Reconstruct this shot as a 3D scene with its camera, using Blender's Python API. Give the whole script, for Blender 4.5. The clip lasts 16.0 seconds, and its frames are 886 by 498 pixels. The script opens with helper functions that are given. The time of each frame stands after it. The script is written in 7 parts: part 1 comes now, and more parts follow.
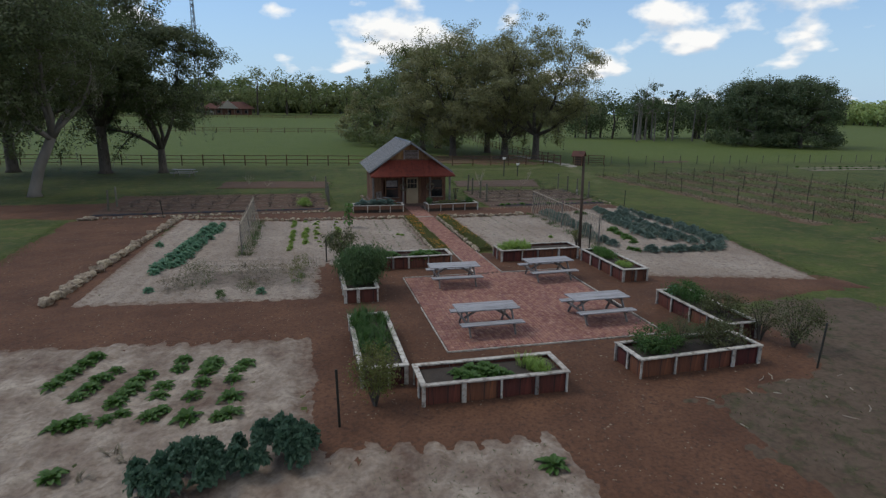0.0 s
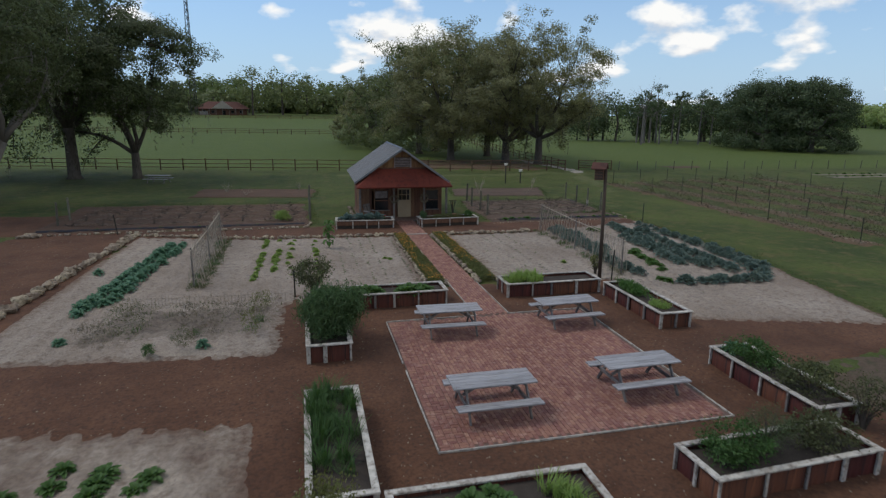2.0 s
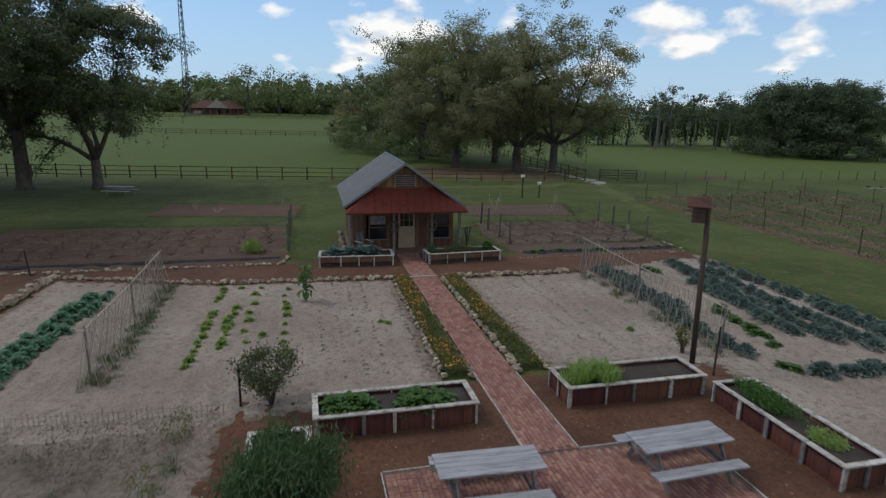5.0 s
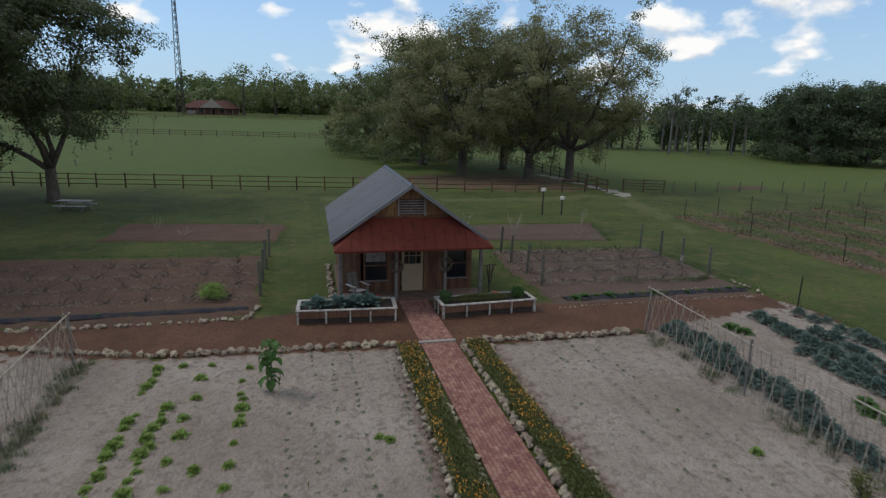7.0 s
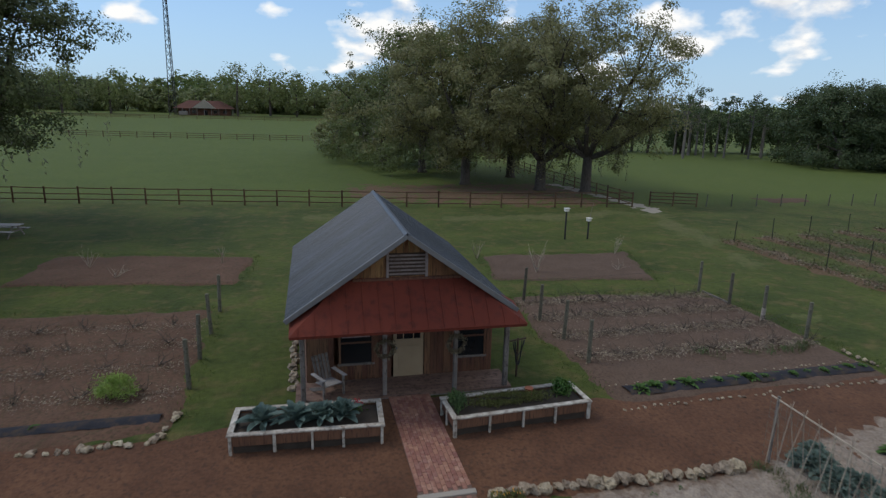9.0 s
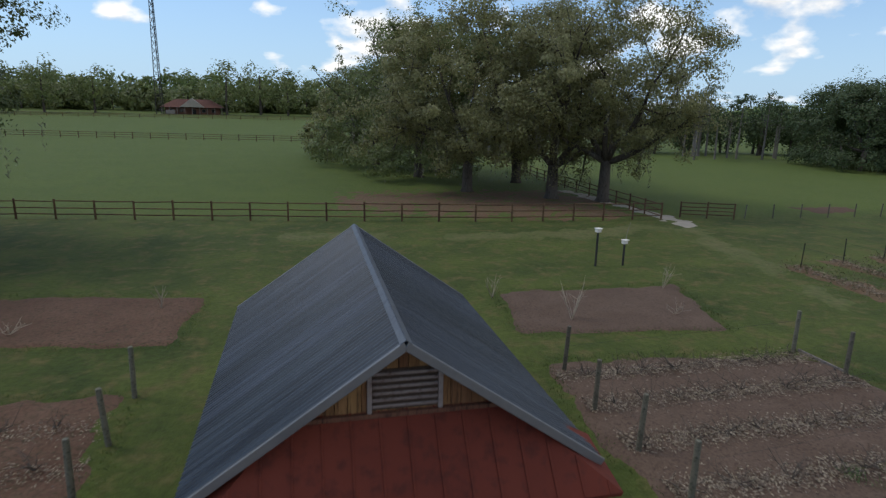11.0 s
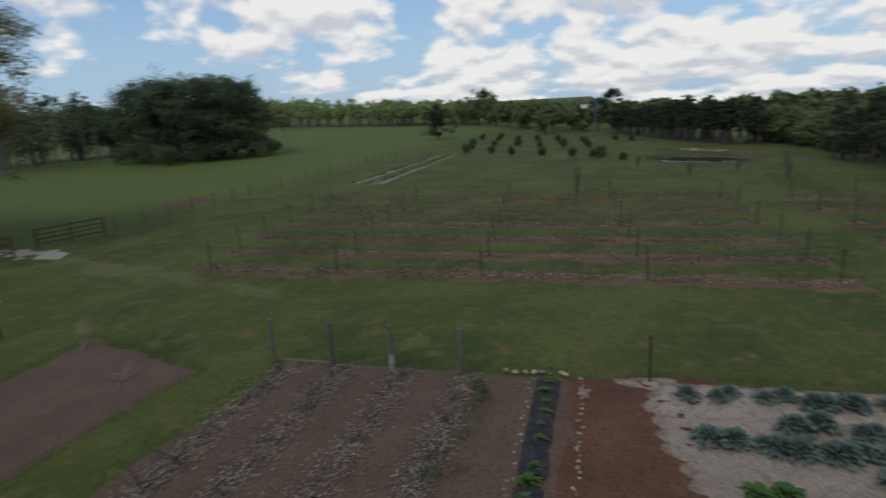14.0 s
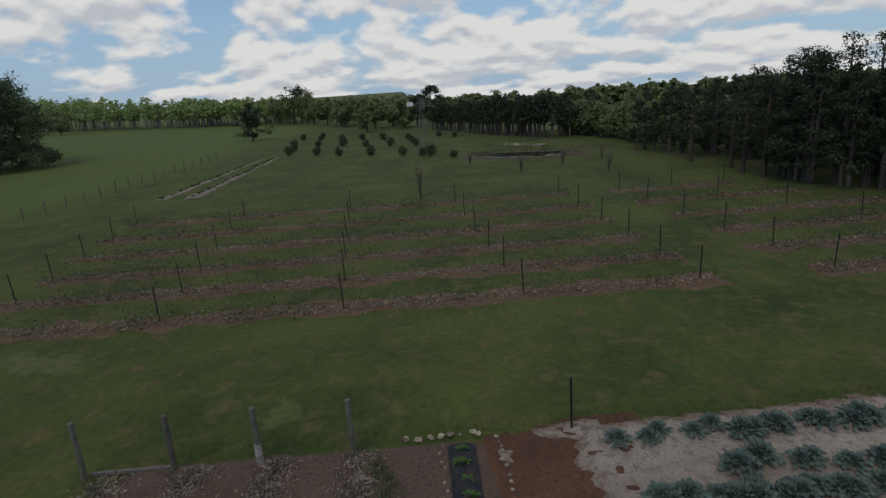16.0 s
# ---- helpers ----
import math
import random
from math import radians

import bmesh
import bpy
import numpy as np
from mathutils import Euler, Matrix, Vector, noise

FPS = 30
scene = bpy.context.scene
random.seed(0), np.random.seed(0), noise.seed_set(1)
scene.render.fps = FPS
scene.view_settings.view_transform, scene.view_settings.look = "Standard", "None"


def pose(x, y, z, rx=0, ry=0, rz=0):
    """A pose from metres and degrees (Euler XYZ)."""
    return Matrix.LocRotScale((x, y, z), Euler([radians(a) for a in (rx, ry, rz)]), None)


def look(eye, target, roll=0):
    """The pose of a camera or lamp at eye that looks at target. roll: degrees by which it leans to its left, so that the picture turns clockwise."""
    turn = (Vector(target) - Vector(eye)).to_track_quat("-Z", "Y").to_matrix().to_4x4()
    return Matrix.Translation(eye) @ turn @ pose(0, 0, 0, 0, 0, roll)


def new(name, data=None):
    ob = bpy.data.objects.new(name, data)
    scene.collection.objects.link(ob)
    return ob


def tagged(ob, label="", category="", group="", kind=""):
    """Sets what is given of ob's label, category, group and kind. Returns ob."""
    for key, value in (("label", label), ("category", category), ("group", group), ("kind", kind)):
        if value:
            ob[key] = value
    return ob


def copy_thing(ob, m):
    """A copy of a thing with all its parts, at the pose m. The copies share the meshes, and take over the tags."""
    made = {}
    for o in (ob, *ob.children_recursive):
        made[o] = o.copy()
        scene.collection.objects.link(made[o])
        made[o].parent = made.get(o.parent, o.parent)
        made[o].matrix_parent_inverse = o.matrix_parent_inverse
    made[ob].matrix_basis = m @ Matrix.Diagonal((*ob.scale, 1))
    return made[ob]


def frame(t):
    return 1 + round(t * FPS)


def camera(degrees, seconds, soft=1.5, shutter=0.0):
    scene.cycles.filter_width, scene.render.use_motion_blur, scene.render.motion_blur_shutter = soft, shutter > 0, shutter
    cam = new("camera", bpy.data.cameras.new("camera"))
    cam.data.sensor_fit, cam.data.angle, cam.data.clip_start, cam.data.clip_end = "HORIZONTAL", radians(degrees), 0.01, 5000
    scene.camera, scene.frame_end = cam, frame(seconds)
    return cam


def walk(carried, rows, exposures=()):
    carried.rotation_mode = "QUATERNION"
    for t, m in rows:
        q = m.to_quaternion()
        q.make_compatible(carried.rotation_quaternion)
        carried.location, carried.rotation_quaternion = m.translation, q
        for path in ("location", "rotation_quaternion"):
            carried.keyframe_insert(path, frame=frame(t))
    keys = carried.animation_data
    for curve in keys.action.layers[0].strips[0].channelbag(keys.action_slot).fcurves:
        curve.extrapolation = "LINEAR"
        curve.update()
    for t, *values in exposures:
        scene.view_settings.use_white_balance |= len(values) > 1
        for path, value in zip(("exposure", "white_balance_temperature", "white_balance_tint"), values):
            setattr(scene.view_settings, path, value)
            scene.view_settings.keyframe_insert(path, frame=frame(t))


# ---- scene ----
cam = camera(74.6, 16.0, 1.3, 0.4)
PATH = [
    (0, (-2.223, -12.475, 6.897), (-1.694, -10.240, 6.355), 0.4),
    (0.5, (-1.948, -11.510, 6.914), (-1.420, -9.274, 6.373), 0.5),
    (1, (-1.622, -10.384, 6.951), (-1.094, -8.148, 6.412), 0.5),
    (1.5, (-1.249, -9.045, 6.969), (-0.717, -6.810, 6.431), 0.6),
    (2, (-0.918, -7.681, 7.003), (-0.382, -5.447, 6.464), 0.6),
    (2.5, (-0.588, -6.309, 7.030), (-0.052, -4.076, 6.492), 0.7),
    (3, (-0.341, -5.003, 7.010), (0.196, -2.768, 6.473), 0.8),
    (3.5, (-0.170, -3.782, 7.007), (0.367, -1.548, 6.469), 0.9),
    (4, (-0.057, -2.566, 7.020), (0.479, -0.333, 6.481), 0.9),
    (4.2, (-0.030, -2.076, 7.047), (0.509, 0.159, 6.511), 0.9),
    (6.3, (0.803, 5.091, 7.408), (1.348, 7.323, 6.870), 1.2),
    (6.5, (0.840, 5.730, 7.400), (1.390, 7.963, 6.865), 1.2),
    (7, (1.160, 7.485, 7.423), (1.709, 9.717, 6.889), 1.3),
    (7.5, (1.521, 9.367, 7.462), (2.071, 11.598, 6.927), 1.3),
    (8, (1.925, 11.386, 7.543), (2.476, 13.618, 7.007), 1.3),
    (8.5, (2.298, 13.256, 7.663), (2.852, 15.488, 7.126), 1.3),
    (9, (2.633, 14.908, 7.750), (3.186, 17.138, 7.216), 1.3),
    (9.2, (2.745, 15.549, 7.770), (3.300, 17.780, 7.235), 1.2),
    (11.3, (4.117, 22.989, 7.743), (4.700, 25.211, 7.203), 1.3),
    (11.5, (4.321, 23.738, 7.727), (4.999, 25.934, 7.191), 1),
    (12, (4.822, 25.698, 7.714), (5.808, 27.774, 7.180), 0.5),
    (12.5, (5.088, 26.707, 7.679), (6.399, 28.595, 7.147), -0.4),
    (13, (5.201, 27.141, 7.603), (6.855, 28.737, 7.069), -1.3),
    (13.5, (5.350, 27.321, 7.611), (7.327, 28.488, 7.061), -2.3),
    (14, (5.577, 27.381, 7.590), (7.784, 27.990, 7.014), -3.2),
    (14.5, (6.025, 27.797, 7.579), (8.302, 27.968, 6.981), -3.7),
    (15, (6.705, 28.266, 7.694), (8.982, 28.306, 7.078), -3.8),
    (15.5, (7.602, 28.684, 7.826), (9.878, 28.685, 7.202), -3.9),
    (16, (8.752, 29.199, 7.940), (11.025, 29.114, 7.308), -3.8),
]
EXPOSURES = [(0, 0.0), (9, 0.04), (11.5, 0.15), (12.5, 0.08), (13.2, 0.10), (13.6, 0.0), (14.0, -0.22), (14.3, -0.32), (14.8, -0.40), (16, -0.48)]
walk(cam, [(t, look(eye, target, roll)) for t, eye, target, roll in PATH], EXPOSURES)

SKY_STRENGTH, SKY_GAIN, SUN_ENERGY = 0.126, (0.80, 0.95, 1.10), 1.4

# ---------------------------------------------------------------- light
world = bpy.data.worlds.new("sky")
scene.world = world
world.use_nodes = True
wn, wl = world.node_tree.nodes, world.node_tree.links
wn.clear()
w_out = wn.new("ShaderNodeOutputWorld")
w_bg = wn.new("ShaderNodeBackground")
w_sky = wn.new("ShaderNodeTexSky")
w_sky.sky_type = "NISHITA"
w_sky.sun_disc = False
SUN_EL, SUN_AZ = radians(52), radians(-62)
w_sky.sun_elevation, w_sky.sun_rotation = SUN_EL, SUN_AZ
w_sky.air_density, w_sky.dust_density, w_sky.ozone_density = 1.0, 0.05, 3.0


def wmath(op, a, b=None, c=None):
    n = wn.new("ShaderNodeMath")
    n.operation = op
    for i, v in enumerate((a, b, c)):
        if v is None:
            continue
        if isinstance(v, (int, float)):
            n.inputs[i].default_value = v
        else:
            wl.new(v, n.inputs[i])
    return n.outputs[0]


w_co = wn.new("ShaderNodeTexCoord")
w_sep = wn.new("ShaderNodeSeparateXYZ")
wl.new(w_co.outputs["Generated"], w_sep.inputs[0])
w_alt = wmath("LOGARITHM", wmath("ADD", wmath("MAXIMUM", w_sep.outputs[2], -0.05), 0.11), 2.718)


def cloud_field(lift):
    """Cumulus in ranks that shrink towards the horizon; lift samples the field a little higher."""
    v = wn.new("ShaderNodeCombineXYZ")
    wl.new(w_sep.outputs[0], v.inputs[0])
    wl.new(w_sep.outputs[1], v.inputs[1])
    wl.new(wmath("MULTIPLY_ADD", w_alt, 0.42, lift), v.inputs[2])
    t = wn.new("ShaderNodeTexNoise")
    t.inputs["Scale"].default_value, t.inputs["Detail"].default_value, t.inputs["Roughness"].default_value = 8.6, 6, 0.47
    wl.new(v.outputs[0], t.inputs["Vector"])
    return t.outputs[0]


w_here, w_above = cloud_field(0.0), cloud_field(0.03)
w_clear = wmath("MULTIPLY", wmath("MINIMUM", wmath("SUBTRACT", w_sep.outputs[2], 0.11), 0.0), wmath("MULTIPLY", wmath("MAXIMUM", w_sep.outputs[1], 0.0), 1.3))
w_bias = wmath("MULTIPLY_ADD", w_sep.outputs[0], 0.085, wmath("MULTIPLY_ADD", w_sep.outputs[1], -0.06, wmath("ADD", wmath("ADD", w_here, 0.018), w_clear)))
w_ramp = wn.new("ShaderNodeValToRGB")
w_ramp.color_ramp.elements[0].position, w_ramp.color_ramp.elements[1].position = 0.522, 0.605
wl.new(w_bias, w_ramp.inputs[0])
# bright tops, grey flat bases
w_ccol = wn.new("ShaderNodeValToRGB")
w_ccol.color_ramp.elements[0].position, w_ccol.color_ramp.elements[0].color = 0.42, (5.2, 5.5, 6.0, 1)
w_ccol.color_ramp.elements[1].position, w_ccol.color_ramp.elements[1].color = 0.54, (7.7, 7.7, 7.6, 1)
wl.new(wmath("ADD", wmath("SUBTRACT", w_here, w_above), 0.5), w_ccol.inputs[0])
w_gain = wn.new("ShaderNodeMix")
w_gain.data_type, w_gain.blend_type = "RGBA", "MULTIPLY"
w_gain.inputs[0].default_value = 1.0
w_gain.inputs[7].default_value = (SKY_GAIN[0], SKY_GAIN[1], SKY_GAIN[2], 1)
wl.new(w_sky.outputs[0], w_gain.inputs[6])
w_low = wn.new("ShaderNodeMapRange")
wl.new(w_sep.outputs[2], w_low.inputs[0])
w_low.inputs[1].default_value, w_low.inputs[2].default_value, w_low.inputs[3].default_value, w_low.inputs[4].default_value = 0.0, 0.24, 0.95, 0.25
w_hor = wn.new("ShaderNodeMix")
w_hor.data_type = "RGBA"
w_hor.inputs[7].default_value = (3.3, 4.6, 6.1, 1)
wl.new(w_low.outputs[0], w_hor.inputs[0])
wl.new(w_gain.outputs[2], w_hor.inputs[6])
w_mix = wn.new("ShaderNodeMix")
w_mix.data_type = "RGBA"
wl.new(w_ramp.outputs[0], w_mix.inputs[0])
wl.new(w_hor.outputs[2], w_mix.inputs[6])
wl.new(w_ccol.outputs[0], w_mix.inputs[7])
wl.new(w_mix.outputs[2], w_bg.inputs[0])
w_bg.inputs[1].default_value = SKY_STRENGTH
wl.new(w_bg.outputs[0], w_out.inputs[0])

sun = new("sun", bpy.data.lights.new("sun", "SUN"))
sun.data.energy, sun.data.angle, sun.data.color = SUN_ENERGY, radians(22), (1.0, 0.95, 0.87)
sun_dir = Vector((math.cos(SUN_EL) * math.sin(SUN_AZ), math.cos(SUN_EL) * math.cos(SUN_AZ), math.sin(SUN_EL)))
sun.matrix_world = look(sun_dir * 200, (0, 0, 0))


# ---------------------------------------------------------------- materials
def mat(name, colours, scale=1.0, fine=20.0, rough=0.85, metal=0.0, bump=0.3, bump_scale=None, stretch=(1, 1, 1),
        vary=0.0, island=False, see=0.0, coat=0.0, bump_dist=0.02, contrast=0.25, world_space=False, speck=0.0, rim=None, rim_width=0.6, spec=0.5):
    """A surface of two or three colours mixed at a coarse and a fine scale, with relief and, on request, a shade of its own per piece."""
    m = bpy.data.materials.new(name)
    m.use_nodes = True
    n, l = m.node_tree.nodes, m.node_tree.links
    b = n["Principled BSDF"]
    out = n["Material Output"]
    co = n.new("ShaderNodeNewGeometry") if world_space else n.new("ShaderNodeTexCoord")
    mp = n.new("ShaderNodeMapping")
    mp.inputs["Scale"].default_value = stretch
    l.new(co.outputs["Position" if world_space else "Object"], mp.inputs[0])

    def noise_node(s, detail):
        t = n.new("ShaderNodeTexNoise")
        t.inputs["Scale"].default_value, t.inputs["Detail"].default_value = s, detail
        t.inputs["Roughness"].default_value = 0.6
        l.new(mp.outputs[0], t.inputs["Vector"])
        return t.outputs[0]

    big, small = noise_node(scale, 5), noise_node(fine, 4)
    r1 = n.new("ShaderNodeValToRGB")
    e = r1.color_ramp.elements
    e[0].position, e[1].position = 0.5 - contrast, 0.5 + contrast
    e[0].color, e[1].color = (*colours[0], 1), (*colours[1], 1)
    l.new(big, r1.inputs[0])
    col = r1.outputs[0]
    if len(colours) > 2:
        r2 = n.new("ShaderNodeValToRGB")
        r2.color_ramp.elements[0].position, r2.color_ramp.elements[1].position = 0.5, 0.68
        l.new(small, r2.inputs[0])
        x = n.new("ShaderNodeMix")
        x.data_type = "RGBA"
        l.new(r2.outputs[0], x.inputs[0])
        l.new(col, x.inputs[6])
        x.inputs[7].default_value = (*colours[2], 1)
        col = x.outputs[2]
    if rim:
        # the neighbouring soil (on grass, the sunlit pasture green) mixed in along the edge of a sheet
        at = n.new("ShaderNodeAttribute")
        at.attribute_name = "inset"
        mk = n.new("ShaderNodeMapRange")
        mk.inputs[1].default_value, mk.inputs[2].default_value, mk.inputs[3].default_value, mk.inputs[4].default_value = 0.0, rim_width, 1.0, 0.0
        l.new(at.outputs["Fac"], mk.inputs[0])
        ad = n.new("ShaderNodeMath")
        ad.operation = "MULTIPLY_ADD"
        ad.inputs[1].default_value = 1.7
        l.new(noise_node(5.0, 6), ad.inputs[0])
        l.new(mk.outputs[0], ad.inputs[2])
        rr = n.new("ShaderNodeValToRGB")
        rr.color_ramp.elements[0].position, rr.color_ramp.elements[1].position = 0.0, 1.0
        sb = n.new("ShaderNodeMath")
        sb.operation, sb.use_clamp = "SUBTRACT", True
        sb.inputs[1].default_value = 1.15
        l.new(ad.outputs[0], sb.inputs[0])
        l.new(sb.outputs[0], rr.inputs[0])
        rm = n.new("ShaderNodeMix")
        rm.data_type = "RGBA"
        l.new(rr.outputs[0], rm.inputs[0])
        l.new(col, rm.inputs[6])
        rm.inputs[7].default_value = (*rim, 1)
        col = rm.outputs[2]
    if speck:
        r3 = n.new("ShaderNodeValToRGB")
        r3.color_ramp.elements[0].position, r3.color_ramp.elements[1].position = 0.36, 0.60
        r3.color_ramp.elements[0].color, r3.color_ramp.elements[1].color = (0.80, 0.79, 0.78, 1), (1.08, 1.08, 1.08, 1)
        l.new(noise_node(speck, 3), r3.inputs[0])
        y = n.new("ShaderNodeMix")
        y.data_type, y.blend_type = "RGBA", "MULTIPLY"
        y.inputs[0].default_value = 1.0
        l.new(col, y.inputs[6])
        l.new(r3.outputs[0], y.inputs[7])
        col = y.outputs[2]
    if vary:
        if island:
            rnd = n.new("ShaderNodeNewGeometry").outputs["Random Per Island"]
        else:
            rnd = n.new("ShaderNodeObjectInfo").outputs["Random"]
        mr = n.new("ShaderNodeMapRange")
        mr.inputs[3].default_value, mr.inputs[4].default_value = 1 - vary, 1 + vary
        l.new(rnd, mr.inputs[0])
        hs = n.new("ShaderNodeHueSaturation")
        mh = n.new("ShaderNodeMapRange")
        mh.inputs[3].default_value, mh.inputs[4].default_value = 0.5 - vary * 0.05, 0.5 + vary * 0.05
        l.new(rnd, mh.inputs[0])
        l.new(mh.outputs[0], hs.inputs["Hue"])
        l.new(mr.outputs[0], hs.inputs["Value"])
        l.new(col, hs.inputs["Color"])
        col = hs.outputs[0]
    l.new(col, b.inputs["Base Color"])
    b.inputs["Roughness"].default_value, b.inputs["Metallic"].default_value = rough, metal
    b.inputs["Coat Weight"].default_value = coat
    b.inputs["Specular IOR Level"].default_value = spec
    if rough > 0.7:
        b.inputs["Specular IOR Level"].default_value = 0.25
    if bump:
        bp = n.new("ShaderNodeBump")
        bp.inputs["Strength"].default_value, bp.inputs["Distance"].default_value = bump, bump_dist
        l.new(noise_node(bump_scale, 5) if bump_scale else small, bp.inputs["Height"])
        l.new(bp.outputs[0], b.inputs["Normal"])
    if see:
        tr = n.new("ShaderNodeBsdfTranslucent")
        l.new(col, tr.inputs[0])
        ms = n.new("ShaderNodeMixShader")
        ms.inputs[0].default_value = see
        l.new(b.outputs[0], ms.inputs[1])
        l.new(tr.outputs[0], ms.inputs[2])
        l.new(ms.outputs[0], out.inputs[0])
    return m


# rim: brighter pasture green, the far field's sunlight put into the grass colour
M_grass = mat("mown_grass", [(0.033, 0.050, 0.009), (0.071, 0.089, 0.017), (0.092, 0.082, 0.027)], 0.2, 1.1, 0.95, bump=0.7, bump_scale=11, bump_dist=0.06, contrast=0.15, speck=4.2, rim=(0.080, 0.113, 0.020), rim_width=1.0)
M_worn = mat("worn_dry_grass", [(0.078, 0.086, 0.026), (0.118, 0.106, 0.046), (0.058, 0.080, 0.019)], 0.9, 2.2, 0.95, bump=0.5, bump_scale=14, speck=4, rim=(0.060, 0.082, 0.018), rim_width=1.6)
M_mulch = mat("red_brown_soil", [(0.074, 0.034, 0.019), (0.124, 0.060, 0.033), (0.064, 0.034, 0.022)], 0.5, 10, 0.95, bump=0.6, bump_scale=24, contrast=0.17, speck=13)
M_sand = mat("grey_sand", [(0.226, 0.179, 0.140), (0.332, 0.280, 0.227), (0.196, 0.152, 0.121)], 0.28, 5.0, 0.95, bump=1.0, bump_scale=8, bump_dist=0.09, contrast=0.17, speck=17, rim=(0.115, 0.068, 0.043))
M_sand_scuffed = mat("scuffed_sand", [(0.112, 0.072, 0.052), (0.345, 0.292, 0.232), (0.175, 0.132, 0.098)], 0.55, 3.2, 0.95, bump=0.9, bump_scale=6, bump_dist=0.06, contrast=0.16, speck=8, rim=(0.11, 0.064, 0.042), rim_width=1.0)
M_sand_weedy = mat("weedy_trampled_sand", [(0.130, 0.100, 0.078), (0.215, 0.180, 0.146), (0.100, 0.080, 0.060)], 0.8, 3.5, 0.95, bump=1.0, bump_scale=7, bump_dist=0.06, contrast=0.2, speck=11, rim=(0.250, 0.205, 0.165), rim_width=1.1)
M_bare = mat("bare_soil_with_weeds", [(0.070, 0.045, 0.029), (0.105, 0.078, 0.055), (0.048, 0.046, 0.021)], 0.6, 2.2, 0.95, bump=0.5, bump_scale=18, speck=7)
M_bed_red = mat("reddish_row_bed_soil", [(0.082, 0.044, 0.028), (0.120, 0.070, 0.047), (0.058, 0.044, 0.023)], 0.5, 9, 0.95, bump=0.5, bump_scale=25, speck=12)
M_bed = mat("row_bed_soil", [(0.082, 0.053, 0.037), (0.116, 0.079, 0.058), (0.062, 0.040, 0.029)], 0.6, 12, 0.95, bump=0.5, bump_scale=25, speck=16)
M_pot = mat("dark_potting_soil", [(0.035, 0.028, 0.022), (0.065, 0.052, 0.042)], 3, 40, 0.95, bump=0.6)
M_leaflitter = mat("leaf_litter", [(0.125, 0.070, 0.042), (0.092, 0.070, 0.034), (0.15, 0.092, 0.06)], 0.4, 6, 0.95, bump=0.4, bump_scale=20, speck=5)
M_pale = mat("pale_worn_track", [(0.240, 0.216, 0.184), (0.320, 0.288, 0.248)], 0.8, 12, 0.95, bump=0.4)
M_brick = mat("worn_red_brick", [(0.185, 0.082, 0.060), (0.255, 0.126, 0.096), (0.30, 0.175, 0.14)], 0.45, 9, 0.85, bump=0.3, vary=0.21, world_space=True)
M_brick_b = mat("worn_red_brick_joined", [(0.185, 0.082, 0.060), (0.255, 0.126, 0.096), (0.30, 0.175, 0.14)], 0.45, 9, 0.85, bump=0.3, vary=0.21, island=True, world_space=True)
M_joint = mat("sandy_joint", [(0.10, 0.065, 0.05), (0.15, 0.10, 0.08)], 3, 30, 0.95)
M_white = mat("weathered_whitewashed_wood", [(0.30, 0.27, 0.23), (0.50, 0.47, 0.42), (0.17, 0.14, 0.115)], 1.5, 9, 0.85, bump=0.4, stretch=(1, 1, 1), vary=0.12, speck=6)
M_rust = mat("rusted_iron_sheet", [(0.052, 0.018, 0.013), (0.135, 0.040, 0.024), (0.032, 0.016, 0.014)], 2.2, 5, 0.8, bump=0.3, vary=0.35, stretch=(2.2, 2.2, 0.16), contrast=0.16)
M_grey = mat("silvered_wood", [(0.224, 0.219, 0.224), (0.353, 0.348, 0.353), (0.138, 0.129, 0.125)], 2.5, 10, 0.85, bump=0.5, stretch=(0.22, 3, 3), vary=0.12, bump_dist=0.01)
M_greyleg = mat("dull_grey_wood", [(0.13, 0.115, 0.105), (0.22, 0.20, 0.185), (0.08, 0.07, 0.06)], 2.5, 10, 0.85, bump=0.4, vary=0.15)
M_barn = mat("dark_barn_board", [(0.105, 0.052, 0.034), (0.18, 0.092, 0.056), (0.06, 0.032, 0.022)], 1.6, 8, 0.85, bump=0.4, stretch=(3, 3, 0.3), vary=0.25)
M_gold = mat("honey_brown_board", [(0.165, 0.085, 0.038), (0.25, 0.138, 0.066), (0.085, 0.044, 0.022)], 1.8, 8, 0.8, bump=0.4, stretch=(3, 3, 0.3), vary=0.2)
M_tin = mat("grey_galvanised_roof", [(0.012, 0.017, 0.026), (0.042, 0.055, 0.074), (0.007, 0.011, 0.018)], 0.9, 3.0, 0.44, metal=0.0, bump=0.12, stretch=(0.22, 4.5, 0.22), vary=0.2, contrast=0.16, speck=1.6, spec=0.36)
M_tintrim = mat("grey_metal_trim", [(0.115, 0.119, 0.126), (0.173, 0.176, 0.180)], 1.5, 9, 0.5, metal=0.3, bump=0.1)
M_ridge = mat("dull_grey_ridge_metal", [(0.055, 0.062, 0.074), (0.090, 0.100, 0.115), (0.04, 0.045, 0.055)], 1.5, 9, 0.5, bump=0.1, spec=0.35)
M_redroof = mat("rust_red_roof", [(0.104, 0.020, 0.012), (0.140, 0.030, 0.017), (0.080, 0.018, 0.012)], 0.6, 5, 0.8, bump=0.1)
M_rust_dark = mat("dull_red_brown_roof", [(0.085, 0.036, 0.027), (0.120, 0.052, 0.038), (0.060, 0.028, 0.022)], 0.3, 3, 0.85, bump=0.1)
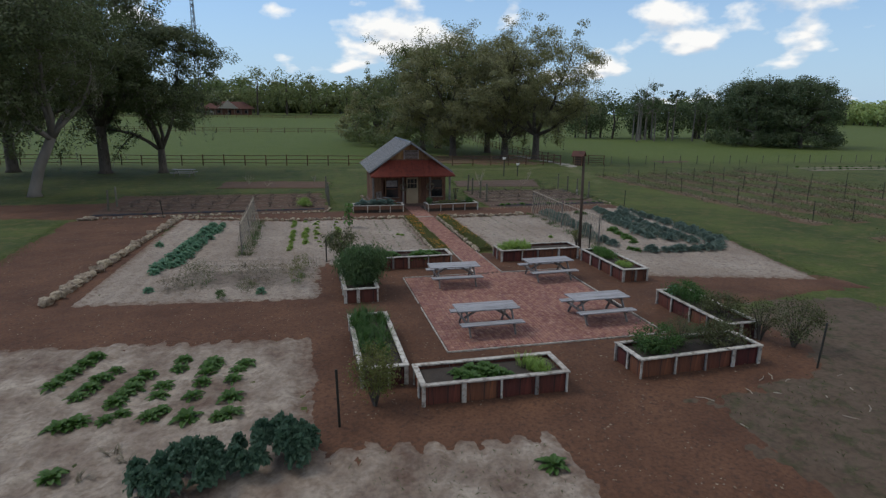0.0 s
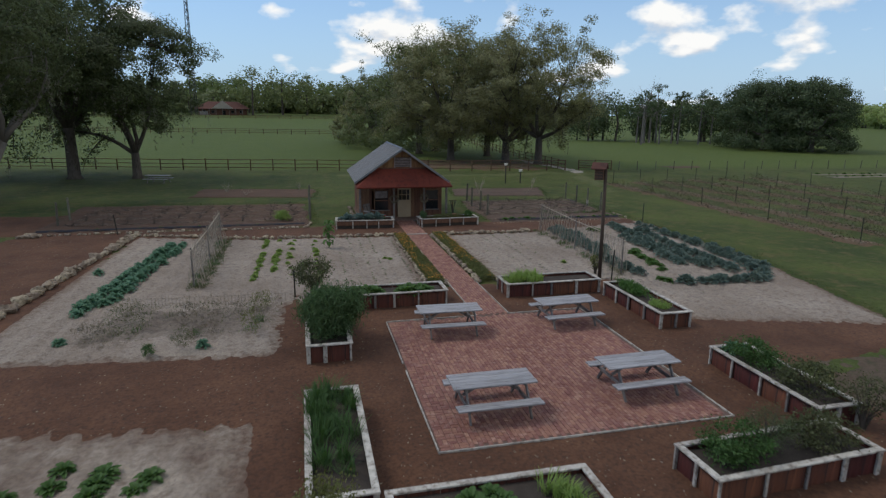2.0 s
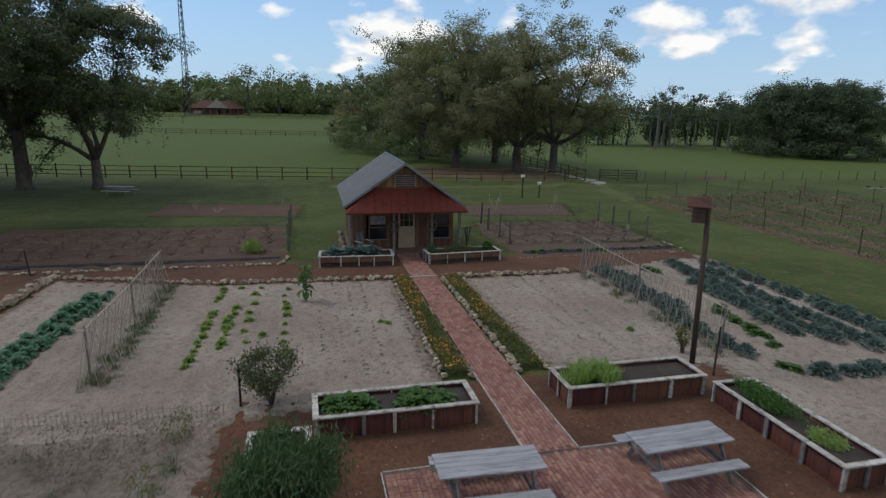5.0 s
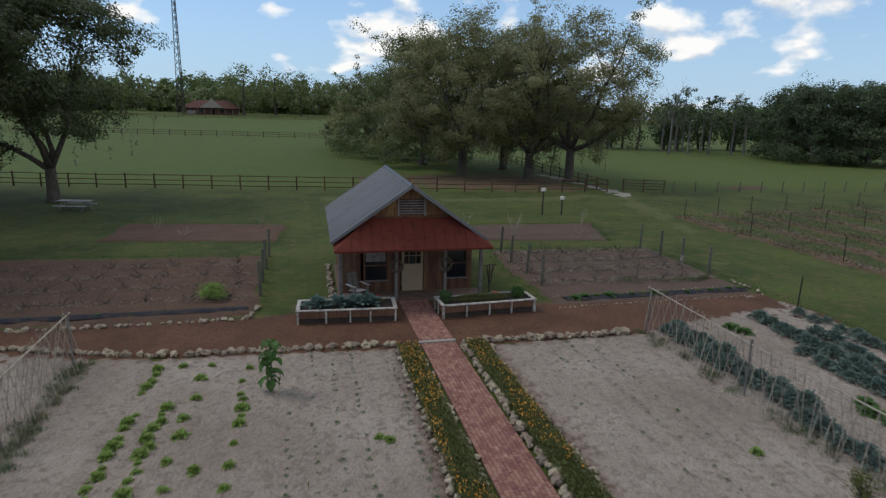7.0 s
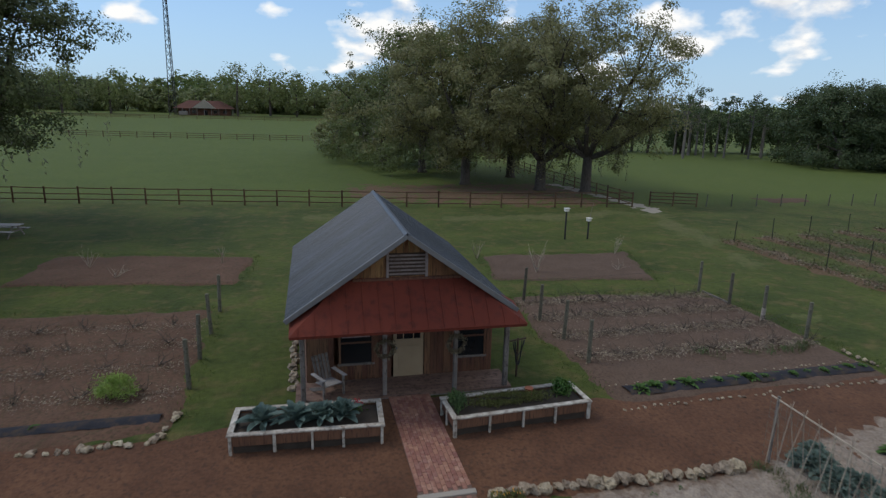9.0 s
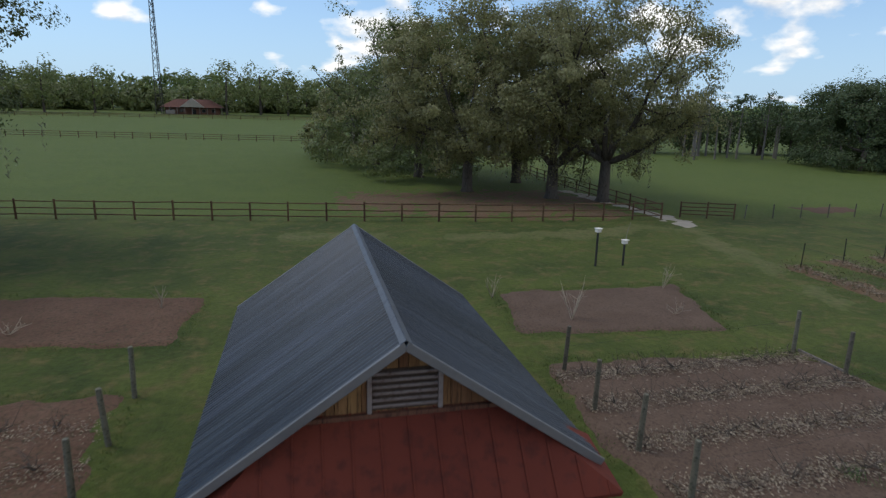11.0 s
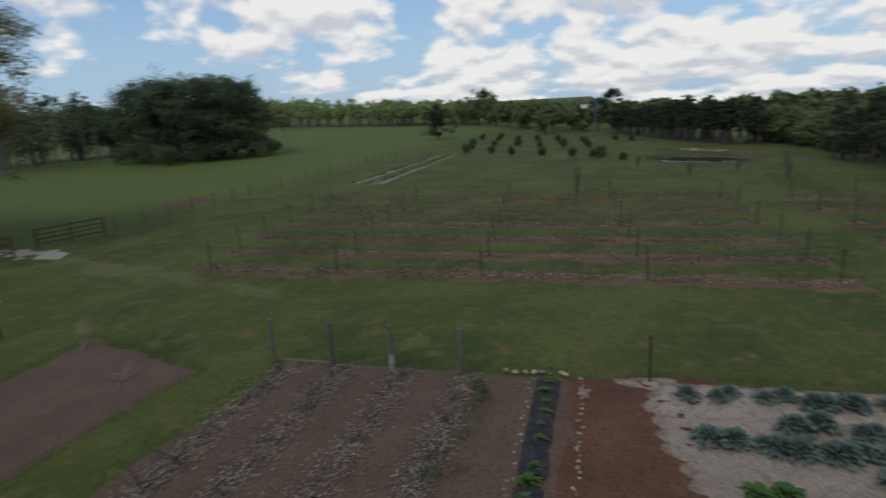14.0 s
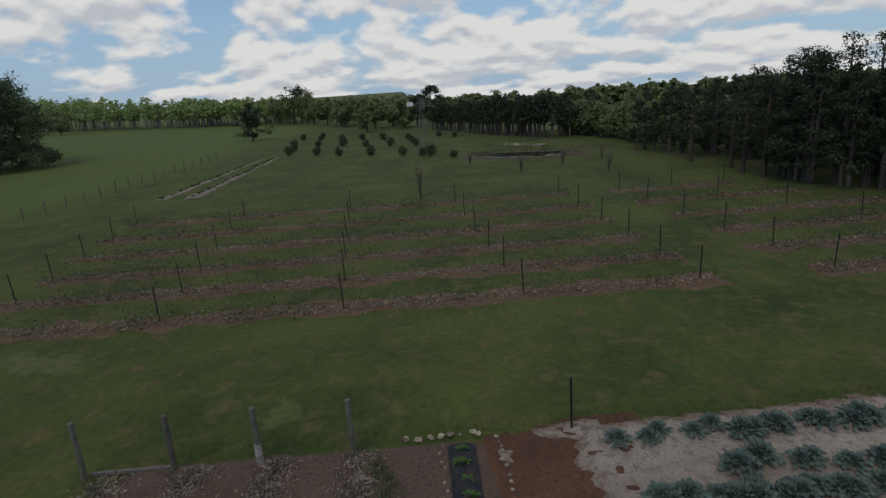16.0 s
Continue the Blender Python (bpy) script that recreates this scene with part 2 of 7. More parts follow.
M_vent = mat("ribbed_grey_vent", [(0.20, 0.17, 0.165), (0.30, 0.265, 0.26), (0.13, 0.09, 0.08)], 2, 9, 0.7, metal=0.2, bump=0.1)
# cream paint with the porch shade darkened into its colour
M_cream = mat("cream_door_paint_shaded", [(0.30, 0.225, 0.14), (0.36, 0.28, 0.18)], 2, 14, 0.6, bump=0.05)
M_glass = mat("dark_window_glass", [(0.010, 0.012, 0.014), (0.020, 0.022, 0.024)], 1, 5, 0.08, bump=0)
M_porch = mat("porch_floor_board", [(0.12, 0.075, 0.058), (0.19, 0.125, 0.10), (0.07, 0.045, 0.035)], 1.5, 9, 0.75, bump=0.3, vary=0.15)
M_fence = mat("dark_stained_rail", [(0.072, 0.040, 0.024), (0.125, 0.075, 0.045), (0.045, 0.028, 0.018)], 1.6, 10, 0.85, bump=0.3, vary=0.25)
M_post = mat("old_grey_green_post", [(0.085, 0.080, 0.060), (0.15, 0.14, 0.11), (0.05, 0.055, 0.04)], 3, 14, 0.9, bump=0.4, vary=0.2)
M_steel = mat("dark_green_steel_post", [(0.018, 0.020, 0.016), (0.035, 0.034, 0.028)], 4, 20, 0.6, metal=0.3, bump=0.1)
M_pole = mat("dark_pole_wood", [(0.045, 0.032, 0.024), (0.085, 0.06, 0.045)], 2, 12, 0.85, bump=0.3, stretch=(2, 2, 0.4))
M_rock = mat("pale_limestone", [(0.200, 0.150, 0.098), (0.390, 0.330, 0.245), (0.110, 0.080, 0.052)], 3, 6, 0.9, bump=0.9, vary=0.3, speck=9)
M_rock_joined = mat("pale_limestone_joined", [(0.22, 0.17, 0.115), (0.41, 0.35, 0.265), (0.13, 0.10, 0.065)], 3, 6, 0.9, bump=0.9, vary=0.3, speck=9, island=True)
M_bamboo = mat("dry_cane", [(0.26, 0.215, 0.165), (0.37, 0.32, 0.255)], 3, 20, 0.8, bump=0.1, vary=0.2)
M_net = mat("faded_netting", [(0.10, 0.115, 0.10), (0.14, 0.15, 0.13)], 3, 20, 0.9, bump=0)
M_tarp = mat("black_weed_fabric", [(0.013, 0.014, 0.019), (0.026, 0.026, 0.034), (0.05, 0.036, 0.026)], 2, 4, 0.9, bump=0.5, bump_scale=6)
M_chips = mat("bark_chips", [(0.125, 0.094, 0.066), (0.27, 0.22, 0.17)], 2, 20, 0.9, bump=0, vary=0.45, island=True)
M_bark = mat("oak_bark", [(0.060, 0.050, 0.042), (0.115, 0.10, 0.085), (0.035, 0.03, 0.025)], 1.2, 8, 0.95, bump=0.8, stretch=(1, 1, 0.3), bump_dist=0.05)
M_palebark = mat("pale_grey_bark", [(0.11, 0.10, 0.088), (0.19, 0.172, 0.152)], 1.2, 8, 0.95, bump=0.5, stretch=(1, 1, 0.3))
M_red = mat("red_flower", [(0.45, 0.02, 0.03), (0.55, 0.03, 0.04)], 8, 30, 0.6, bump=0, vary=0.2, island=True)
M_orange = mat("marigold_petals", [(0.56, 0.17, 0.012), (0.62, 0.34, 0.03)], 3, 30, 0.6, bump=0, vary=0.25, island=True)
M_whitebox = mat("white_painted_box", [(0.62, 0.60, 0.56), (0.72, 0.70, 0.66)], 4, 20, 0.6, bump=0.05)
M_black = mat("black_rubber", [(0.012, 0.012, 0.013), (0.022, 0.022, 0.023)], 4, 20, 0.6, bump=0.05)
M_water = mat("still_pond_water", [(0.012, 0.014, 0.010), (0.02, 0.022, 0.016)], 0.2, 3, 0.05, bump=0.05, bump_scale=1.5)
M_terracotta = mat("terracotta", [(0.30, 0.10, 0.05), (0.38, 0.14, 0.08)], 4, 20, 0.8, bump=0.1)


def leafmat(name, a, b, vary=0.24, see=0.40, rough=0.65):
    return mat(name, [a, b], 4.0, 18, rough, bump=0, vary=vary, island=True, see=see)


L_oak = leafmat("oak_leaves", (0.095, 0.122, 0.040), (0.182, 0.208, 0.072))
L_oak2 = leafmat("olive_oak_leaves", (0.158, 0.160, 0.064), (0.255, 0.248, 0.108))
L_dark = leafmat("dark_oak_leaves", (0.047, 0.074, 0.028), (0.094, 0.126, 0.047))
L_pine = leafmat("pine_needles", (0.021, 0.036, 0.013), (0.048, 0.068, 0.025))
L_spring = leafmat("spring_leaves", (0.081, 0.123, 0.028), (0.142, 0.180, 0.057))
L_moss = leafmat("hanging_moss", (0.127, 0.127, 0.088), (0.203, 0.195, 0.144), 0.3)
L_collard = leafmat("collard_leaves", (0.086, 0.199, 0.115), (0.175, 0.315, 0.196))
L_broccoli = leafmat("blue_grey_leaves", (0.098, 0.150, 0.122), (0.190, 0.250, 0.202))
L_marigold = leafmat("marigold_foliage", (0.080, 0.098, 0.026), (0.150, 0.155, 0.044))
# darker oak leaf copy: the left oaks' shade is put into its colour
L_left = leafmat("shade_toned_oak_leaves", (0.052, 0.072, 0.026), (0.108, 0.130, 0.048))
# far sunlight painted into the leaf colour as a much lighter green
L_edge = leafmat("sun_painted_plantation_leaves", (0.22, 0.29, 0.085), (0.33, 0.39, 0.14))
L_kale = leafmat("dark_kale_leaves", (0.040, 0.092, 0.052), (0.085, 0.158, 0.100))
L_green = leafmat("fresh_green_leaves", (0.045, 0.110, 0.018), (0.090, 0.180, 0.035))
L_lettuce = leafmat("lettuce_leaves", (0.165, 0.260, 0.048), (0.300, 0.400, 0.105))
L_herb = leafmat("herb_leaves", (0.034, 0.084, 0.017), (0.078, 0.150, 0.034))
L_rosemary = leafmat("rosemary_leaves", (0.040, 0.082, 0.026), (0.092, 0.150, 0.052))
L_yellow = leafmat("yellowish_leaves", (0.085, 0.105, 0.022), (0.160, 0.160, 0.045))
L_dry = leafmat("dry_stems", (0.105, 0.085, 0.050), (0.17, 0.14, 0.09), 0.3, 0.1)
L_weed = leafmat("olive_weeds", (0.062, 0.078, 0.027), (0.112, 0.118, 0.048))
L_lawn = leafmat("lawn_blades", (0.044, 0.074, 0.014), (0.080, 0.112, 0.024), 0.3)
L_agave = leafmat("grey_blue_leaves", (0.094, 0.150, 0.131), (0.163, 0.237, 0.213), 0.25)


# ---------------------------------------------------------------- mesh kit
class Acc:
    """Collects vertices and faces of one mesh."""

    def __init__(self):
        self.v, self.f, self.n = [], [], 0

    def add(self, verts, faces):
        self.v.append(np.asarray(verts, float).reshape(-1, 3))
        self.f.extend([tuple(i + self.n for i in f) for f in faces])
        self.n += len(self.v[-1])

    def box(self, c, s, m=None, bevel=0.0):
        hx, hy, hz = s[0] / 2, s[1] / 2, s[2] / 2
        if bevel <= 0:
            vs = [(x, y, z) for x in (-hx, hx) for y in (-hy, hy) for z in (-hz, hz)]
            fs = [(0, 1, 3, 2), (4, 6, 7, 5), (0, 4, 5, 1), (2, 3, 7, 6), (0, 2, 6, 4), (1, 5, 7, 3)]
        else:
            b = min(bevel, hx * 0.6, hy * 0.6, hz * 0.6)
            vs, ix = [], {}
            for sx in (-1, 1):
                for sy in (-1, 1):
                    for sz in (-1, 1):
                        for ax in range(3):
                            p = [sx * (hx - b), sy * (hy - b), sz * (hz - b)]
                            p[ax] += (sx, sy, sz)[ax] * b
                            ix[sx, sy, sz, ax] = len(vs)
                            vs.append(p)
            fs = []
            for ax in range(3):
                o1, o2 = (ax + 1) % 3, (ax + 2) % 3

                def key(a, b1, b2):
                    k = [0, 0, 0]
                    k[ax], k[o1], k[o2] = a, b1, b2
                    return tuple(k)
                for sg in (-1, 1):
                    q = [ix[(*key(sg, p, r), ax)] for p, r in ((-1, -1), (1, -1), (1, 1), (-1, 1))]
                    fs.append(tuple(q if sg > 0 else q[::-1]))
                for p in (-1, 1):
                    for r in (-1, 1):
                        fs.append((ix[(*key(-1, p, r), o1)], ix[(*key(1, p, r), o1)], ix[(*key(1, p, r), o2)], ix[(*key(-1, p, r), o2)]))
            for sx in (-1, 1):
                for sy in (-1, 1):
                    for sz in (-1, 1):
                        fs.append(tuple(ix[sx, sy, sz, a] for a in range(3)))
        a = np.array(vs)
        if m is not None:
            r = np.array(m)[:3, :3]
            a = a @ r.T
        self.add(a + np.array(c), fs)
        return self

    def beam(self, p, q, w, h, bevel=0.0, roll=0.0):
        p, q = Vector(p), Vector(q)
        d = q - p
        m = d.to_track_quat("X", "Z").to_matrix() @ Euler((roll, 0, 0)).to_matrix()
        return self.box((p + q) / 2, (d.length, w, h), m, bevel)

    def tube(self, pts, rad, n=6, cap=True):
        pts = [Vector(p) for p in pts]
        rad = rad if hasattr(rad, "__len__") else [rad] * len(pts)
        ang = np.linspace(0, 2 * math.pi, n, endpoint=False)
        vs = []
        for i, p in enumerate(pts):
            d = (pts[min(i + 1, len(pts) - 1)] - pts[max(i - 1, 0)]).normalized()
            s = d.cross(Vector((0.13, 0.97, 0.2))).normalized()
            t = d.cross(s)
            for a in ang:
                vs.append(p + (s * math.cos(a) + t * math.sin(a)) * rad[i])
        fs = [(i * n + j, i * n + (j + 1) % n, (i + 1) * n + (j + 1) % n, (i + 1) * n + j) for i in range(len(pts) - 1) for j in range(n)]
        if cap:
            fs += [tuple(range(n))[::-1], tuple(range((len(pts) - 1) * n, len(pts) * n))]
        self.add([tuple(v) for v in vs], fs)
        return self

    def leaves(self, c, size, rng, droop=0.0, aspect=0.6, flat=0.0, out=None):
        """Small leaf quads at the points c, turned at random or, given directions, mostly facing outward."""
        c = np.asarray(c)
        k = len(c)
        if k == 0:
            return self
        a = rng.normal(size=(k, 3))
        if out is not None:
            nrm = out + rng.normal(size=(k, 3)) * 0.38
            nrm /= np.linalg.norm(nrm, axis=1)[:, None] + 1e-9
            a -= nrm * (a * nrm).sum(1)[:, None]
        a[:, 2] = a[:, 2] * (1 - flat) - droop
        a /= np.linalg.norm(a, axis=1)[:, None] + 1e-9
        b = rng.normal(size=(k, 3))
        b[:, 2] *= (1 - flat)
        if out is not None:
            b = np.cross(nrm, a)
        b -= a * (a * b).sum(1)[:, None]
        b /= np.linalg.norm(b, axis=1)[:, None] + 1e-9
        s = (size * rng.uniform(0.6, 1.4, k))[:, None]
        v = np.stack([c - a * s * 0.5, c + b * s * aspect * 0.5, c + a * s * 0.5, c - b * s * aspect * 0.5], 1).reshape(-1, 3)
        self.v.append(v)
        i = np.arange(k) * 4 + self.n
        self.f.extend(map(tuple, np.stack([i, i + 1, i + 2, i + 3], 1).tolist()))
        self.n += 4 * k
        return self

    def mesh(self, name, material, smooth=False):
        me = bpy.data.meshes.new(name)
        v = np.concatenate(self.v) if self.v else np.zeros((0, 3))
        me.from_pydata(v.tolist(), [], self.f)
        me.materials.append(material)
        if smooth:
            me.polygons.foreach_set("use_smooth", [True] * len(me.polygons))
        me.update()
        return me


def part(name, acc, material, parent, label="", smooth=False):
    ob = new(name, acc.mesh(name, material, smooth) if isinstance(acc, Acc) else acc)
    ob.parent = parent
    if label:
        ob["label"] = label
    return ob


def thing(name, label, category, at=(0, 0, 0), turn=0.0, group="", kind=""):
    ob = new(name)
    ob.empty_display_size = 0.2
    ob.matrix_world = pose(*at, 0, 0, turn)
    return tagged(ob, label, category, group, kind)


def single(name, acc, material, label, category, at=(0, 0, 0), turn=0.0, group="", kind="", smooth=False):
    ob = new(name, acc.mesh(name, material, smooth) if isinstance(acc, Acc) else acc)
    ob.matrix_world = pose(*at, 0, 0, turn)
    return tagged(ob, label, category, group, kind)


def rng_of(seed):
    return np.random.default_rng(seed)


_lat = rng_of(7).uniform(0, 1, (257, 257))


def vnoise(x, y):
    xi, yi = np.floor(x).astype(int), np.floor(y).astype(int)
    fx, fy = x - xi, y - yi
    fx, fy = fx * fx * (3 - 2 * fx), fy * fy * (3 - 2 * fy)
    a, b = _lat[xi % 256, yi % 256], _lat[(xi + 1) % 256, yi % 256]
    c, d = _lat[xi % 256, (yi + 1) % 256], _lat[(xi + 1) % 256, (yi + 1) % 256]
    return (a * (1 - fx) + b * fx) * (1 - fy) + (c * (1 - fx) + d * fx) * fy - 0.5


def fbm(x, y, octaves=4):
    return sum(vnoise(x * 2 ** o + 31 * o, y * 2 ** o + 17 * o) / 2 ** o for o in range(octaves))


def rise(x, y):
    """The pasture climbs a little towards the far house and falls away to the south-east, sloped to fit the camera's
    view.
    """
    x, y = np.asarray(x, float), np.asarray(y, float)
    u = np.clip((y - 75) / 225, 0, 2.2)
    side = np.clip((75 - x) / 45, 0, 1)
    fall = np.clip((62 - y) / 50, 0, 1)
    return 4.75 * u ** 1.4 * side * side * (3 - 2 * side) - 0.02 * np.clip(x - 100, 0, None) * fall * fall * (3 - 2 * fall)


def poly_in(pts, X, Y):
    """Signed distance to a polygon, positive inside."""
    d = np.full(X.shape, 1e9)
    inside = np.zeros(X.shape, bool)
    for (x0, y0), (x1, y1) in zip(pts, pts[1:] + pts[:1]):
        ex, ey = x1 - x0, y1 - y0
        t = np.clip(((X - x0) * ex + (Y - y0) * ey) / (ex * ex + ey * ey), 0, 1)
        d = np.minimum(d, np.hypot(X - x0 - t * ex, Y - y0 - t * ey))
        cross = ((y0 > Y) != (y1 > Y)) & (X < (x1 - x0) * (Y - y0) / (y1 - y0 + 1e-12) + x0)
        inside ^= cross
    return np.where(inside, d, -d)


def patch(name, polys, top, material, label, category, cell=0.16, wobble=0.25, soft=0.25, relief=0.012, relief_scale=1.6, extra=None, ragged=0.0):
    """A sheet of soil laid on the ground, its ragged edge sinking under what lies round it."""
    xs = [p[0] for q in polys for p in q]
    ys = [p[1] for q in polys for p in q]
    X, Y = np.meshgrid(np.arange(min(xs) - 0.6, max(xs) + 0.6, cell), np.arange(min(ys) - 0.6, max(ys) + 0.6, cell), indexing="ij")
    d = np.max([poly_in(q, X, Y) for q in polys], axis=0)
    d = d + wobble * 2 * fbm(X * 0.9, Y * 0.9, 4)
    k = np.clip(d / soft + 0.5, 0, 1)
    Z = -0.03 + (top + 0.03) * k + relief * 2 * fbm(X * relief_scale, Y * relief_scale, 3) * k + ragged * fbm(X * 5.3, Y * 5.3, 2)
    if extra is not None:
        Z = Z + extra(X, Y) * k
    keep = d > -soft * 0.6
    ny = X.shape[1]
    use = keep[:-1, :-1] | keep[1:, :-1] | keep[:-1, 1:] | keep[1:, 1:]
    i, j = np.nonzero(use)
    q = np.stack([i * ny + j, (i + 1) * ny + j, (i + 1) * ny + j + 1, i * ny + j + 1], 1)
    ids, inv = np.unique(q, return_inverse=True)
    v = np.stack([X, Y, Z], -1).reshape(-1, 3)[ids]
    me = bpy.data.meshes.new(name)
    me.from_pydata(v.tolist(), [], inv.reshape(q.shape).tolist())
    me.materials.append(material)
    me.polygons.foreach_set("use_smooth", [True] * len(me.polygons))
    me.attributes.new("inset", "FLOAT", "POINT").data.foreach_set("value", d.reshape(-1)[ids].astype(np.float32))
    return tagged(new(name, me), label, category, kind="structure")


# ---------------------------------------------------------------- ground
def build_ground():
    g = np.array([-2500, -1400, -800, -500, -350] + list(range(-260, 420, 12)) + [480, 620, 900, 1500, 2500], float)
    X, Y = np.meshgrid(g, g, indexing="ij")
    Z = rise(X, Y)
    n = len(g)
    f = [(i * n + j, (i + 1) * n + j, (i + 1) * n + j + 1, i * n + j + 1) for i in range(n - 1) for j in range(n - 1)]
    me = bpy.data.meshes.new("ground")
    me.from_pydata(np.stack([X, Y, Z], -1).reshape(-1, 3).tolist(), [], f)
    me.materials.append(M_grass)
    me.polygons.foreach_set("use_smooth", [True] * len(me.polygons))
    # mown lawn within the fence line; pasture beyond, its sunlight painted as brighter green
    line = np.interp(X, [-80, -17.5, 31.4, 92.5, 200], [80, 67.9, 61.0, 57.0, 50])
    me.attributes.new("inset", "FLOAT", "POINT").data.foreach_set("value", ((line - Y) / 8 + 0.5).reshape(-1).astype(np.float32))
    tagged(new("ground", me), "green mown grass of the yard and pasture", "grass", kind="structure")


build_ground()
patch("mulch_path", [
    [(-15.6, 5.0), (-10.4, 5.0), (-10.2, 30.0), (-16.8, 28.0)],
    [(-20, 5.2), (-1.5, 4.8), (-1.5, 9.2), (-20, 10.6)],
    [(-2.6, -2.2), (6.6, -2.4), (13.0, -0.6), (12.4, 6.2), (12.4, 14.8), (-2.2, 14.8)],
    [(11, 5.1), (19.9, 5.9), (19.6, 7.6), (11, 9.8)],
    [(-14, 26.4), (3, 24.6), (21.0, 24.4), (20.9, 28.3), (10.2, 28.5), (10.2, 28.8), (4.6, 29.8), (0.7, 28.9), (-0.6, 28.6), (-14, 29.2)],
    [(-40, 33.5), (-16, 28.5), (-9, 28), (-12.4, 38.5), (-17, 35.5), (-40, 37)],
    [(2.2, -12), (2.2, 0), (7.4, 0), (7.2, -12)],
], 0.03, M_mulch, "red-brown bare soil path between garden plots", "path", cell=0.16, wobble=0.22, soft=0.5, ragged=0.022)
patch("bare_ground", [[(6.4, -12), (6.8, -1.2), (11.4, 0.2), (12.8, 4.6), (18, 4.8), (19.5, 1), (20, -12)]], 0.042, M_bare,
      "brown bare ground with thin weeds beside the beds", "ground", cell=0.2, wobble=0.6, soft=1.2, ragged=0.03)


def furrow(X, Y):
    return 0.022 * np.sin(X * 2 * math.pi / 0.62 + 0.8 * fbm(X * 0.3, Y * 0.3)) + 0.035 * fbm(X * 2.6, Y * 2.6, 3) - 0.03 * np.clip(fbm(X * 3.7 + 9, Y * 3.7, 2) - 0.22, 0, 1) * 2.2


patch("sand_plot", [[(-10.7, 9.7), (-1.75, 8.7), (-1.75, 13.4), (3.8, 14.3), (4.0, 24.9), (-3.4, 25.4), (-10.1, 27.2)]], 0.06, M_sand,
      "pale grey sandy vegetable plot with shallow furrows", "garden plot", cell=0.1, wobble=0.07, soft=0.55, ragged=0.03, extra=furrow)
patch("sand_plot", [[(7.0, 14.8), (7.0, 24.6), (12.4, 24.6), (14.5, 25.3), (17.5, 26.0), (19.6, 26.4), (20.7, 25.9), (21.0, 16.8), (18.9, 7.0), (12.0, 9.0), (12.0, 14), (9.5, 14.8)]], 0.06, M_sand,
      "pale grey sandy plot with raked drills", "garden plot", cell=0.1, wobble=0.07, soft=0.55, ragged=0.03, extra=furrow)
patch("sand_plot", [[(-20, 7.2), (-11.2, 6.1), (-2.3, 5.05), (-2.3, -1.2), (3.0, -1.9), (3.3, -12), (-20, -12)]], 0.06, M_sand_scuffed,
      "pale sandy plot with scuffed brown soil", "garden plot", cell=0.11, wobble=0.22, soft=0.9, ragged=0.045, extra=furrow)
patch("weedy_sand", [[(-8.0, 10.9), (-5.2, 10.3), (-2.2, 10.4), (-2.0, 13.7), (-7.6, 14.2)]], 0.085, M_sand_weedy,
      "grey trampled sand with thin weeds in the plot corner", "garden plot", cell=0.12, wobble=0.35, soft=0.8, ragged=0.03, extra=furrow)
patch("row_bed", [[(-16.5, 29.0), (-0.7, 29.0), (-1.0, 38.0), (-16.5, 39.2)]], 0.055, M_bed_red,
      "brown soil bed with dormant vine rows", "garden bed", cell=0.16, wobble=0.25, relief=0.03, soft=0.4, ragged=0.022)
patch("row_bed", [[(11.0, 28.0), (20.6, 28.0), (20.5, 36.0), (19.6, 36.8), (11.6, 37.7), (10.9, 34)]], 0.055, M_bed,
      "brown soil bed with strips of wood chips", "garden bed", cell=0.16, wobble=0.2, relief=0.03, soft=0.4, ragged=0.022)
patch("row_bed", [[(11.7, 40.5), (19.4, 39.3), (21.1, 44.9), (12.4, 45.0)]], 0.055, M_bed,
      "brown mulched bed with a few bare shrubs", "garden bed", cell=0.2, wobble=0.25)
patch("row_bed", [[(-10.1, 43.0), (-0.4, 41.7), (0.0, 46.7), (-10.1, 48.4)]], 0.055, M_bed_red,
      "brown mulched bed in the lawn", "garden bed", cell=0.2, wobble=0.25)
patch("leaf_litter", [[(6, 69), (18, 63.5), (30, 61.5), (32, 74), (24, 98), (10, 94)]], 0.014, M_leaflitter,
      "brown leaf litter under the oaks", "leaf litter", cell=0.4, wobble=2.0, soft=2.5, ragged=0.05)
for worn in ([(27.4, 45.5), (29.8, 46.6), (30.6, 52), (32.4, 57.6), (30.0, 57.6), (28.2, 51.5)], [(2, 57.6), (9.5, 57.4), (10.2, 59.2), (3, 59.6)], [(12.8, 56.2), (22.5, 55.4), (30, 57.5), (29, 59.4), (20.5, 58.0), (13.5, 58.4)],
             [(21.8, 32.5), (22.7, 32.4), (22.9, 33.2), (22.0, 33.3)], [(25.6, 40.2), (27.6, 41.0), (27.8, 44.0), (26.4, 43.6)]):
    patch("worn_grass", [worn], 0.016, M_worn, "thin straw-coloured worn grass on the lawn", "grass", cell=0.25, wobble=0.7, soft=0.8, relief=0.004, ragged=0.03)
patch("dirt_track", [[(31.4, 57.6), (32.8, 57.9), (33.3, 61.5), (31.6, 84), (30.2, 84), (31.6, 62)]], 0.018, M_pale,
      "pale gravel track through the gate", "track", cell=0.3, wobble=0.5)


# ---------------------------------------------------------------- patio and walkway
PATIO = (1.62, 8.75, 2.95, 10.9)


def brick_mesh(name, material):
    return Acc().box((0, 0, 0), (0.098, 0.203, 0.06), None, 0.006).mesh(name, material)


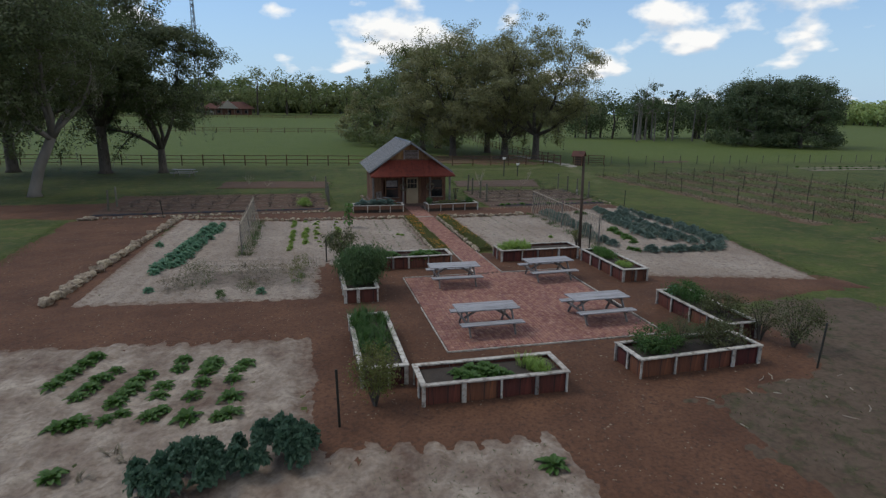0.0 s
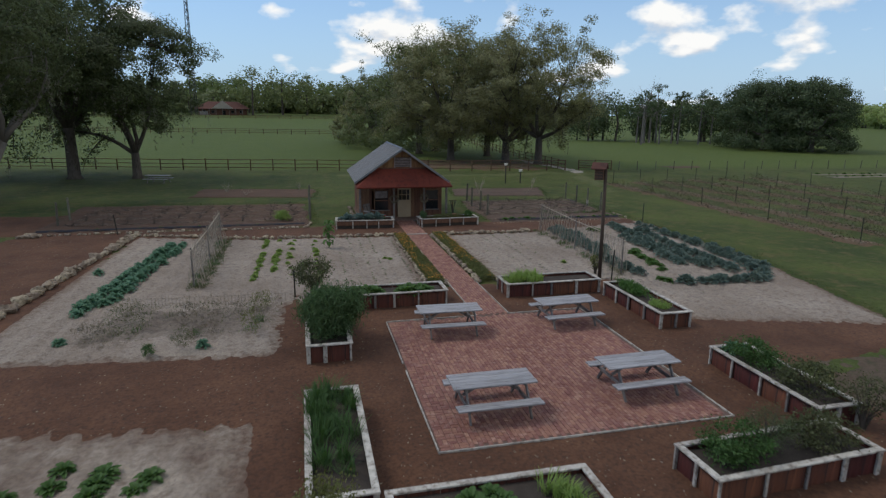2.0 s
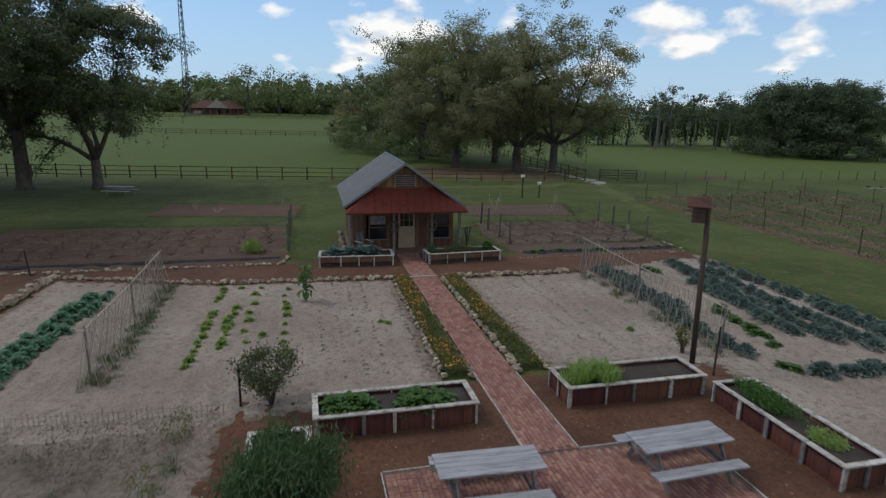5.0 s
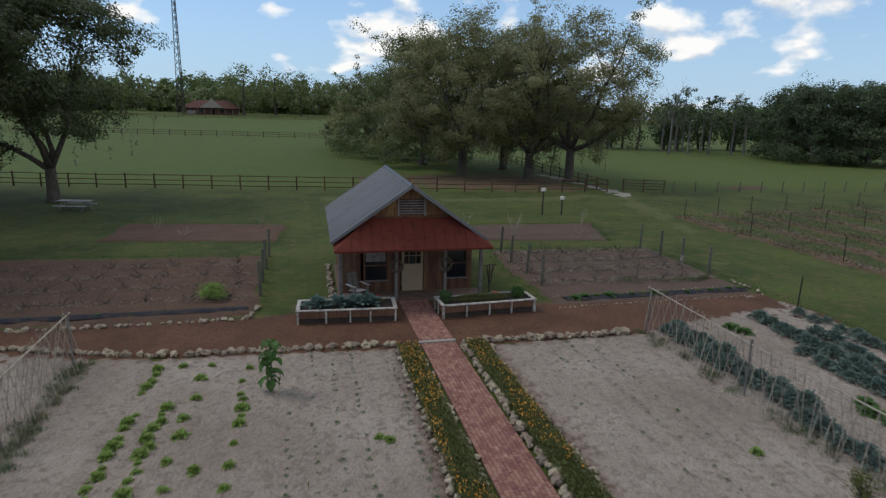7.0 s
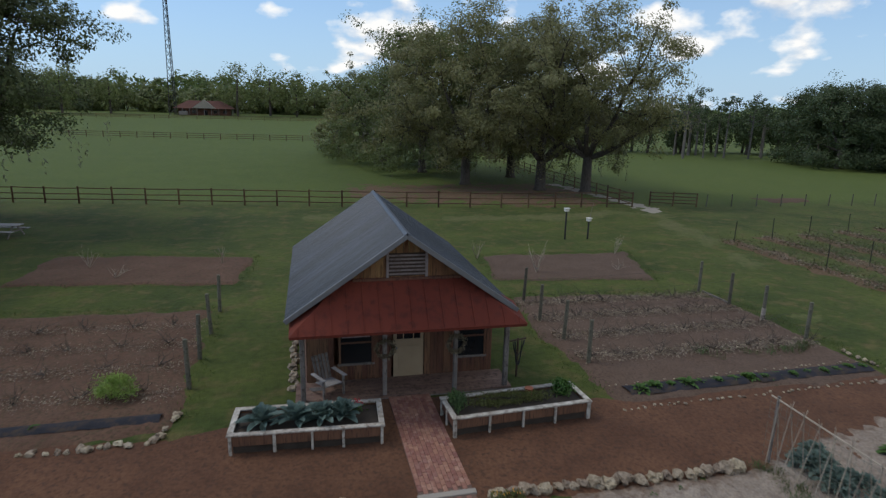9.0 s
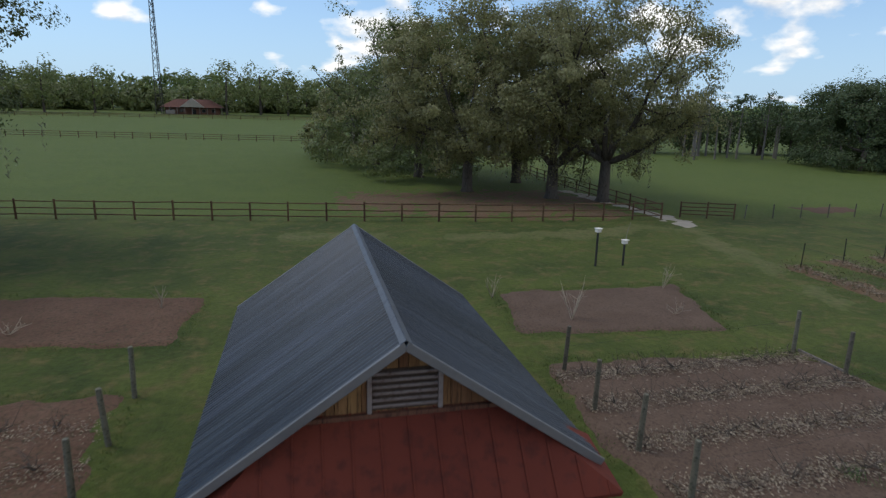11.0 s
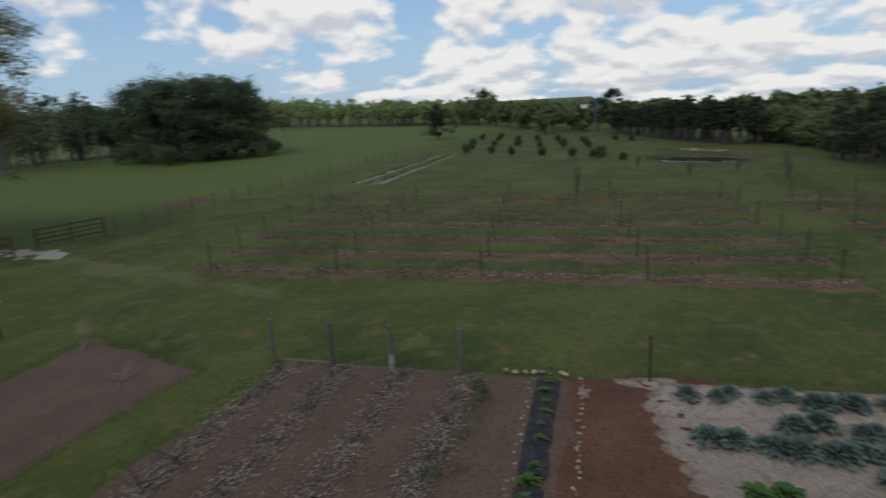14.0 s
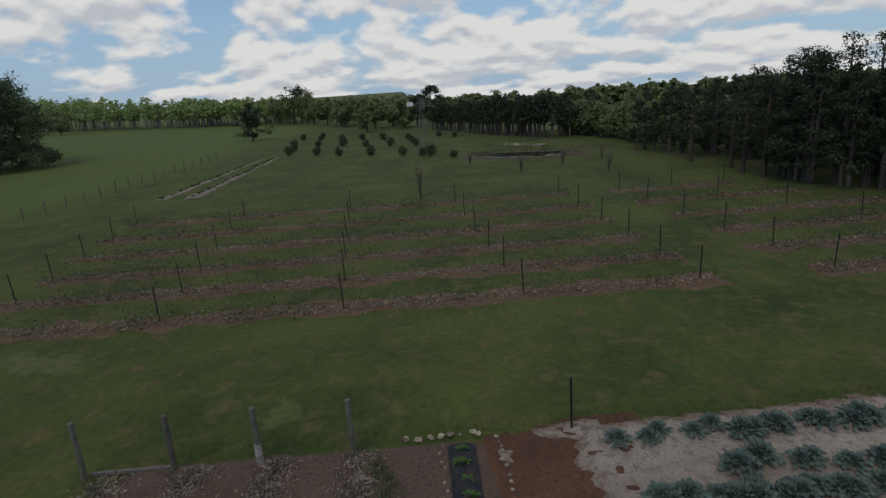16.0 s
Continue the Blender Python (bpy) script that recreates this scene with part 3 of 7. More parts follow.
def lay_bricks(owner, spots, near, material_a, material_b):
    """The bricks near the camera's way as pieces, the others joined."""
    spots = [s for s in spots]
    close = sorted(spots, key=near)[:300]
    chosen = set(id(s) for s in close)
    me = brick_mesh("brick", material_a)
    for s in close:
        x, y, z, a, tx, ty = s
        b = new("brick", me)
        b.parent = owner
        b.matrix_local = Matrix.Translation((x, y, z)) @ Euler((tx, ty, a)).to_matrix().to_4x4()
    rest = Acc()
    for s in spots:
        if id(s) in chosen:
            continue
        x, y, z, a, tx, ty = s
        rest.box((x, y, z), (0.098, 0.203, 0.06), Euler((tx, ty, a)).to_matrix(), 0.006)
    tagged(part("brickwork", rest, material_b, owner), kind="stuff")


def build_patio():
    rng = random.Random(3)
    x0, x1, y0, y1 = PATIO
    pat = thing("brick_patio", "worn red brick patio with pale timber edging", "patio", kind="structure")
    part("bedding", Acc().box(((x0 + x1) / 2, (y0 + y1) / 2, 0.02), (x1 - x0, y1 - y0, 0.05)), M_joint, pat)
    spots = []

    def put(x, y, a):
        spots.append((x, y, 0.03 + rng.uniform(-0.004, 0.005), a + rng.uniform(-0.02, 0.02), rng.uniform(-0.012, 0.012), rng.uniform(-0.012, 0.012)))
    w, ln = 0.106, 0.212
    xe = x0 + 0.66
    cols = int((x1 - 0.05 - xe) / w)
    for c in range(cols):
        off = (c % 2) * ln / 2 + rng.uniform(-0.02, 0.02)
        y = y0 + 0.11 + off
        while y < y1 - 0.1:
            put(xe + 0.06 + c * w, y, 0)
            y += ln
    # the western band: pairs of bricks turned this way and that
    for r in range(int((y1 - y0 - 0.1) / ln)):
        for c in range(3):
            cx, cy = x0 + 0.13 + c * ln, y0 + 0.13 + r * ln
            for k in (-1, 1):
                if (r + c) % 2:
                    put(cx + k * w / 2, cy, 0)
                else:
                    put(cx, cy + k * w / 2, math.pi / 2)
    lay_bricks(pat, spots, lambda s: math.hypot(s[0] - 2.0, s[1] - 8.3), M_brick, M_brick_b)
    for nm, p, q in (("edging", (x0 - 0.03, y0, 0.05), (x0 - 0.03, 7.0, 0.05)), ("edging", (x0 - 0.03, 7.5, 0.05), (x0 - 0.03, y1, 0.05)),
                     ("edging", (x0 - 0.05, y0 - 0.03, 0.05), (x1 + 0.05, y0 - 0.03, 0.05)), ("edging", (x1 + 0.03, y0, 0.05), (x1 + 0.03, y1, 0.05)),
                     ("edging", (x0, y1 + 0.02, 0.045), (4.75, y1 + 0.02, 0.045)), ("edging", (6.0, y1 + 0.02, 0.045), (x1, y1 + 0.02, 0.045))):
        part(nm, Acc().beam((p[0], p[1], 0.032), (q[0], q[1], 0.032), 0.03, 0.09, 0.006), M_white, pat, "pale timber edging board")


WALK_X, WALK_Y, WALK_SLOPE = 5.37, 10.93, 0.001


def walk_x(y):
    return WALK_X + (y - WALK_Y) * WALK_SLOPE


def build_walkway():
    rng = random.Random(5)
    wk = thing("brick_walkway", "narrow worn red brick walkway leading to the shed porch", "walkway", kind="structure")
    ln, w = 0.212, 0.106
    spots = []
    half, y1 = 0.585, 29.72
    acc = Acc()
    a, b = walk_x(WALK_Y), walk_x(y1)
    acc.add([(a - half, WALK_Y, 0.044), (a + half, WALK_Y, 0.044), (b + half, y1, 0.044), (b - half, y1, 0.044),
             (a - half, WALK_Y, -0.02), (a + half, WALK_Y, -0.02), (b + half, y1, -0.02), (b - half, y1, -0.02)],
            [(0, 1, 2, 3), (4, 7, 6, 5), (0, 4, 5, 1), (1, 5, 6, 2), (2, 6, 7, 3), (3, 7, 4, 0)])
    part("bedding", acc, M_joint, wk)
    for c in range(11):
        y = WALK_Y + 0.12 + (c % 2) * ln / 2
        while y < y1 - 0.1:
            if abs(y - 25.15) > 0.2:
                spots.append((walk_x(y) - half + 0.057 + c * w, y, 0.03 + rng.uniform(-0.003, 0.005), -WALK_SLOPE + rng.uniform(-0.02, 0.02),
                              rng.uniform(-0.01, 0.01), rng.uniform(-0.01, 0.01)))
            y += ln
    lay_bricks(wk, spots, lambda s: abs(s[1] - 25.2), M_brick, M_brick_b)
    part("threshold_slab", Acc().box((walk_x(25.15), 25.15, 0.045), (1.25, 0.16, 0.07), None, 0.01), M_pale, wk, "pale concrete strip")
    for s in (-1, 1):
        part("edging", Acc().beam((a + s * (half + 0.02), WALK_Y, 0.045), (walk_x(15.0) + s * (half + 0.02), 15.0, 0.035), 0.03, 0.09, 0.006), M_white, wk, "pale timber edging board")


# ---------------------------------------------------------------- picnic tables
def picnic_table(at, turn, copy_of=None):
    if copy_of:
        return copy_thing(copy_of, pose(*at, 0, 0, turn))
    t = thing("picnic_table", "weathered grey wooden picnic table with attached benches", "picnic table", at, turn, group="picnic tables on the patio")
    L = 2.06
    for i in range(5):
        part("tabletop_plank", Acc().box((0, -0.32 + i * 0.16, 0.765), (L - 0.02 * (i % 2), 0.152, 0.04), None, 0.007), M_grey, t)
    for s in (-1, 1):
        for k in (0, 1):
            part("bench_plank", Acc().box((0.01 * k, s * (0.62 + 0.15 * k) - s * 0.0, 0.435), (L, 0.142, 0.04), None, 0.007), M_grey, t)
    for x in (-0.74, 0.74):
        part("bench_support", Acc().box((x, 0, 0.37), (0.042, 1.54, 0.09), None, 0.006), M_greyleg, t)
        part("top_cleat", Acc().box((x, 0, 0.70), (0.042, 0.74, 0.085), None, 0.006), M_greyleg, t)
        for s in (-1, 1):
            part("leg", Acc().beam((x + 0.045, s * 0.70, 0.0), (x + 0.045, s * 0.20, 0.74), 0.042, 0.09, 0.006, 0), M_greyleg, t)
        part("brace", Acc().beam((x * 0.96, 0, 0.42), (x * 0.30, 0, 0.70), 0.042, 0.075, 0.005), M_greyleg, t)
    part("centre_cleat", Acc().box((0, 0, 0.72), (0.042, 0.66, 0.045), None, 0.005), M_greyleg, t)
    return t


# ---------------------------------------------------------------- raised beds
def corrugated(width, height, horizontal=False, waves=0.17, depth=0.007):
    """An upright corrugated sheet in the xz plane, with a back face."""
    n = max(4, int(width / (waves / 4)))
    a = Acc()
    xs = np.linspace(-width / 2, width / 2, n + 1)
    vs, fs = [], []
    for x in xs:
        y = depth * math.sin(x / waves * 2 * math.pi)
        vs += [(x, y, 0), (x, y, height), (x, y + 0.004, height), (x, y + 0.004, 0)]
    for i in range(n):
        p, q = 4 * i, 4 * i + 4
        fs += [(p, q, q + 1, p + 1), (p + 1, q + 1, q + 2, p + 2), (p + 2, q + 2, q + 3, p + 3)]
    a.add(vs, fs)
    return a


def raised_bed(x0, x1, y0, y1, h, label, soil_drop=0.10, open_base=False):
    rng = random.Random(int(x0 * 31 + y0 * 7))
    cx, cy = (x0 + x1) / 2, (y0 + y1) / 2
    bed = thing("raised_bed", label, "raised bed", (cx, cy, 0))
    wx, wy = x1 - x0, y1 - y0
    part("soil", Acc().box((0, 0, (h - soil_drop) / 2), (wx - 0.23, wy - 0.23, h - soil_drop), None, 0.02), M_pot, bed, "dark damp soil")
    cap = 0.14
    for s in (-1, 1):
        part("cap_board", Acc().box((0, s * (wy / 2 - cap / 2), h + 0.0), (wx, cap, 0.042), None, 0.007), M_white, bed, "whitewashed cap board")
        part("cap_board", Acc().box((s * (wx / 2 - cap / 2), 0, h + 0.003), (cap, wy - 2 * cap - 0.006, 0.042), None, 0.007), M_white, bed, "whitewashed cap board")
    # posts and sheets, side by side along each wall
    for axis in (0, 1):
        length, depth = (wx, wy) if axis == 0 else (wy, wx)
        bays = max(2, round(length / 0.98)) if length > 2 else 2
        for s in (-1, 1):
            for i in range(bays + 1):
                u = -length / 2 + 0.07 + i * (length - 0.14) / bays + (rng.uniform(-0.13, 0.13) if 0 < i < bays else 0)
                if axis == 1 and i in (0, bays):
                    continue
                w = rng.uniform(0.05, 0.12)
                v = s * (depth / 2 - 0.045)
                c = (u, v) if axis == 0 else (v, u)
                z0 = 0.0
                part("post", Acc().box((c[0], c[1], (h - 0.03) / 2 + z0), (w if axis == 0 else 0.05, 0.05 if axis == 0 else w, h - 0.03),
                                       Euler((0, 0, 0)).to_matrix(), 0.008), M_white if rng.random() < 0.8 or i in (0, bays) else M_greyleg, bed)
            if open_base:
                v = s * (depth / 2 - 0.07)
                c = (0, v) if axis == 0 else (v, 0)
                part("side_board", Acc().box((c[0], c[1], h - 0.16), ((length - 0.2) if axis == 0 else 0.04, 0.04 if axis == 0 else (length - 0.2), 0.26), None, 0.006), M_barn, bed)
                continue
            for i in range(bays):
                bw = (length - 0.14) / bays
                u = -length / 2 + 0.07 + (i + 0.5) * bw
                v = s * (depth / 2 - 0.085)
                ob = part("panel", corrugated(bw - 0.02, h - 0.03), M_rust, bed, "rusted corrugated iron sheet", True)
                if axis == 0:
                    ob.matrix_local = pose(u, v, 0.005, 0, 0, 0 if s < 0 else 180)
                else:
                    ob.matrix_local = pose(v, u, 0.005, 0, 0, 90 if s > 0 else -90)
    return bed


# ---------------------------------------------------------------- plants
def leaf_strip(acc, base, yaw, length, width, lift, droop, rng, seg=4, fold=0.25, ruffle=0.0):
    """One leaf: a folded blade on a curved rib."""
    p = np.array(base, float)
    d = np.array([math.cos(yaw), math.sin(yaw)])
    side = np.array([-d[1], d[0], 0])
    el = lift
    vs = []
    prof = [0.18, 0.6, 1.0, 0.9, 0.30] if seg == 4 else list(np.interp(np.linspace(0, 1, seg + 1), [0, .3, .6, .85, 1], [0.3, 0.9, 1, .7, .1]))
    for i in range(seg + 1):
        w = width / 2 * prof[i]
        up = np.array([0, 0, w * fold * 2 + ruffle * rng.uniform(-1, 1) * width])
        up2 = np.array([0, 0, w * fold * 2 + ruffle * rng.uniform(-1, 1) * width])
        vs += [p - side * w + up, p.copy(), p + side * w + up2]
        st = length / seg
        p = p + np.array([d[0] * math.cos(el), d[1] * math.cos(el), math.sin(el)]) * st
        el -= droop / seg
    fs = []
    for i in range(seg):
        a, b = 3 * i, 3 * i + 3
        fs += [(a, b, b + 1, a + 1), (a + 1, b + 1, b + 2, a + 2)]
    acc.add(vs, fs)


def rosette(seed, n, length, width, lift=(0.2, 1.3), droop=1.2, stem=0.0, ruffle=0.0, spread=0.03, fold=0.25):
    rng = random.Random(seed)
    a = Acc()
    starts = []
    for i in range(n):
        starts.append(a.n)
        u = i / n
        yaw = i * 2.399 + rng.uniform(-0.3, 0.3)
        el = lift[0] + (lift[1] - lift[0]) * u + rng.uniform(-0.12, 0.12)
        r = spread * (1 - u)
        leaf_strip(a, (r * math.cos(yaw), r * math.sin(yaw), stem * (0.3 + 0.7 * u) + 0.01), yaw, length * rng.uniform(0.7, 1.1) * (1 - 0.35 * u),
                   width * rng.uniform(0.75, 1.15), el, droop * rng.uniform(0.7, 1.2), rng, ruffle=ruffle, fold=fold)
    hub = a.n
    a.add([(0, 0, stem * 0.5)], [])
    a.f += [(hub, k, k + 1) for k in starts]
    return a


def tuft(seed, n, h, r, width=0.02, spread=0.5):
    """A clump of grassy blades."""
    rng = random.Random(seed)
    a = Acc()
    hub = a.n
    a.add([(0, 0, -0.03)], [])
    for i in range(n):
        a.f.append((hub, a.n, a.n + 1))
        yaw, rr = rng.uniform(0, 6.28), r * math.sqrt(rng.random())
        leaf_strip(a, (rr * math.cos(yaw * 1.7), rr * math.sin(yaw * 1.7), 0), yaw, h * rng.uniform(0.6, 1.15), width, 1.45 - spread * rng.random(), rng.uniform(0.2, 1.0), rng, seg=3, fold=0.1)
    return a


def scatter(name, meshes, spots, label, category, group, rng, smin=0.8, smax=1.2):
    """Copies of a few meshes, one plant a spot."""
    for s in spots:
        x, y = s[0], s[1]
        z = s[2] if len(s) > 2 else 0.05
        k = rng.uniform(smin, smax) * (s[3] if len(s) > 3 else 1)
        ob = new(name, rng.choice(meshes))
        ob.matrix_world = pose(x, y, z, 0, 0, rng.uniform(0, 360)) @ Matrix.Diagonal((k, k, k * rng.uniform(0.85, 1.1), 1))
        tagged(ob, label, category, group)


def along(rng, p, q, step, jitter=0.1):
    d = math.hypot(q[0] - p[0], q[1] - p[1])
    n = max(1, round(d / step))
    return [(p[0] + (q[0] - p[0]) * i / n + rng.uniform(-jitter, jitter), p[1] + (q[1] - p[1]) * i / n + rng.uniform(-jitter, jitter)) for i in range(n + 1)]


def bush(name, at, rx, ry, h, material, label, category, leaf=0.06, count=4000, seed=1, stems=True, droop=0.0, trunk=0.0, aspect=0.5):
    """A shrub: thin stems and a loose crown of small leaves in clumps."""
    rng = rng_of(seed)
    ob = thing(name, label, category, at)
    cl = 40
    u = rng.normal(size=(cl, 3))
    u /= np.linalg.norm(u, axis=1)[:, None]
    rad = rng.uniform(0.35, 1.0, cl) ** 0.6
    c = u * rad[:, None] * np.array([rx, ry, (h - trunk) / 2]) * 0.85 + np.array([0, 0, trunk + (h - trunk) * 0.5])
    per = count // cl
    pts = (c[:, None, :] + rng.normal(size=(cl, per, 3)) * np.array([rx, ry, (h - trunk) / 2]) * 0.17).reshape(-1, 3)
    pts = pts[pts[:, 2] > 0.02]
    part("foliage", Acc().leaves(pts, leaf, rng, droop, aspect), material, ob)
    if stems:
        a = Acc()
        for k in range(0, cl, 2):
            t = c[k]
            a.tube([(0.04 * u[k, 0], 0.04 * u[k, 1], 0), (t[0] * 0.35, t[1] * 0.35, t[2] * 0.5), tuple(t)], [0.018, 0.012, 0.005], 5)
        tagged(part("stemwork", a, M_bark, ob), kind="stuff")
    return ob


def grow_limbs(acc, rng, base, h, trunk_r, crown_r, n_limbs, split, lean=(0, 0)):
    """Trunk and curved limbs; returns points along the limbs."""
    pts = []
    b = np.array(base, float)
    top = b + np.array([lean[0], lean[1], h * split])
    mid = b + np.array([lean[0] * 0.35, lean[1] * 0.35, h * split * 0.5])
    acc.tube([b - [0, 0, 0.1], b + [0, 0, 0.35], mid, top], [trunk_r * 1.6, trunk_r * 1.12, trunk_r, trunk_r * 0.9], 10)
    for i in range(n_limbs):
        az = i * 2 * math.pi / n_limbs + rng.uniform(-0.4, 0.4)
        el = rng.uniform(0.45, 1.35)
        ln = min(h * (1 - split) / max(math.sin(el), 0.35), crown_r / max(math.cos(el), 0.25)) * rng.uniform(0.75, 0.95)
        p = top.copy() - [0, 0, 0.2]
        d = np.array([math.cos(az) * math.cos(el), math.sin(az) * math.cos(el), math.sin(el)])
        line, r = [p.copy()], [trunk_r * 0.55]
        seg = 7
        for s in range(seg):
            d = d + rng.normal(size=3) * 0.16 + np.array([0, 0, 0.05])
            d /= np.linalg.norm(d)
            p = p + d * ln / seg
            line.append(p.copy())
            r.append(trunk_r * 0.55 * (1 - (s + 1) / (seg + 0.6)))
            if s > 0:
                pts.append(p.copy())
            if s in (1, 2, 3, 4, 5):
                e = d + rng.normal(size=3) * 0.7
                e /= np.linalg.norm(e)
                sub, q = [p.copy()], p.copy()
                for _ in range(4):
                    e = e + rng.normal(size=3) * 0.2
                    e /= np.linalg.norm(e)
                    q = q + e * ln * 0.11
                    sub.append(q.copy())
                    pts.append(q.copy())
                acc.tube(sub, [r[-1] * 0.6, r[-1] * 0.45, r[-1] * 0.3, r[-1] * 0.2, 0.01], 5)
        acc.tube(line, r, 7)
    return np.array(pts)


def tree(name, at, h, crown_r, trunk_r, material, label, seed, count=26000, leaf=0.26, base=0.16, split=0.24, limbs=6, moss=0, lean=(0, 0), low=1.2, clump=0.07, bark=None, fill=110, kind="tree", squash=1.0, bumpy=0.28, reach=1.0, skirt=0):
    rng = rng_of(seed)
    t = thing(name, label, kind, at)
    wood = Acc()
    tips = grow_limbs(wood, rng, (0, 0, 0), h * reach, trunk_r, crown_r * reach, limbs, split, lean)
    # lobes on the crown's uneven outline, each a shell of leaf clumps, and clumps at the limb points
    zc, hz = h * (1 + base) / 2, h * (1 - base) / 2
    n_lobe = max(10, fill // 6)
    u = rng.normal(size=(n_lobe, 3))
    u[:, 2] += 0.25
    u /= np.linalg.norm(u, axis=1)[:, None]
    bump = 1 + bumpy * np.array([noise.noise(Vector(v * 1.6) + Vector((seed, 0, 0))) for v in u])
    rl = crown_r * rng.uniform(0.24, 0.40, n_lobe)
    lobe = u * (rng.uniform(0.80, 1.0, n_lobe) * bump)[:, None] * np.maximum(np.array([crown_r, crown_r * squash, hz]) - rl[:, None] * [0.9, 0.9, 0.75], 0.5) + np.array([lean[0], lean[1], zc])
    if skirt:
        # low outer boughs that sweep to the ground
        az = np.arange(skirt) * 2 * math.pi / skirt + rng.uniform(-0.3, 0.3, skirt)
        rs = crown_r * rng.uniform(0.22, 0.32, skirt)
        low_u = np.stack([np.cos(az), np.sin(az), np.zeros(skirt)], 1)
        lobe = np.concatenate([lobe, low_u * (crown_r * rng.uniform(0.62, 0.78, skirt))[:, None] + np.stack([np.full(skirt, lean[0]), np.full(skirt, lean[1]), rs * 0.7 + 0.3], 1)])
        u, rl, n_lobe = np.concatenate([u, low_u]), np.concatenate([rl, rs]), n_lobe + skirt
    per_lobe = 10
    w = rng.normal(size=(n_lobe, per_lobe, 3)) + u[:, None, :] * 0.55 + [0, 0, 0.3]
    w /= np.linalg.norm(w, axis=2)[:, :, None]
    shell = (lobe[:, None, :] + w * (rl[:, None] * rng.uniform(0.7, 1.05, (n_lobe, per_lobe)))[:, :, None] * [1, 1, 0.75]).reshape(-1, 3)
    face = w.reshape(-1, 3)
    ok = shell[:, 2] > h * base * 0.8
    shell, face = shell[ok], face[ok]
    for e in lobe:
        k = np.argmin(((tips - e) ** 2).sum(1))
        m = (tips[k] + e) / 2 + rng.normal(size=3) * 0.3
        wood.tube([tips[k], m, e], [0.06, 0.045, 0.02], 4)
        for _ in range(3):
            q = e + rng.normal(size=3) * crown_r * 0.12
            wood.tube([e, (e + q) / 2 + rng.normal(size=3) * 0.1, q], [0.03, 0.02, 0.008], 4)
    c = np.concatenate([tips, shell])
    away = tips - np.array([lean[0], lean[1], zc])
    away /= np.linalg.norm(away, axis=1)[:, None] + 1e-9
    face = np.concatenate([away, face])
    per = count // len(c)
    sd = h * clump * 0.92
    ball = rng.normal(size=(len(c), per, 3))
    ball *= (rng.uniform(0, 1, (len(c), per)) ** 0.45 / (np.linalg.norm(ball, axis=2) + 1e-9))[:, :, None]
    pts = (c[:, None, :] + ball * rng.uniform(0.6, 1.35, (len(c), 1, 1)) * np.array([sd, sd, sd * 0.66])).reshape(-1, 3)
    out = (face[:, None, :] * 0.75 + ball * 0.7 + [0, 0, 0.25]).reshape(-1, 3)
    ok = pts[:, 2] > low
    part("trunk", wood, bark or M_bark, t, smooth=True)
    part("crown", Acc().leaves(pts[ok], leaf, rng, 0.15, 0.55, out=out[ok]), material, t)
    if moss:
        a = Acc()
        low = c[c[:, 2] < h * 0.55]
        for _ in range(moss):
            p = low[rng.integers(len(low))] + rng.normal(size=3) * 0.9
            ln = rng.uniform(0.6, 2.2)
            if p[2] - ln < 1.0:
                ln = max(0.3, p[2] - 1.4)
            k = int(14 * ln)
            z = rng.uniform(0, ln, k)
            q = p + np.stack([rng.normal(size=k) * 0.12 * (1 - z / ln * 0.6), rng.normal(size=k) * 0.12 * (1 - z / ln * 0.6), -z], 1)
            a.leaves(q, 0.28, rng, 1.6, 0.22)
        part("moss", a, L_moss, t, "grey-green hanging moss")
    return t


def pine_into(wood, crown, rng, x, y, z, h, spread=1.0, bare=0.45, count=260, leaf=0.5):
    """A pine: a clear straight trunk, then whorls of short limbs ending in needle tufts."""
    r = 0.012 * h + 0.06
    tx, ty = rng.normal() * 0.02 * h, rng.normal() * 0.02 * h
    wood.tube([(x, y, z - 0.2), (x + tx * 0.4, y + ty * 0.4, z + h * 0.5), (x + tx, y + ty, z + h * 0.94)], [r * 1.2, r * 0.8, r * 0.2], 6)
    k = 22
    f = np.sort(rng.uniform(bare, 1.0, k))
    az = np.arange(k) * 2.4 + rng.uniform(-0.5, 0.5, k)
    taper = np.sqrt(np.clip((1.06 - f) / max(1.06 - bare, 0.1), 0.03, 1)) * np.clip((f - bare) / 0.12 + 0.55, 0, 1)
    w = spread * h * 0.25 * taper * rng.uniform(0.45, 1.15, k)
    f[-3:], w[-3:] = (0.90, 0.95, 0.99), 0.02 * h
    ax, ay = x + tx * f, y + ty * f
    c = np.stack([ax + np.cos(az) * w, ay + np.sin(az) * w, z + f * h + 0.1 * w], 1)
    for q in range(0, k, 2):
        wood.tube([(ax[q], ay[q], c[q, 2] - 0.3 * w[q]), tuple(c[q])], [r * 0.3, 0.02], 4)
    s = h * 0.075 * spread
    ball = rng.normal(size=(k, count // k, 3))
    ball *= (rng.uniform(0, 1, (k, count // k)) ** 0.4 / (np.linalg.norm(ball, axis=2) + 1e-9))[:, :, None]
    pts = (c[:, None, :] + ball * rng.uniform(0.6, 1.3, (k, 1, 1)) * np.array([s, s, s * 0.55])).reshape(-1, 3)
    crown.leaves(pts, leaf, rng, 0, 0.4, out=(ball + [0, 0, 0.3]).reshape(-1, 3))


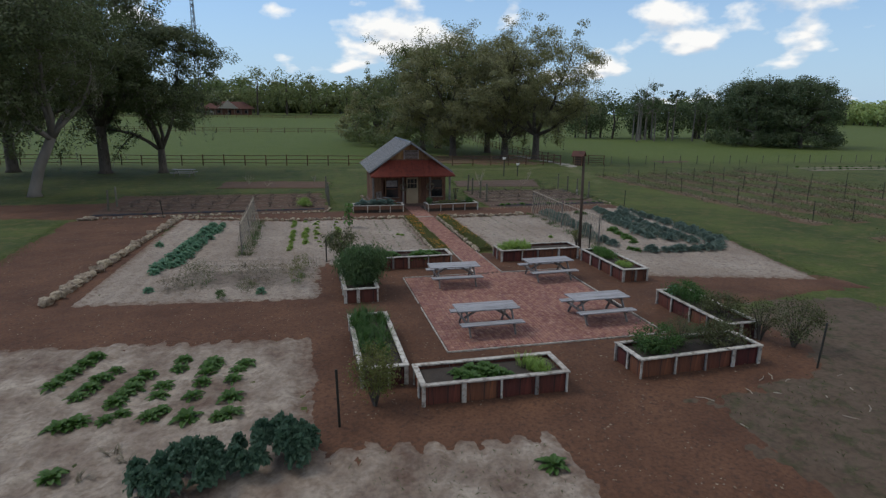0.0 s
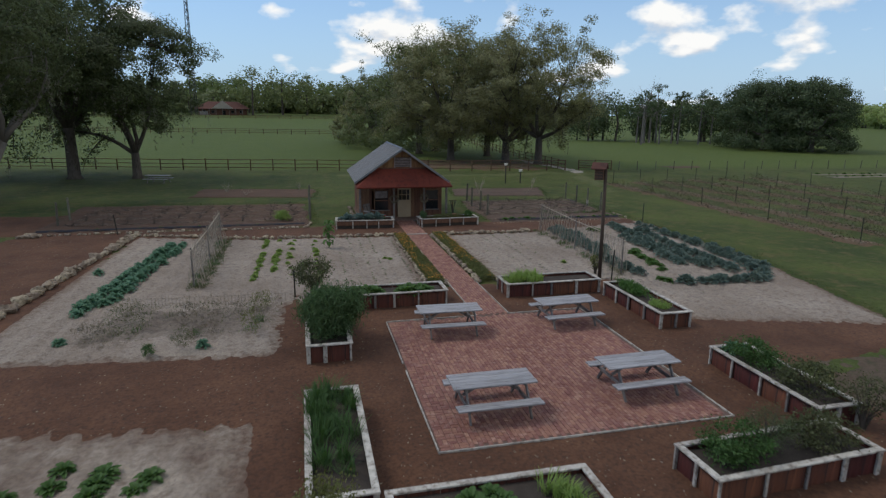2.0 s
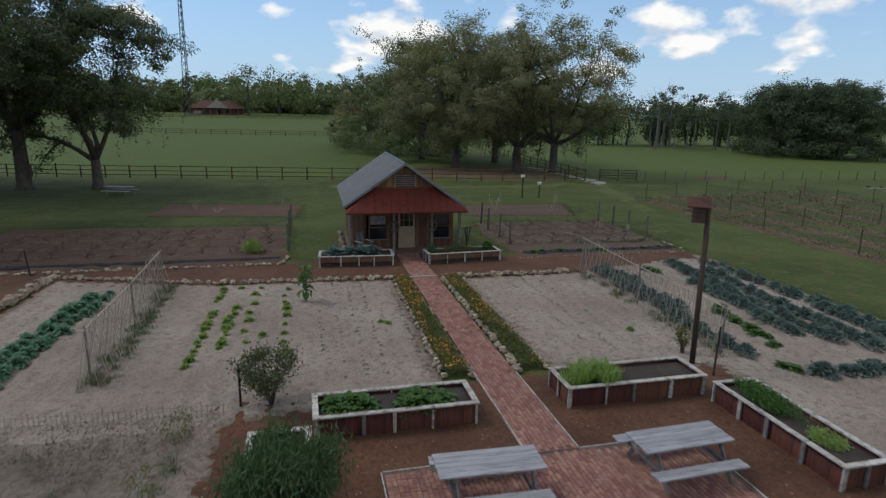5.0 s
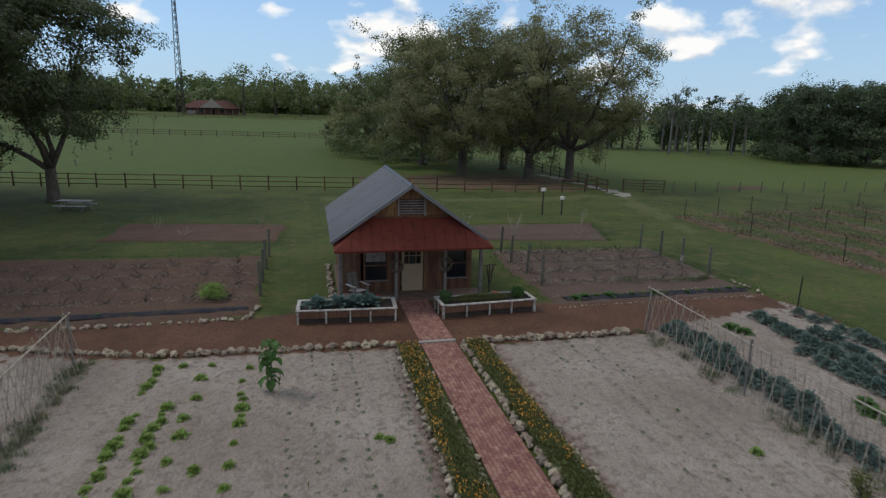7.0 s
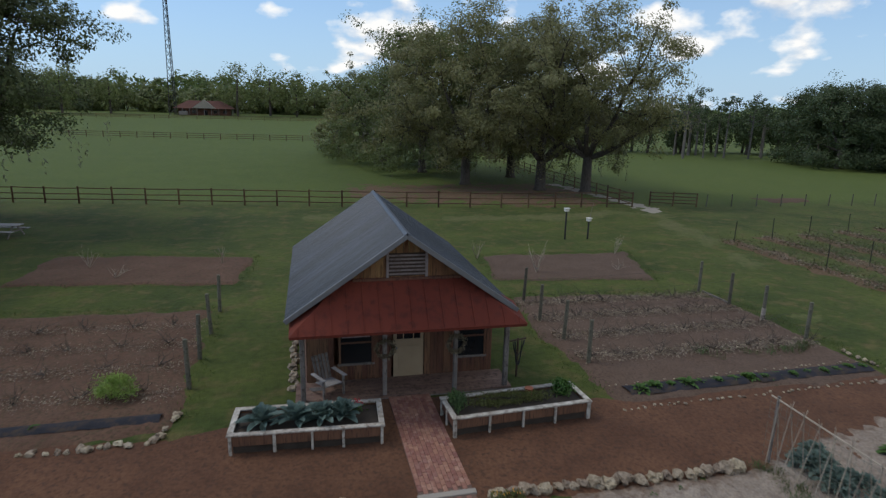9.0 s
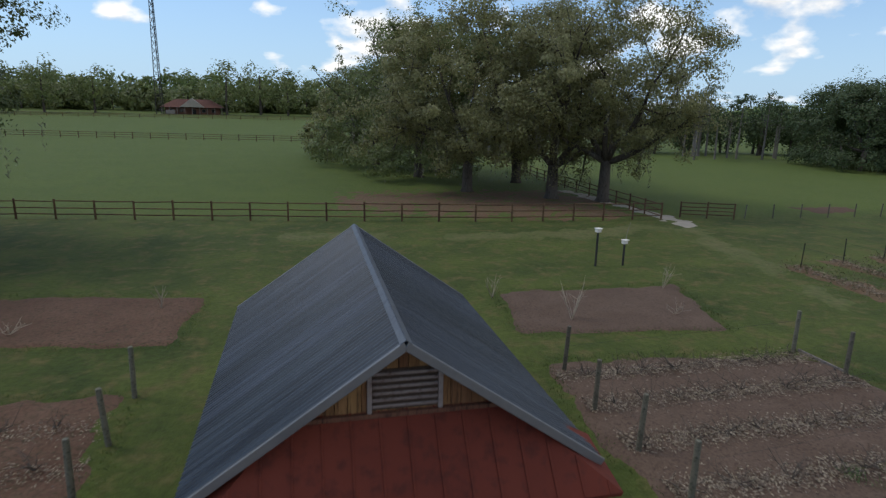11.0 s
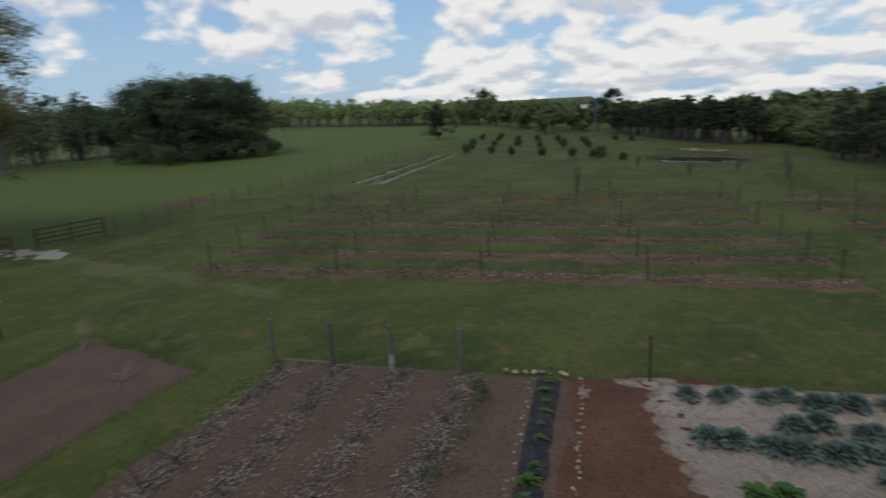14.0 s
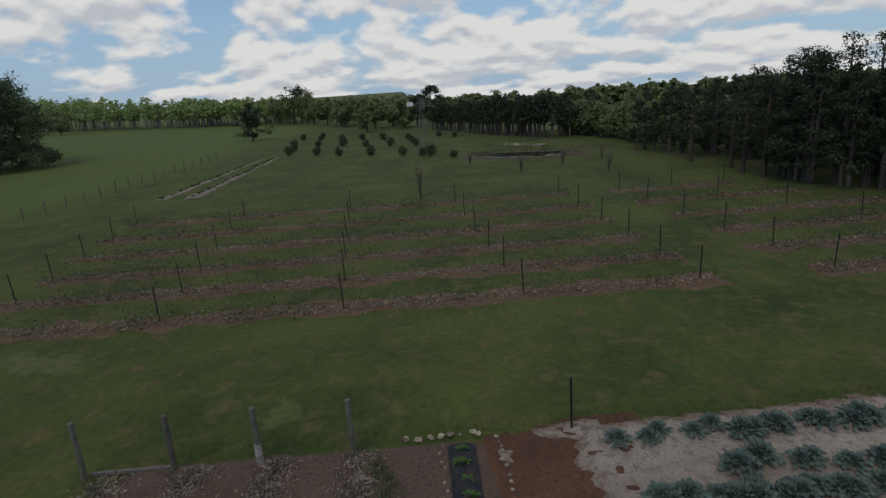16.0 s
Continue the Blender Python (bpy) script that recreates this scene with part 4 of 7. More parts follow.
def woods(name, spots, material, label, seed, bark, kind_fn, **kw):
    """Far woods, joined: many trunks and crowns."""
    rng = rng_of(seed)
    ob = thing(name, label, "trees", kind="stuff")
    wood, crown = Acc(), Acc()
    for x, y, h in spots:
        kind_fn(wood, crown, rng, x, y, float(rise(x, y)), h, **kw)
    tagged(part("trunks", wood, bark, ob), kind="stuff")
    tagged(part("crowns", crown, material, ob), kind="stuff")


def round_into(wood, crown, rng, x, y, z, h, spread=1.0, count=420, leaf=0.9, low=0.05):
    r = 0.018 * h + 0.05
    wood.tube([(x, y, z - 0.2), (x + rng.normal() * 0.3, y, z + h * 0.35), (x + rng.normal() * 0.5, y, z + h * 0.7)], [r * 1.2, r, r * 0.4], 6)
    k = 26
    u = rng.normal(size=(k, 3))
    u /= np.linalg.norm(u, axis=1)[:, None]
    c = u * rng.uniform(0.5, 1.0, k)[:, None] * np.array([h * 0.42 * spread, h * 0.42 * spread, h * (0.5 - low / 2)]) * 0.86 + np.array([x, y, z + h * (0.5 + low / 2)])
    s = h * 0.085
    ball = rng.normal(size=(k, count // k, 3))
    ball *= (rng.uniform(0, 1, (k, count // k)) ** 0.4 / (np.linalg.norm(ball, axis=2) + 1e-9))[:, :, None]
    pts = (c[:, None, :] + ball * rng.uniform(0.7, 1.2, (k, 1, 1)) * s * 1.9).reshape(-1, 3)
    out = (ball * 0.8 + u[:, None, :] * 0.6 + [0, 0, 0.25]).reshape(-1, 3)
    ok = pts[:, 2] > z + 0.3
    crown.leaves(pts[ok], leaf, rng, 0, 0.6, out=out[ok])


# ---------------------------------------------------------------- posts, fences, rocks
def stake(name, x, y, h, material, label, category, group, r=0.02, z=0.0, lean=(0, 0)):
    a = Acc()
    a.box((0, 0, h / 2 - 0.1), (r * 2, r * 0.6, h + 0.2), None, 0.003)
    a.box((0, r * 0.5, h / 2 - 0.1), (r * 0.6, r * 1.6, h + 0.2), None, 0.003)
    for k in range(5):
        a.box((0, -r * 0.45, h * (0.3 + 0.13 * k)), (r * 1.2, r * 0.7, 0.02), None, 0.002)
    ob = single(name, a, material, label, category, (x, y, z), 0, group)
    ob.matrix_world = pose(x, y, z, lean[0], lean[1], 15)
    return ob


def round_post(name, x, y, h, r, material, label, category, group, lean=(0, 0), z=0.0):
    a = Acc().tube([(0, 0, -0.15), (0, 0, h * 0.5), (0, 0, h - 0.02), (0, 0, h)], [r * 1.05, r, r * 0.96, r * 0.8], 10)
    ob = single(name, a, material, label, category, (x, y, z), 0, group, smooth=False)
    ob.matrix_world = pose(x, y, z, lean[0], lean[1], 0)
    return ob


def rail_fence(pts, h, rails, label, step=2.4, post_r=0.075, rail_r=0.045, material=None, name="rail_fence"):
    """Posts with rails between, following the ground."""
    rng = random.Random(int(pts[0][0] * 13))
    f = thing(name, label, "fence", (pts[0][0], pts[0][1], 0), kind="structure")
    ox, oy = pts[0]
    spots = []
    for (x0, y0), (x1, y1) in zip(pts, pts[1:]):
        n = max(1, round(math.hypot(x1 - x0, y1 - y0) / step))
        spots += [(x0 + (x1 - x0) * i / n, y0 + (y1 - y0) * i / n) for i in range(n)]
    spots.append(pts[-1])
    M = material or M_fence
    for x, y in spots:
        z = float(rise(x, y))
        hh = h * rng.uniform(0.97, 1.06)
        part("post", Acc().tube([(x - ox, y - oy, z - 0.2), (x - ox, y - oy, z + hh - 0.02), (x - ox, y - oy, z + hh)], [post_r, post_r * 0.95, post_r * 0.75], 7), M, f)
    for (x0, y0), (x1, y1) in zip(spots, spots[1:]):
        z0, z1 = float(rise(x0, y0)), float(rise(x1, y1))
        for u in rails:
            a, b = u * h + rng.uniform(-0.03, 0.03), u * h + rng.uniform(-0.03, 0.03)
            mx, my, mz = (x0 + x1) / 2 - ox, (y0 + y1) / 2 - oy, (z0 + z1 + a + b) / 2 + rng.uniform(-0.025, 0.02)
            part("rail", Acc().tube([(x0 - ox, y0 - oy, z0 + a), (mx, my, mz), (x1 - ox, y1 - oy, z1 + b)], [rail_r * 0.85, rail_r, rail_r * 0.8], 5), M, f)
    return f


def rock_meshes():
    out = []
    for k in range(7):
        bm = bmesh.new()
        bmesh.ops.create_icosphere(bm, subdivisions=2, radius=0.5)
        sx, sy, sz = (1.0, 0.78, 0.62) if k % 2 else (0.85, 0.95, 0.72)
        for v in bm.verts:
            p = v.co.copy()
            d = 1 + 0.62 * noise.noise(p * 2.3 + Vector((k * 9.1, 0, 0))) + 0.42 * noise.noise(p * 5.5 + Vector((0, k * 3.3, 0)))
            v.co = Vector((p.x * sx, p.y * sy, p.z * sz)) * d
        me = bpy.data.meshes.new("rock")
        bm.to_mesh(me)
        bm.free()
        me.materials.append(M_rock)
        out.append(me)
    return out


ROCKS = rock_meshes()


def rocks(pts, size, step, label, group, seed=1, z=0.03):
    rng = random.Random(seed)
    for (x0, y0), (x1, y1) in zip(pts, pts[1:]):
        d = math.hypot(x1 - x0, y1 - y0)
        u = 0.0
        while u < d:
            s = size * rng.uniform(0.6, 1.35)
            ob = new("rock", rng.choice(ROCKS))
            x, y = x0 + (x1 - x0) * u / d + rng.uniform(-0.06, 0.06), y0 + (y1 - y0) * u / d + rng.uniform(-0.06, 0.06)
            ob.matrix_world = pose(x, y, z + s * 0.2, rng.uniform(-15, 15), rng.uniform(-15, 15), rng.uniform(0, 360)) @ Matrix.Diagonal((s, s, s, 1))
            tagged(ob, label, "rock", group)
            u += s * step


def loose_rocks(lines, label):
    """The small edging rocks, joined."""
    rng = random.Random(13)
    acc = Acc()
    src = [(np.array([v.co[:] for v in me.vertices]), [tuple(p.vertices) for p in me.polygons]) for me in ROCKS]
    for pts, size, step, z in lines:
        for (x0, y0), (x1, y1) in zip(pts, pts[1:]):
            d, u = math.hypot(x1 - x0, y1 - y0), 0.0
            while u < d:
                s = size * rng.uniform(0.6, 1.35)
                v, f = rng.choice(src)
                a = rng.uniform(0, 6.28)
                r = np.array([[math.cos(a), -math.sin(a), 0], [math.sin(a), math.cos(a), 0], [0, 0, 1]])
                acc.add(v @ r.T * s + [x0 + (x1 - x0) * u / d + rng.uniform(-.08, .08), y0 + (y1 - y0) * u / d + rng.uniform(-.08, .08), z + s * 0.2], f)
                u += s * step * rng.uniform(0.6, 1.5)
    single("edging_rocks", acc, M_rock_joined, label, "rocks", kind="stuff")


# ---------------------------------------------------------------- shed
def build_shed():
    rng = random.Random(11)
    XL, XR, XC = 2.14, 8.24, 5.20
    YF, YB = 27.9, 36.1
    ZE, ZR = 2.72, 4.84
    s = thing("garden_shed", "small wooden garden shed with grey metal roof and red porch roof", "shed", (-0.489, 1.19, -0.06), -1.0)
    # floor and porch
    part("foundation", Acc().box((5.3, 32.2, 0.06), (5.7, 5.1, 0.14), None, 0.02), M_joint, s)
    for i in range(12):
        part("porch_board", Acc().box((5.35, 28.55 + i * 0.1, 0.12), (6.1, 0.094, 0.06), None, 0.005), M_porch, s)
    part("porch_joist", Acc().box((5.35, 28.52, 0.05), (6.1, 0.05, 0.1), None, 0.005), M_greyleg, s)
    # front wall of upright boards round the door and windows
    yw = 29.75
    holes = [(3.55, 4.5, 0.62, 1.95), (5.1, 6.02, 0.12, 2.12), (7.02, 7.92, 0.62, 1.95)]
    x = 2.62
    while x < 8.12:
        w = min(rng.uniform(0.16, 0.22), 8.14 - x)
        mid = x + w / 2
        z0s = [(0.12, 2.74)]
        for hx0, hx1, hz0, hz1 in holes:
            if hx0 - w / 2 < mid < hx1 + w / 2:
                z0s = [(0.12, hz0), (hz1, 2.74)]
        for za, zb in z0s:
            if zb - za > 0.05:
                part("wall_board", Acc().box((mid, yw + rng.uniform(-0.006, 0.006), (za + zb) / 2), (w - 0.008, 0.035, zb - za), None, 0.004), M_barn, s)
        x += w
    part("inner_wall", Acc().box((5.37, yw + 0.6, 1.45), (5.45, 0.03, 2.6)), M_barn, s)
    for xx in (2.62, 8.13):
        y = yw
        while y < 34.8:
            part("wall_board", Acc().box((xx, y + 0.1, 1.42), (0.035, 0.192, 2.64), None, 0.004), M_barn, s)
            y += 0.2
    x = 2.62
    while x < 8.12:
        part("wall_board", Acc().box((x + 0.1, 34.85, 1.42), (0.192, 0.035, 2.64), None, 0.004), M_barn, s)
        x += 0.2
    # door with a glazed top
    d = part("door", Acc().box((5.56, yw - 0.01, 0.72), (0.90, 0.045, 1.18), None, 0.006).box((5.56, yw - 0.01, 2.06), (0.90, 0.045, 0.12), None, 0.006)
             .box((5.16, yw - 0.01, 1.655), (0.10, 0.045, 0.69), None, 0.006).box((5.96, yw - 0.01, 1.655), (0.10, 0.045, 0.69), None, 0.006), M_cream, s, "cream-painted door with six small panes")
    for xx in (5.41, 5.71):
        part("glazing_bar", Acc().box((xx, yw - 0.012, 1.655), (0.025, 0.03, 0.69), None, 0.003), M_cream, d)
    part("glazing_bar", Acc().box((5.56, yw - 0.013, 1.66), (0.70, 0.03, 0.025), None, 0.003), M_cream, d)
    part("door_pane", Acc().box((5.56, yw + 0.0, 1.655), (0.70, 0.008, 0.69)), M_glass, d)
    part("door_panel", Acc().box((5.56, yw - 0.035, 0.70), (0.60, 0.012, 0.80), None, 0.005), M_cream, d)
    part("door_knob", Acc().box((5.20, yw - 0.06, 1.05), (0.05, 0.06, 0.05), None, 0.012), M_tintrim, d, "metal knob")
    for hx0, hx1, hz0, hz1 in (holes[0], holes[2]):
        w = part("window", Acc().box(((hx0 + hx1) / 2, yw - 0.02, hz0), (hx1 - hx0 + 0.12, 0.07, 0.06), None, 0.006), M_greyleg, s)
        for zz in (hz1, (hz0 + hz1) / 2):
            part("window_rail", Acc().box(((hx0 + hx1) / 2, yw - 0.015, zz), (hx1 - hx0, 0.04, 0.05), None, 0.004), M_barn, w)
        for xx in (hx0, hx1):
            part("window_jamb", Acc().box((xx, yw - 0.015, (hz0 + hz1) / 2), (0.06, 0.045, hz1 - hz0), None, 0.004), M_barn, w)
        part("pane", Acc().box(((hx0 + hx1) / 2, yw + 0.004, (hz0 + hz1) / 2), (hx1 - hx0, 0.008, hz1 - hz0)), M_glass, w)
    part("window_blind", Acc().box((4.02, yw - 0.03, 1.68), (0.82, 0.01, 0.46), None, 0.003), M_vent, s, "pale half-drawn window blind")
    # porch posts and beam
    for xx, r in ((2.52, 0.08), (4.72, 0.07), (6.72, 0.07), (8.22, 0.08)):
        part("porch_post", Acc().box((xx, 28.62, 1.30), (r * 1.7, r * 1.7, 2.36), None, 0.02), M_greyleg, s, "grey weathered porch post")
    part("porch_beam", Acc().box((5.35, 28.62, 2.55), (5.9, 0.12, 0.16), None, 0.01), M_barn, s)
    # gable: boards under the rake with a ribbed vent
    yg = 28.42
    x = 3.3
    while x < 7.2:
        w = rng.uniform(0.13, 0.2)
        mid = x + w / 2
        top = ZE + (ZR - ZE) * (1 - abs(mid - XC) / ((XR - XL) / 2)) - 0.10
        if top > 3.3 and not (4.76 < mid < 5.80 and False):
            part("gable_board", Acc().box((mid, yg + rng.uniform(-0.006, 0.006), (2.9 + top) / 2), (w - 0.008, 0.03, top - 2.9), None, 0.004), M_gold, s, "honey-brown gable board")
        x += w
    v = part("gable_vent", Acc().box((5.28, yg - 0.025, 3.94), (0.98, 0.02, 0.62)), M_pole, s, "louvred vent with grey slats")
    for i in range(6):
        part("vent_slat", Acc().box((5.28, yg - 0.06, 3.69 + i * 0.10), (0.96, 0.025, 0.055), Euler((0.5, 0, 0)).to_matrix(), 0.006), M_vent, v)
    for xx in (4.76, 5.80):
        part("vent_trim", Acc().box((xx, yg - 0.045, 3.92), (0.07, 0.05, 0.70), None, 0.005), M_vent, v)
    part("gable_sill", Acc().box((5.3, yg - 0.05, 3.56), (2.9, 0.09, 0.07), None, 0.008), M_barn, s)
    # main roof: ribbed sheets on each slope
    for side in (-1, 1):
        xe = XL if side < 0 else XR
        run, fall = abs(XC - xe), ZR - ZE
        sl = math.hypot(run, fall)
        n = 8
        for i in range(n):
            ya = YF + (YB - YF) * i / n
            wdt = (YB - YF) / n
            a = Acc()
            prof = []
            ribs = 9
            for k in range(ribs * 4 + 1):
                u = k / (ribs * 4)
                prof.append((ya + wdt * u, 0.022 if k % 4 in (1, 2) else 0.0))
            vs, fs = [], []
            nx, nz = side * fall / sl, run / sl
            for yy, hh in prof:
                vs += [(XC + nx * hh, yy, ZR + nz * hh), (xe + nx * hh, yy, ZE + nz * hh), (xe + nx * (hh - 0.02), yy, ZE + nz * (hh - 0.02)), (XC + nx * (hh - 0.02), yy, ZR + nz * (hh - 0.02))]
            for k in range(len(prof) - 1):
                p, q = 4 * k, 4 * k + 4
                fs += [(p, p + 1, q + 1, q), (p + 1, p + 2, q + 2, q + 1), (p + 2, p + 3, q + 3, q + 2)]
            a.add(vs, fs)
            part("roof_sheet", a, M_tin, s, "grey ribbed metal roofing sheet")
        for yy in (YF - 0.02, YB + 0.02):
            part("barge_trim", Acc().beam((XC, yy, ZR - 0.04), (xe, yy, ZE - 0.04), 0.05, 0.13, 0.008), M_tintrim, s, "grey metal rake trim")
    rc = Acc()
    for side in (-1, 1):
        rc.beam((XC + side * 0.045, YF - 0.04, ZR + 0.012), (XC + side * 0.045, YB + 0.04, ZR + 0.012), 0.10, 0.012, 0.003, side * math.atan2(ZR - ZE, (XR - XL) / 2))
    part("ridge_cap", rc, M_ridge, s, "grey metal ridge cap")
    # red porch roof with cut-back ends
    a = Acc()
    t = 0.03
    top = [(3.62, 28.40, 3.60), (6.82, 28.40, 3.60)]
    low = [(2.24, 27.42, 2.46), (8.36, 27.42, 2.46)]
    back = [(2.24, 28.6, 2.72), (8.36, 28.6, 2.72)]
    up_ = [top[0], top[1], low[1], low[0], back[0], back[1]]
    dn = [(p[0], p[1] + 0.01, p[2] - t) for p in up_]
    a.add(up_ + dn, [(3, 2, 1, 0), (3, 0, 4), (2, 5, 1), (6, 7, 8, 9), (10, 6, 9), (7, 11, 8), (3, 9, 8, 2), (4, 10, 9, 3), (2, 8, 11, 5)])
    pr = part("porch_roof", a, M_redroof, s, "rust-red painted metal porch roof")
    for i in range(15):
        u = (i + 0.5) / 15
        xl = low[0][0] + (low[1][0] - low[0][0]) * u
        zt = 3.60
        if xl < top[0][0]:
            f = (xl - low[0][0]) / (top[0][0] - low[0][0])
        elif xl > top[1][0]:
            f = (low[1][0] - xl) / (low[1][0] - top[1][0])
        else:
            f = 1.0
        part("roof_rib", Acc().beam((xl, 27.42, 2.47), (xl, 27.42 + 0.98 * f, 2.47 + 1.14 * f), 0.03, 0.022, 0.004), M_redroof, pr)
    part("porch_fascia", Acc().box((5.3, 27.45, 2.42), (6.1, 0.03, 0.07), None, 0.004), M_redroof, pr)
    # porch chair, wreaths, hose
    c = thing("porch_chair", "grey slatted wooden armchair on the porch", "chair", (3.2, 30.1, 0.09), 28)
    for i in range(5):
        part("back_slat", Acc().beam((-0.20 + i * 0.1, 0.22, 0.34), (-0.22 + i * 0.11, 0.46, 1.0), 0.08, 0.02, 0.004), M_greyleg, c)
        part("seat_slat", Acc().box((0, -0.25 + i * 0.11, 0.36 - i * 0.012), (0.54, 0.095, 0.022), None, 0.004), M_grey, c)
    for sx in (-1, 1):
        part("arm", Acc().box((sx * 0.33, -0.05, 0.58), (0.12, 0.68, 0.024), None, 0.006), M_grey, c)
        part("leg", Acc().box((sx * 0.31, -0.30, 0.285), (0.04, 0.09, 0.57), None, 0.005), M_greyleg, c)
        part("leg", Acc().beam((sx * 0.29, -0.30, 0.34), (sx * 0.29, 0.50, 0.0), 0.03, 0.1, 0.005), M_greyleg, c)
    for xx in (4.72, 6.72):
        rg = rng_of(int(xx * 10))
        an = rg.uniform(0, 6.28, 420)
        rr = 0.24 + rg.normal(size=420) * 0.035
        q = np.stack([np.cos(an) * rr, rg.normal(size=420) * 0.03, np.sin(an) * rr], 1)
        single("wreath", Acc().leaves(q, 0.10, rg, 0, 0.3), L_dry, "dry twig wreath hanging on a porch post", "wreath", (xx, 29.58, 1.5), 0, "wreaths on the porch posts")
    hz = Acc()
    for k in range(3):
        drop, w = rng.uniform(0.45, 0.95), rng.uniform(0.10, 0.22)
        sag = rng.uniform(-0.06, 0.06)
        hz.tube([(w * u + sag * (1 - u * u), 0.03 * k, 1.18 - drop * (1 - u * u)) for u in np.linspace(-1, 1, 15)], 0.016, 6)
    hose = thing("garden_hose", "dark garden hose coiled on a stand beside the shed", "hose", (8.85, 30.2, 0), 15)
    part("coil", hz, M_black, hose, smooth=True)
    part("stand", Acc().beam((0, 0.08, 0), (0, 0.08, 1.25), 0.05, 0.05, 0.005).beam((-0.3, 0.08, 1.2), (0.3, 0.08, 1.2), 0.04, 0.04, 0.004), M_pole, hose)


build_shed()

# ---------------------------------------------------------------- beds, tables
raised_bed(0.27, 4.13, 12.39, 13.65, 0.57, "raised bed with rusted iron sides holding leafy greens")
raised_bed(6.5, 10.5, 12.62, 13.92, 0.57, "raised bed with rusted iron sides, half planted")
raised_bed(10.38, 11.62, 8.4, 12.3, 0.57, "raised bed with rusted iron sides and bright herbs")
raised_bed(-1.08, 0.24, 8.0, 12.15, 0.57, "raised bed with rusted iron sides and a rosemary bush")
raised_bed(-1.14, 0.14, 1.16, 5.36, 0.57, "raised bed with rusted iron sides and onion tops")
raised_bed(0.2, 4.02, -0.1, 1.2, 0.57, "raised bed with rusted iron sides and young greens")
se = raised_bed(6.1, 10.05, 0.2, 1.5, 0.57, "raised bed with rusted iron sides full of herbs")
raised_bed(10.15, 11.4, 1.95, 5.7, 0.57, "raised bed with rusted iron sides full of parsley")
bl = raised_bed(0.86, 4.46, 27.4, 28.75, 0.52, "low whitewashed plank planter with blue-green rosettes", 0.08, True)
br = raised_bed(6.0, 9.82, 27.25, 28.45, 0.52, "low whitewashed plank planter with mixed flowers", 0.08, True)
bl.matrix_world = pose(2.64, 28.1, 0, 0, 0, -3.5)
br.matrix_world = pose(7.92, 27.95, 0, 0, 0, 3)
se.matrix_world = pose(8.07, 0.87, 0, 0, 0, 2.5)

t1 = picnic_table((3.23, 4.5, 0.06), 0)
picnic_table((3.48, 9.72, 0.06), -2, t1)
picnic_table((7.6, 9.75, 0.06), 2, t1)
picnic_table((7.28, 4.77, 0.06), 1, t1)

# ---------------------------------------------------------------- bird house pole, stakes
bp = thing("bird_house_pole", "tall dark wooden pole carrying a small weathered bird house", "bird house", (11.36, 14.47, -0.28), -38)
part("pole", Acc().tube([(0.06, 0, -0.2), (0.03, 0, 2.4), (0, 0, 5.06)], [0.085, 0.078, 0.068], 10), M_pole, bp, smooth=True)
bx = part("box", Acc().box((-0.24, 0, 4.86), (0.36, 0.42, 0.52), None, 0.012), M_barn, bp, "brown wooden nesting box")
for k in range(4):
    part("box_slat", Acc().box((-0.24, -0.215, 4.67 + k * 0.12), (0.34, 0.02, 0.09), None, 0.004), M_pole, bx)
rf_ = Acc()
rv = [(-0.56, 0, 5.32), (0.06, 0, 5.32), (0.06, -0.33, 5.08), (-0.56, -0.33, 5.08), (-0.56, 0.33, 5.08), (0.06, 0.33, 5.08)]
rf_.add(rv + [(x, y, z - 0.035) for x, y, z in rv], [(0, 3, 2, 1), (0, 1, 5, 4), (6, 7, 8, 9), (6, 10, 11, 7), (3, 9, 8, 2), (4, 5, 11, 10), (0, 6, 9, 3), (0, 4, 10, 6), (1, 2, 8, 7), (1, 7, 11, 5)])
part("box_roof", rf_, M_rust_dark, bx, "rust-red sloping roof")
bush("young_shrub", (11.6, 15.2, 0.03), 0.3, 0.3, 0.95, L_yellow, "thin yellowish shrub at the trellis end", "shrub", 0.06, 600, 36, trunk=0.15)

for x, y, h, ln in ((-1.74, -0.55, 1.45, (2, -2)), (11.37, -0.3, 1.35, (0, 6)), (-1.45, 14.4, 1.15, (0, 0)), (-11.4, 28.2, 1.2, (0, -5)), (20.66, 26.0, 1.35, (0, 1)), (11.5, 13.6, 1.5, (0, 2))):
    stake("steel_stake", x, y, h, M_steel, "dark steel fence stake standing at a plot corner", "stake", "steel stakes at the plots", 0.028, 0, ln)

# ---------------------------------------------------------------- rock borders
rocks([(-11.5, 10.2), (-11.0, 18), (-10.3, 27.6)], 0.44, 0.68, "rough pale limestone rock edging the sandy plot", "rock border of the plot", 2)
rocks([(-10.3, 27.6), (-3.4, 25.55), (4.0, 25.1)], 0.27, 0.9, "rough pale limestone rock edging the sandy plot", "rock border of the plot", 3)
rocks([(6.3, 24.95), (12.3, 24.65)], 0.34, 0.80, "rough pale limestone rock edging the sandy plot", "rock border of the plot", 4)
rocks([(walk_x(14.9) + 0.70, 14.9), (walk_x(24.7) + 0.78, 24.7)], 0.25, 0.86, "small limestone rock lining the flower strip", "rocks along the walkway", 47, 0.05)
rocks([(-16.2, 28.0), (-15.5, 28.3)], 0.45, 0.5, "pale limestone rock in a pile on the path", "rock pile", 8)
rocks([(-16.0, 28.5), (-15.4, 27.9)], 0.38, 0.6, "pale limestone rock in a pile on the path", "rock pile", 9)
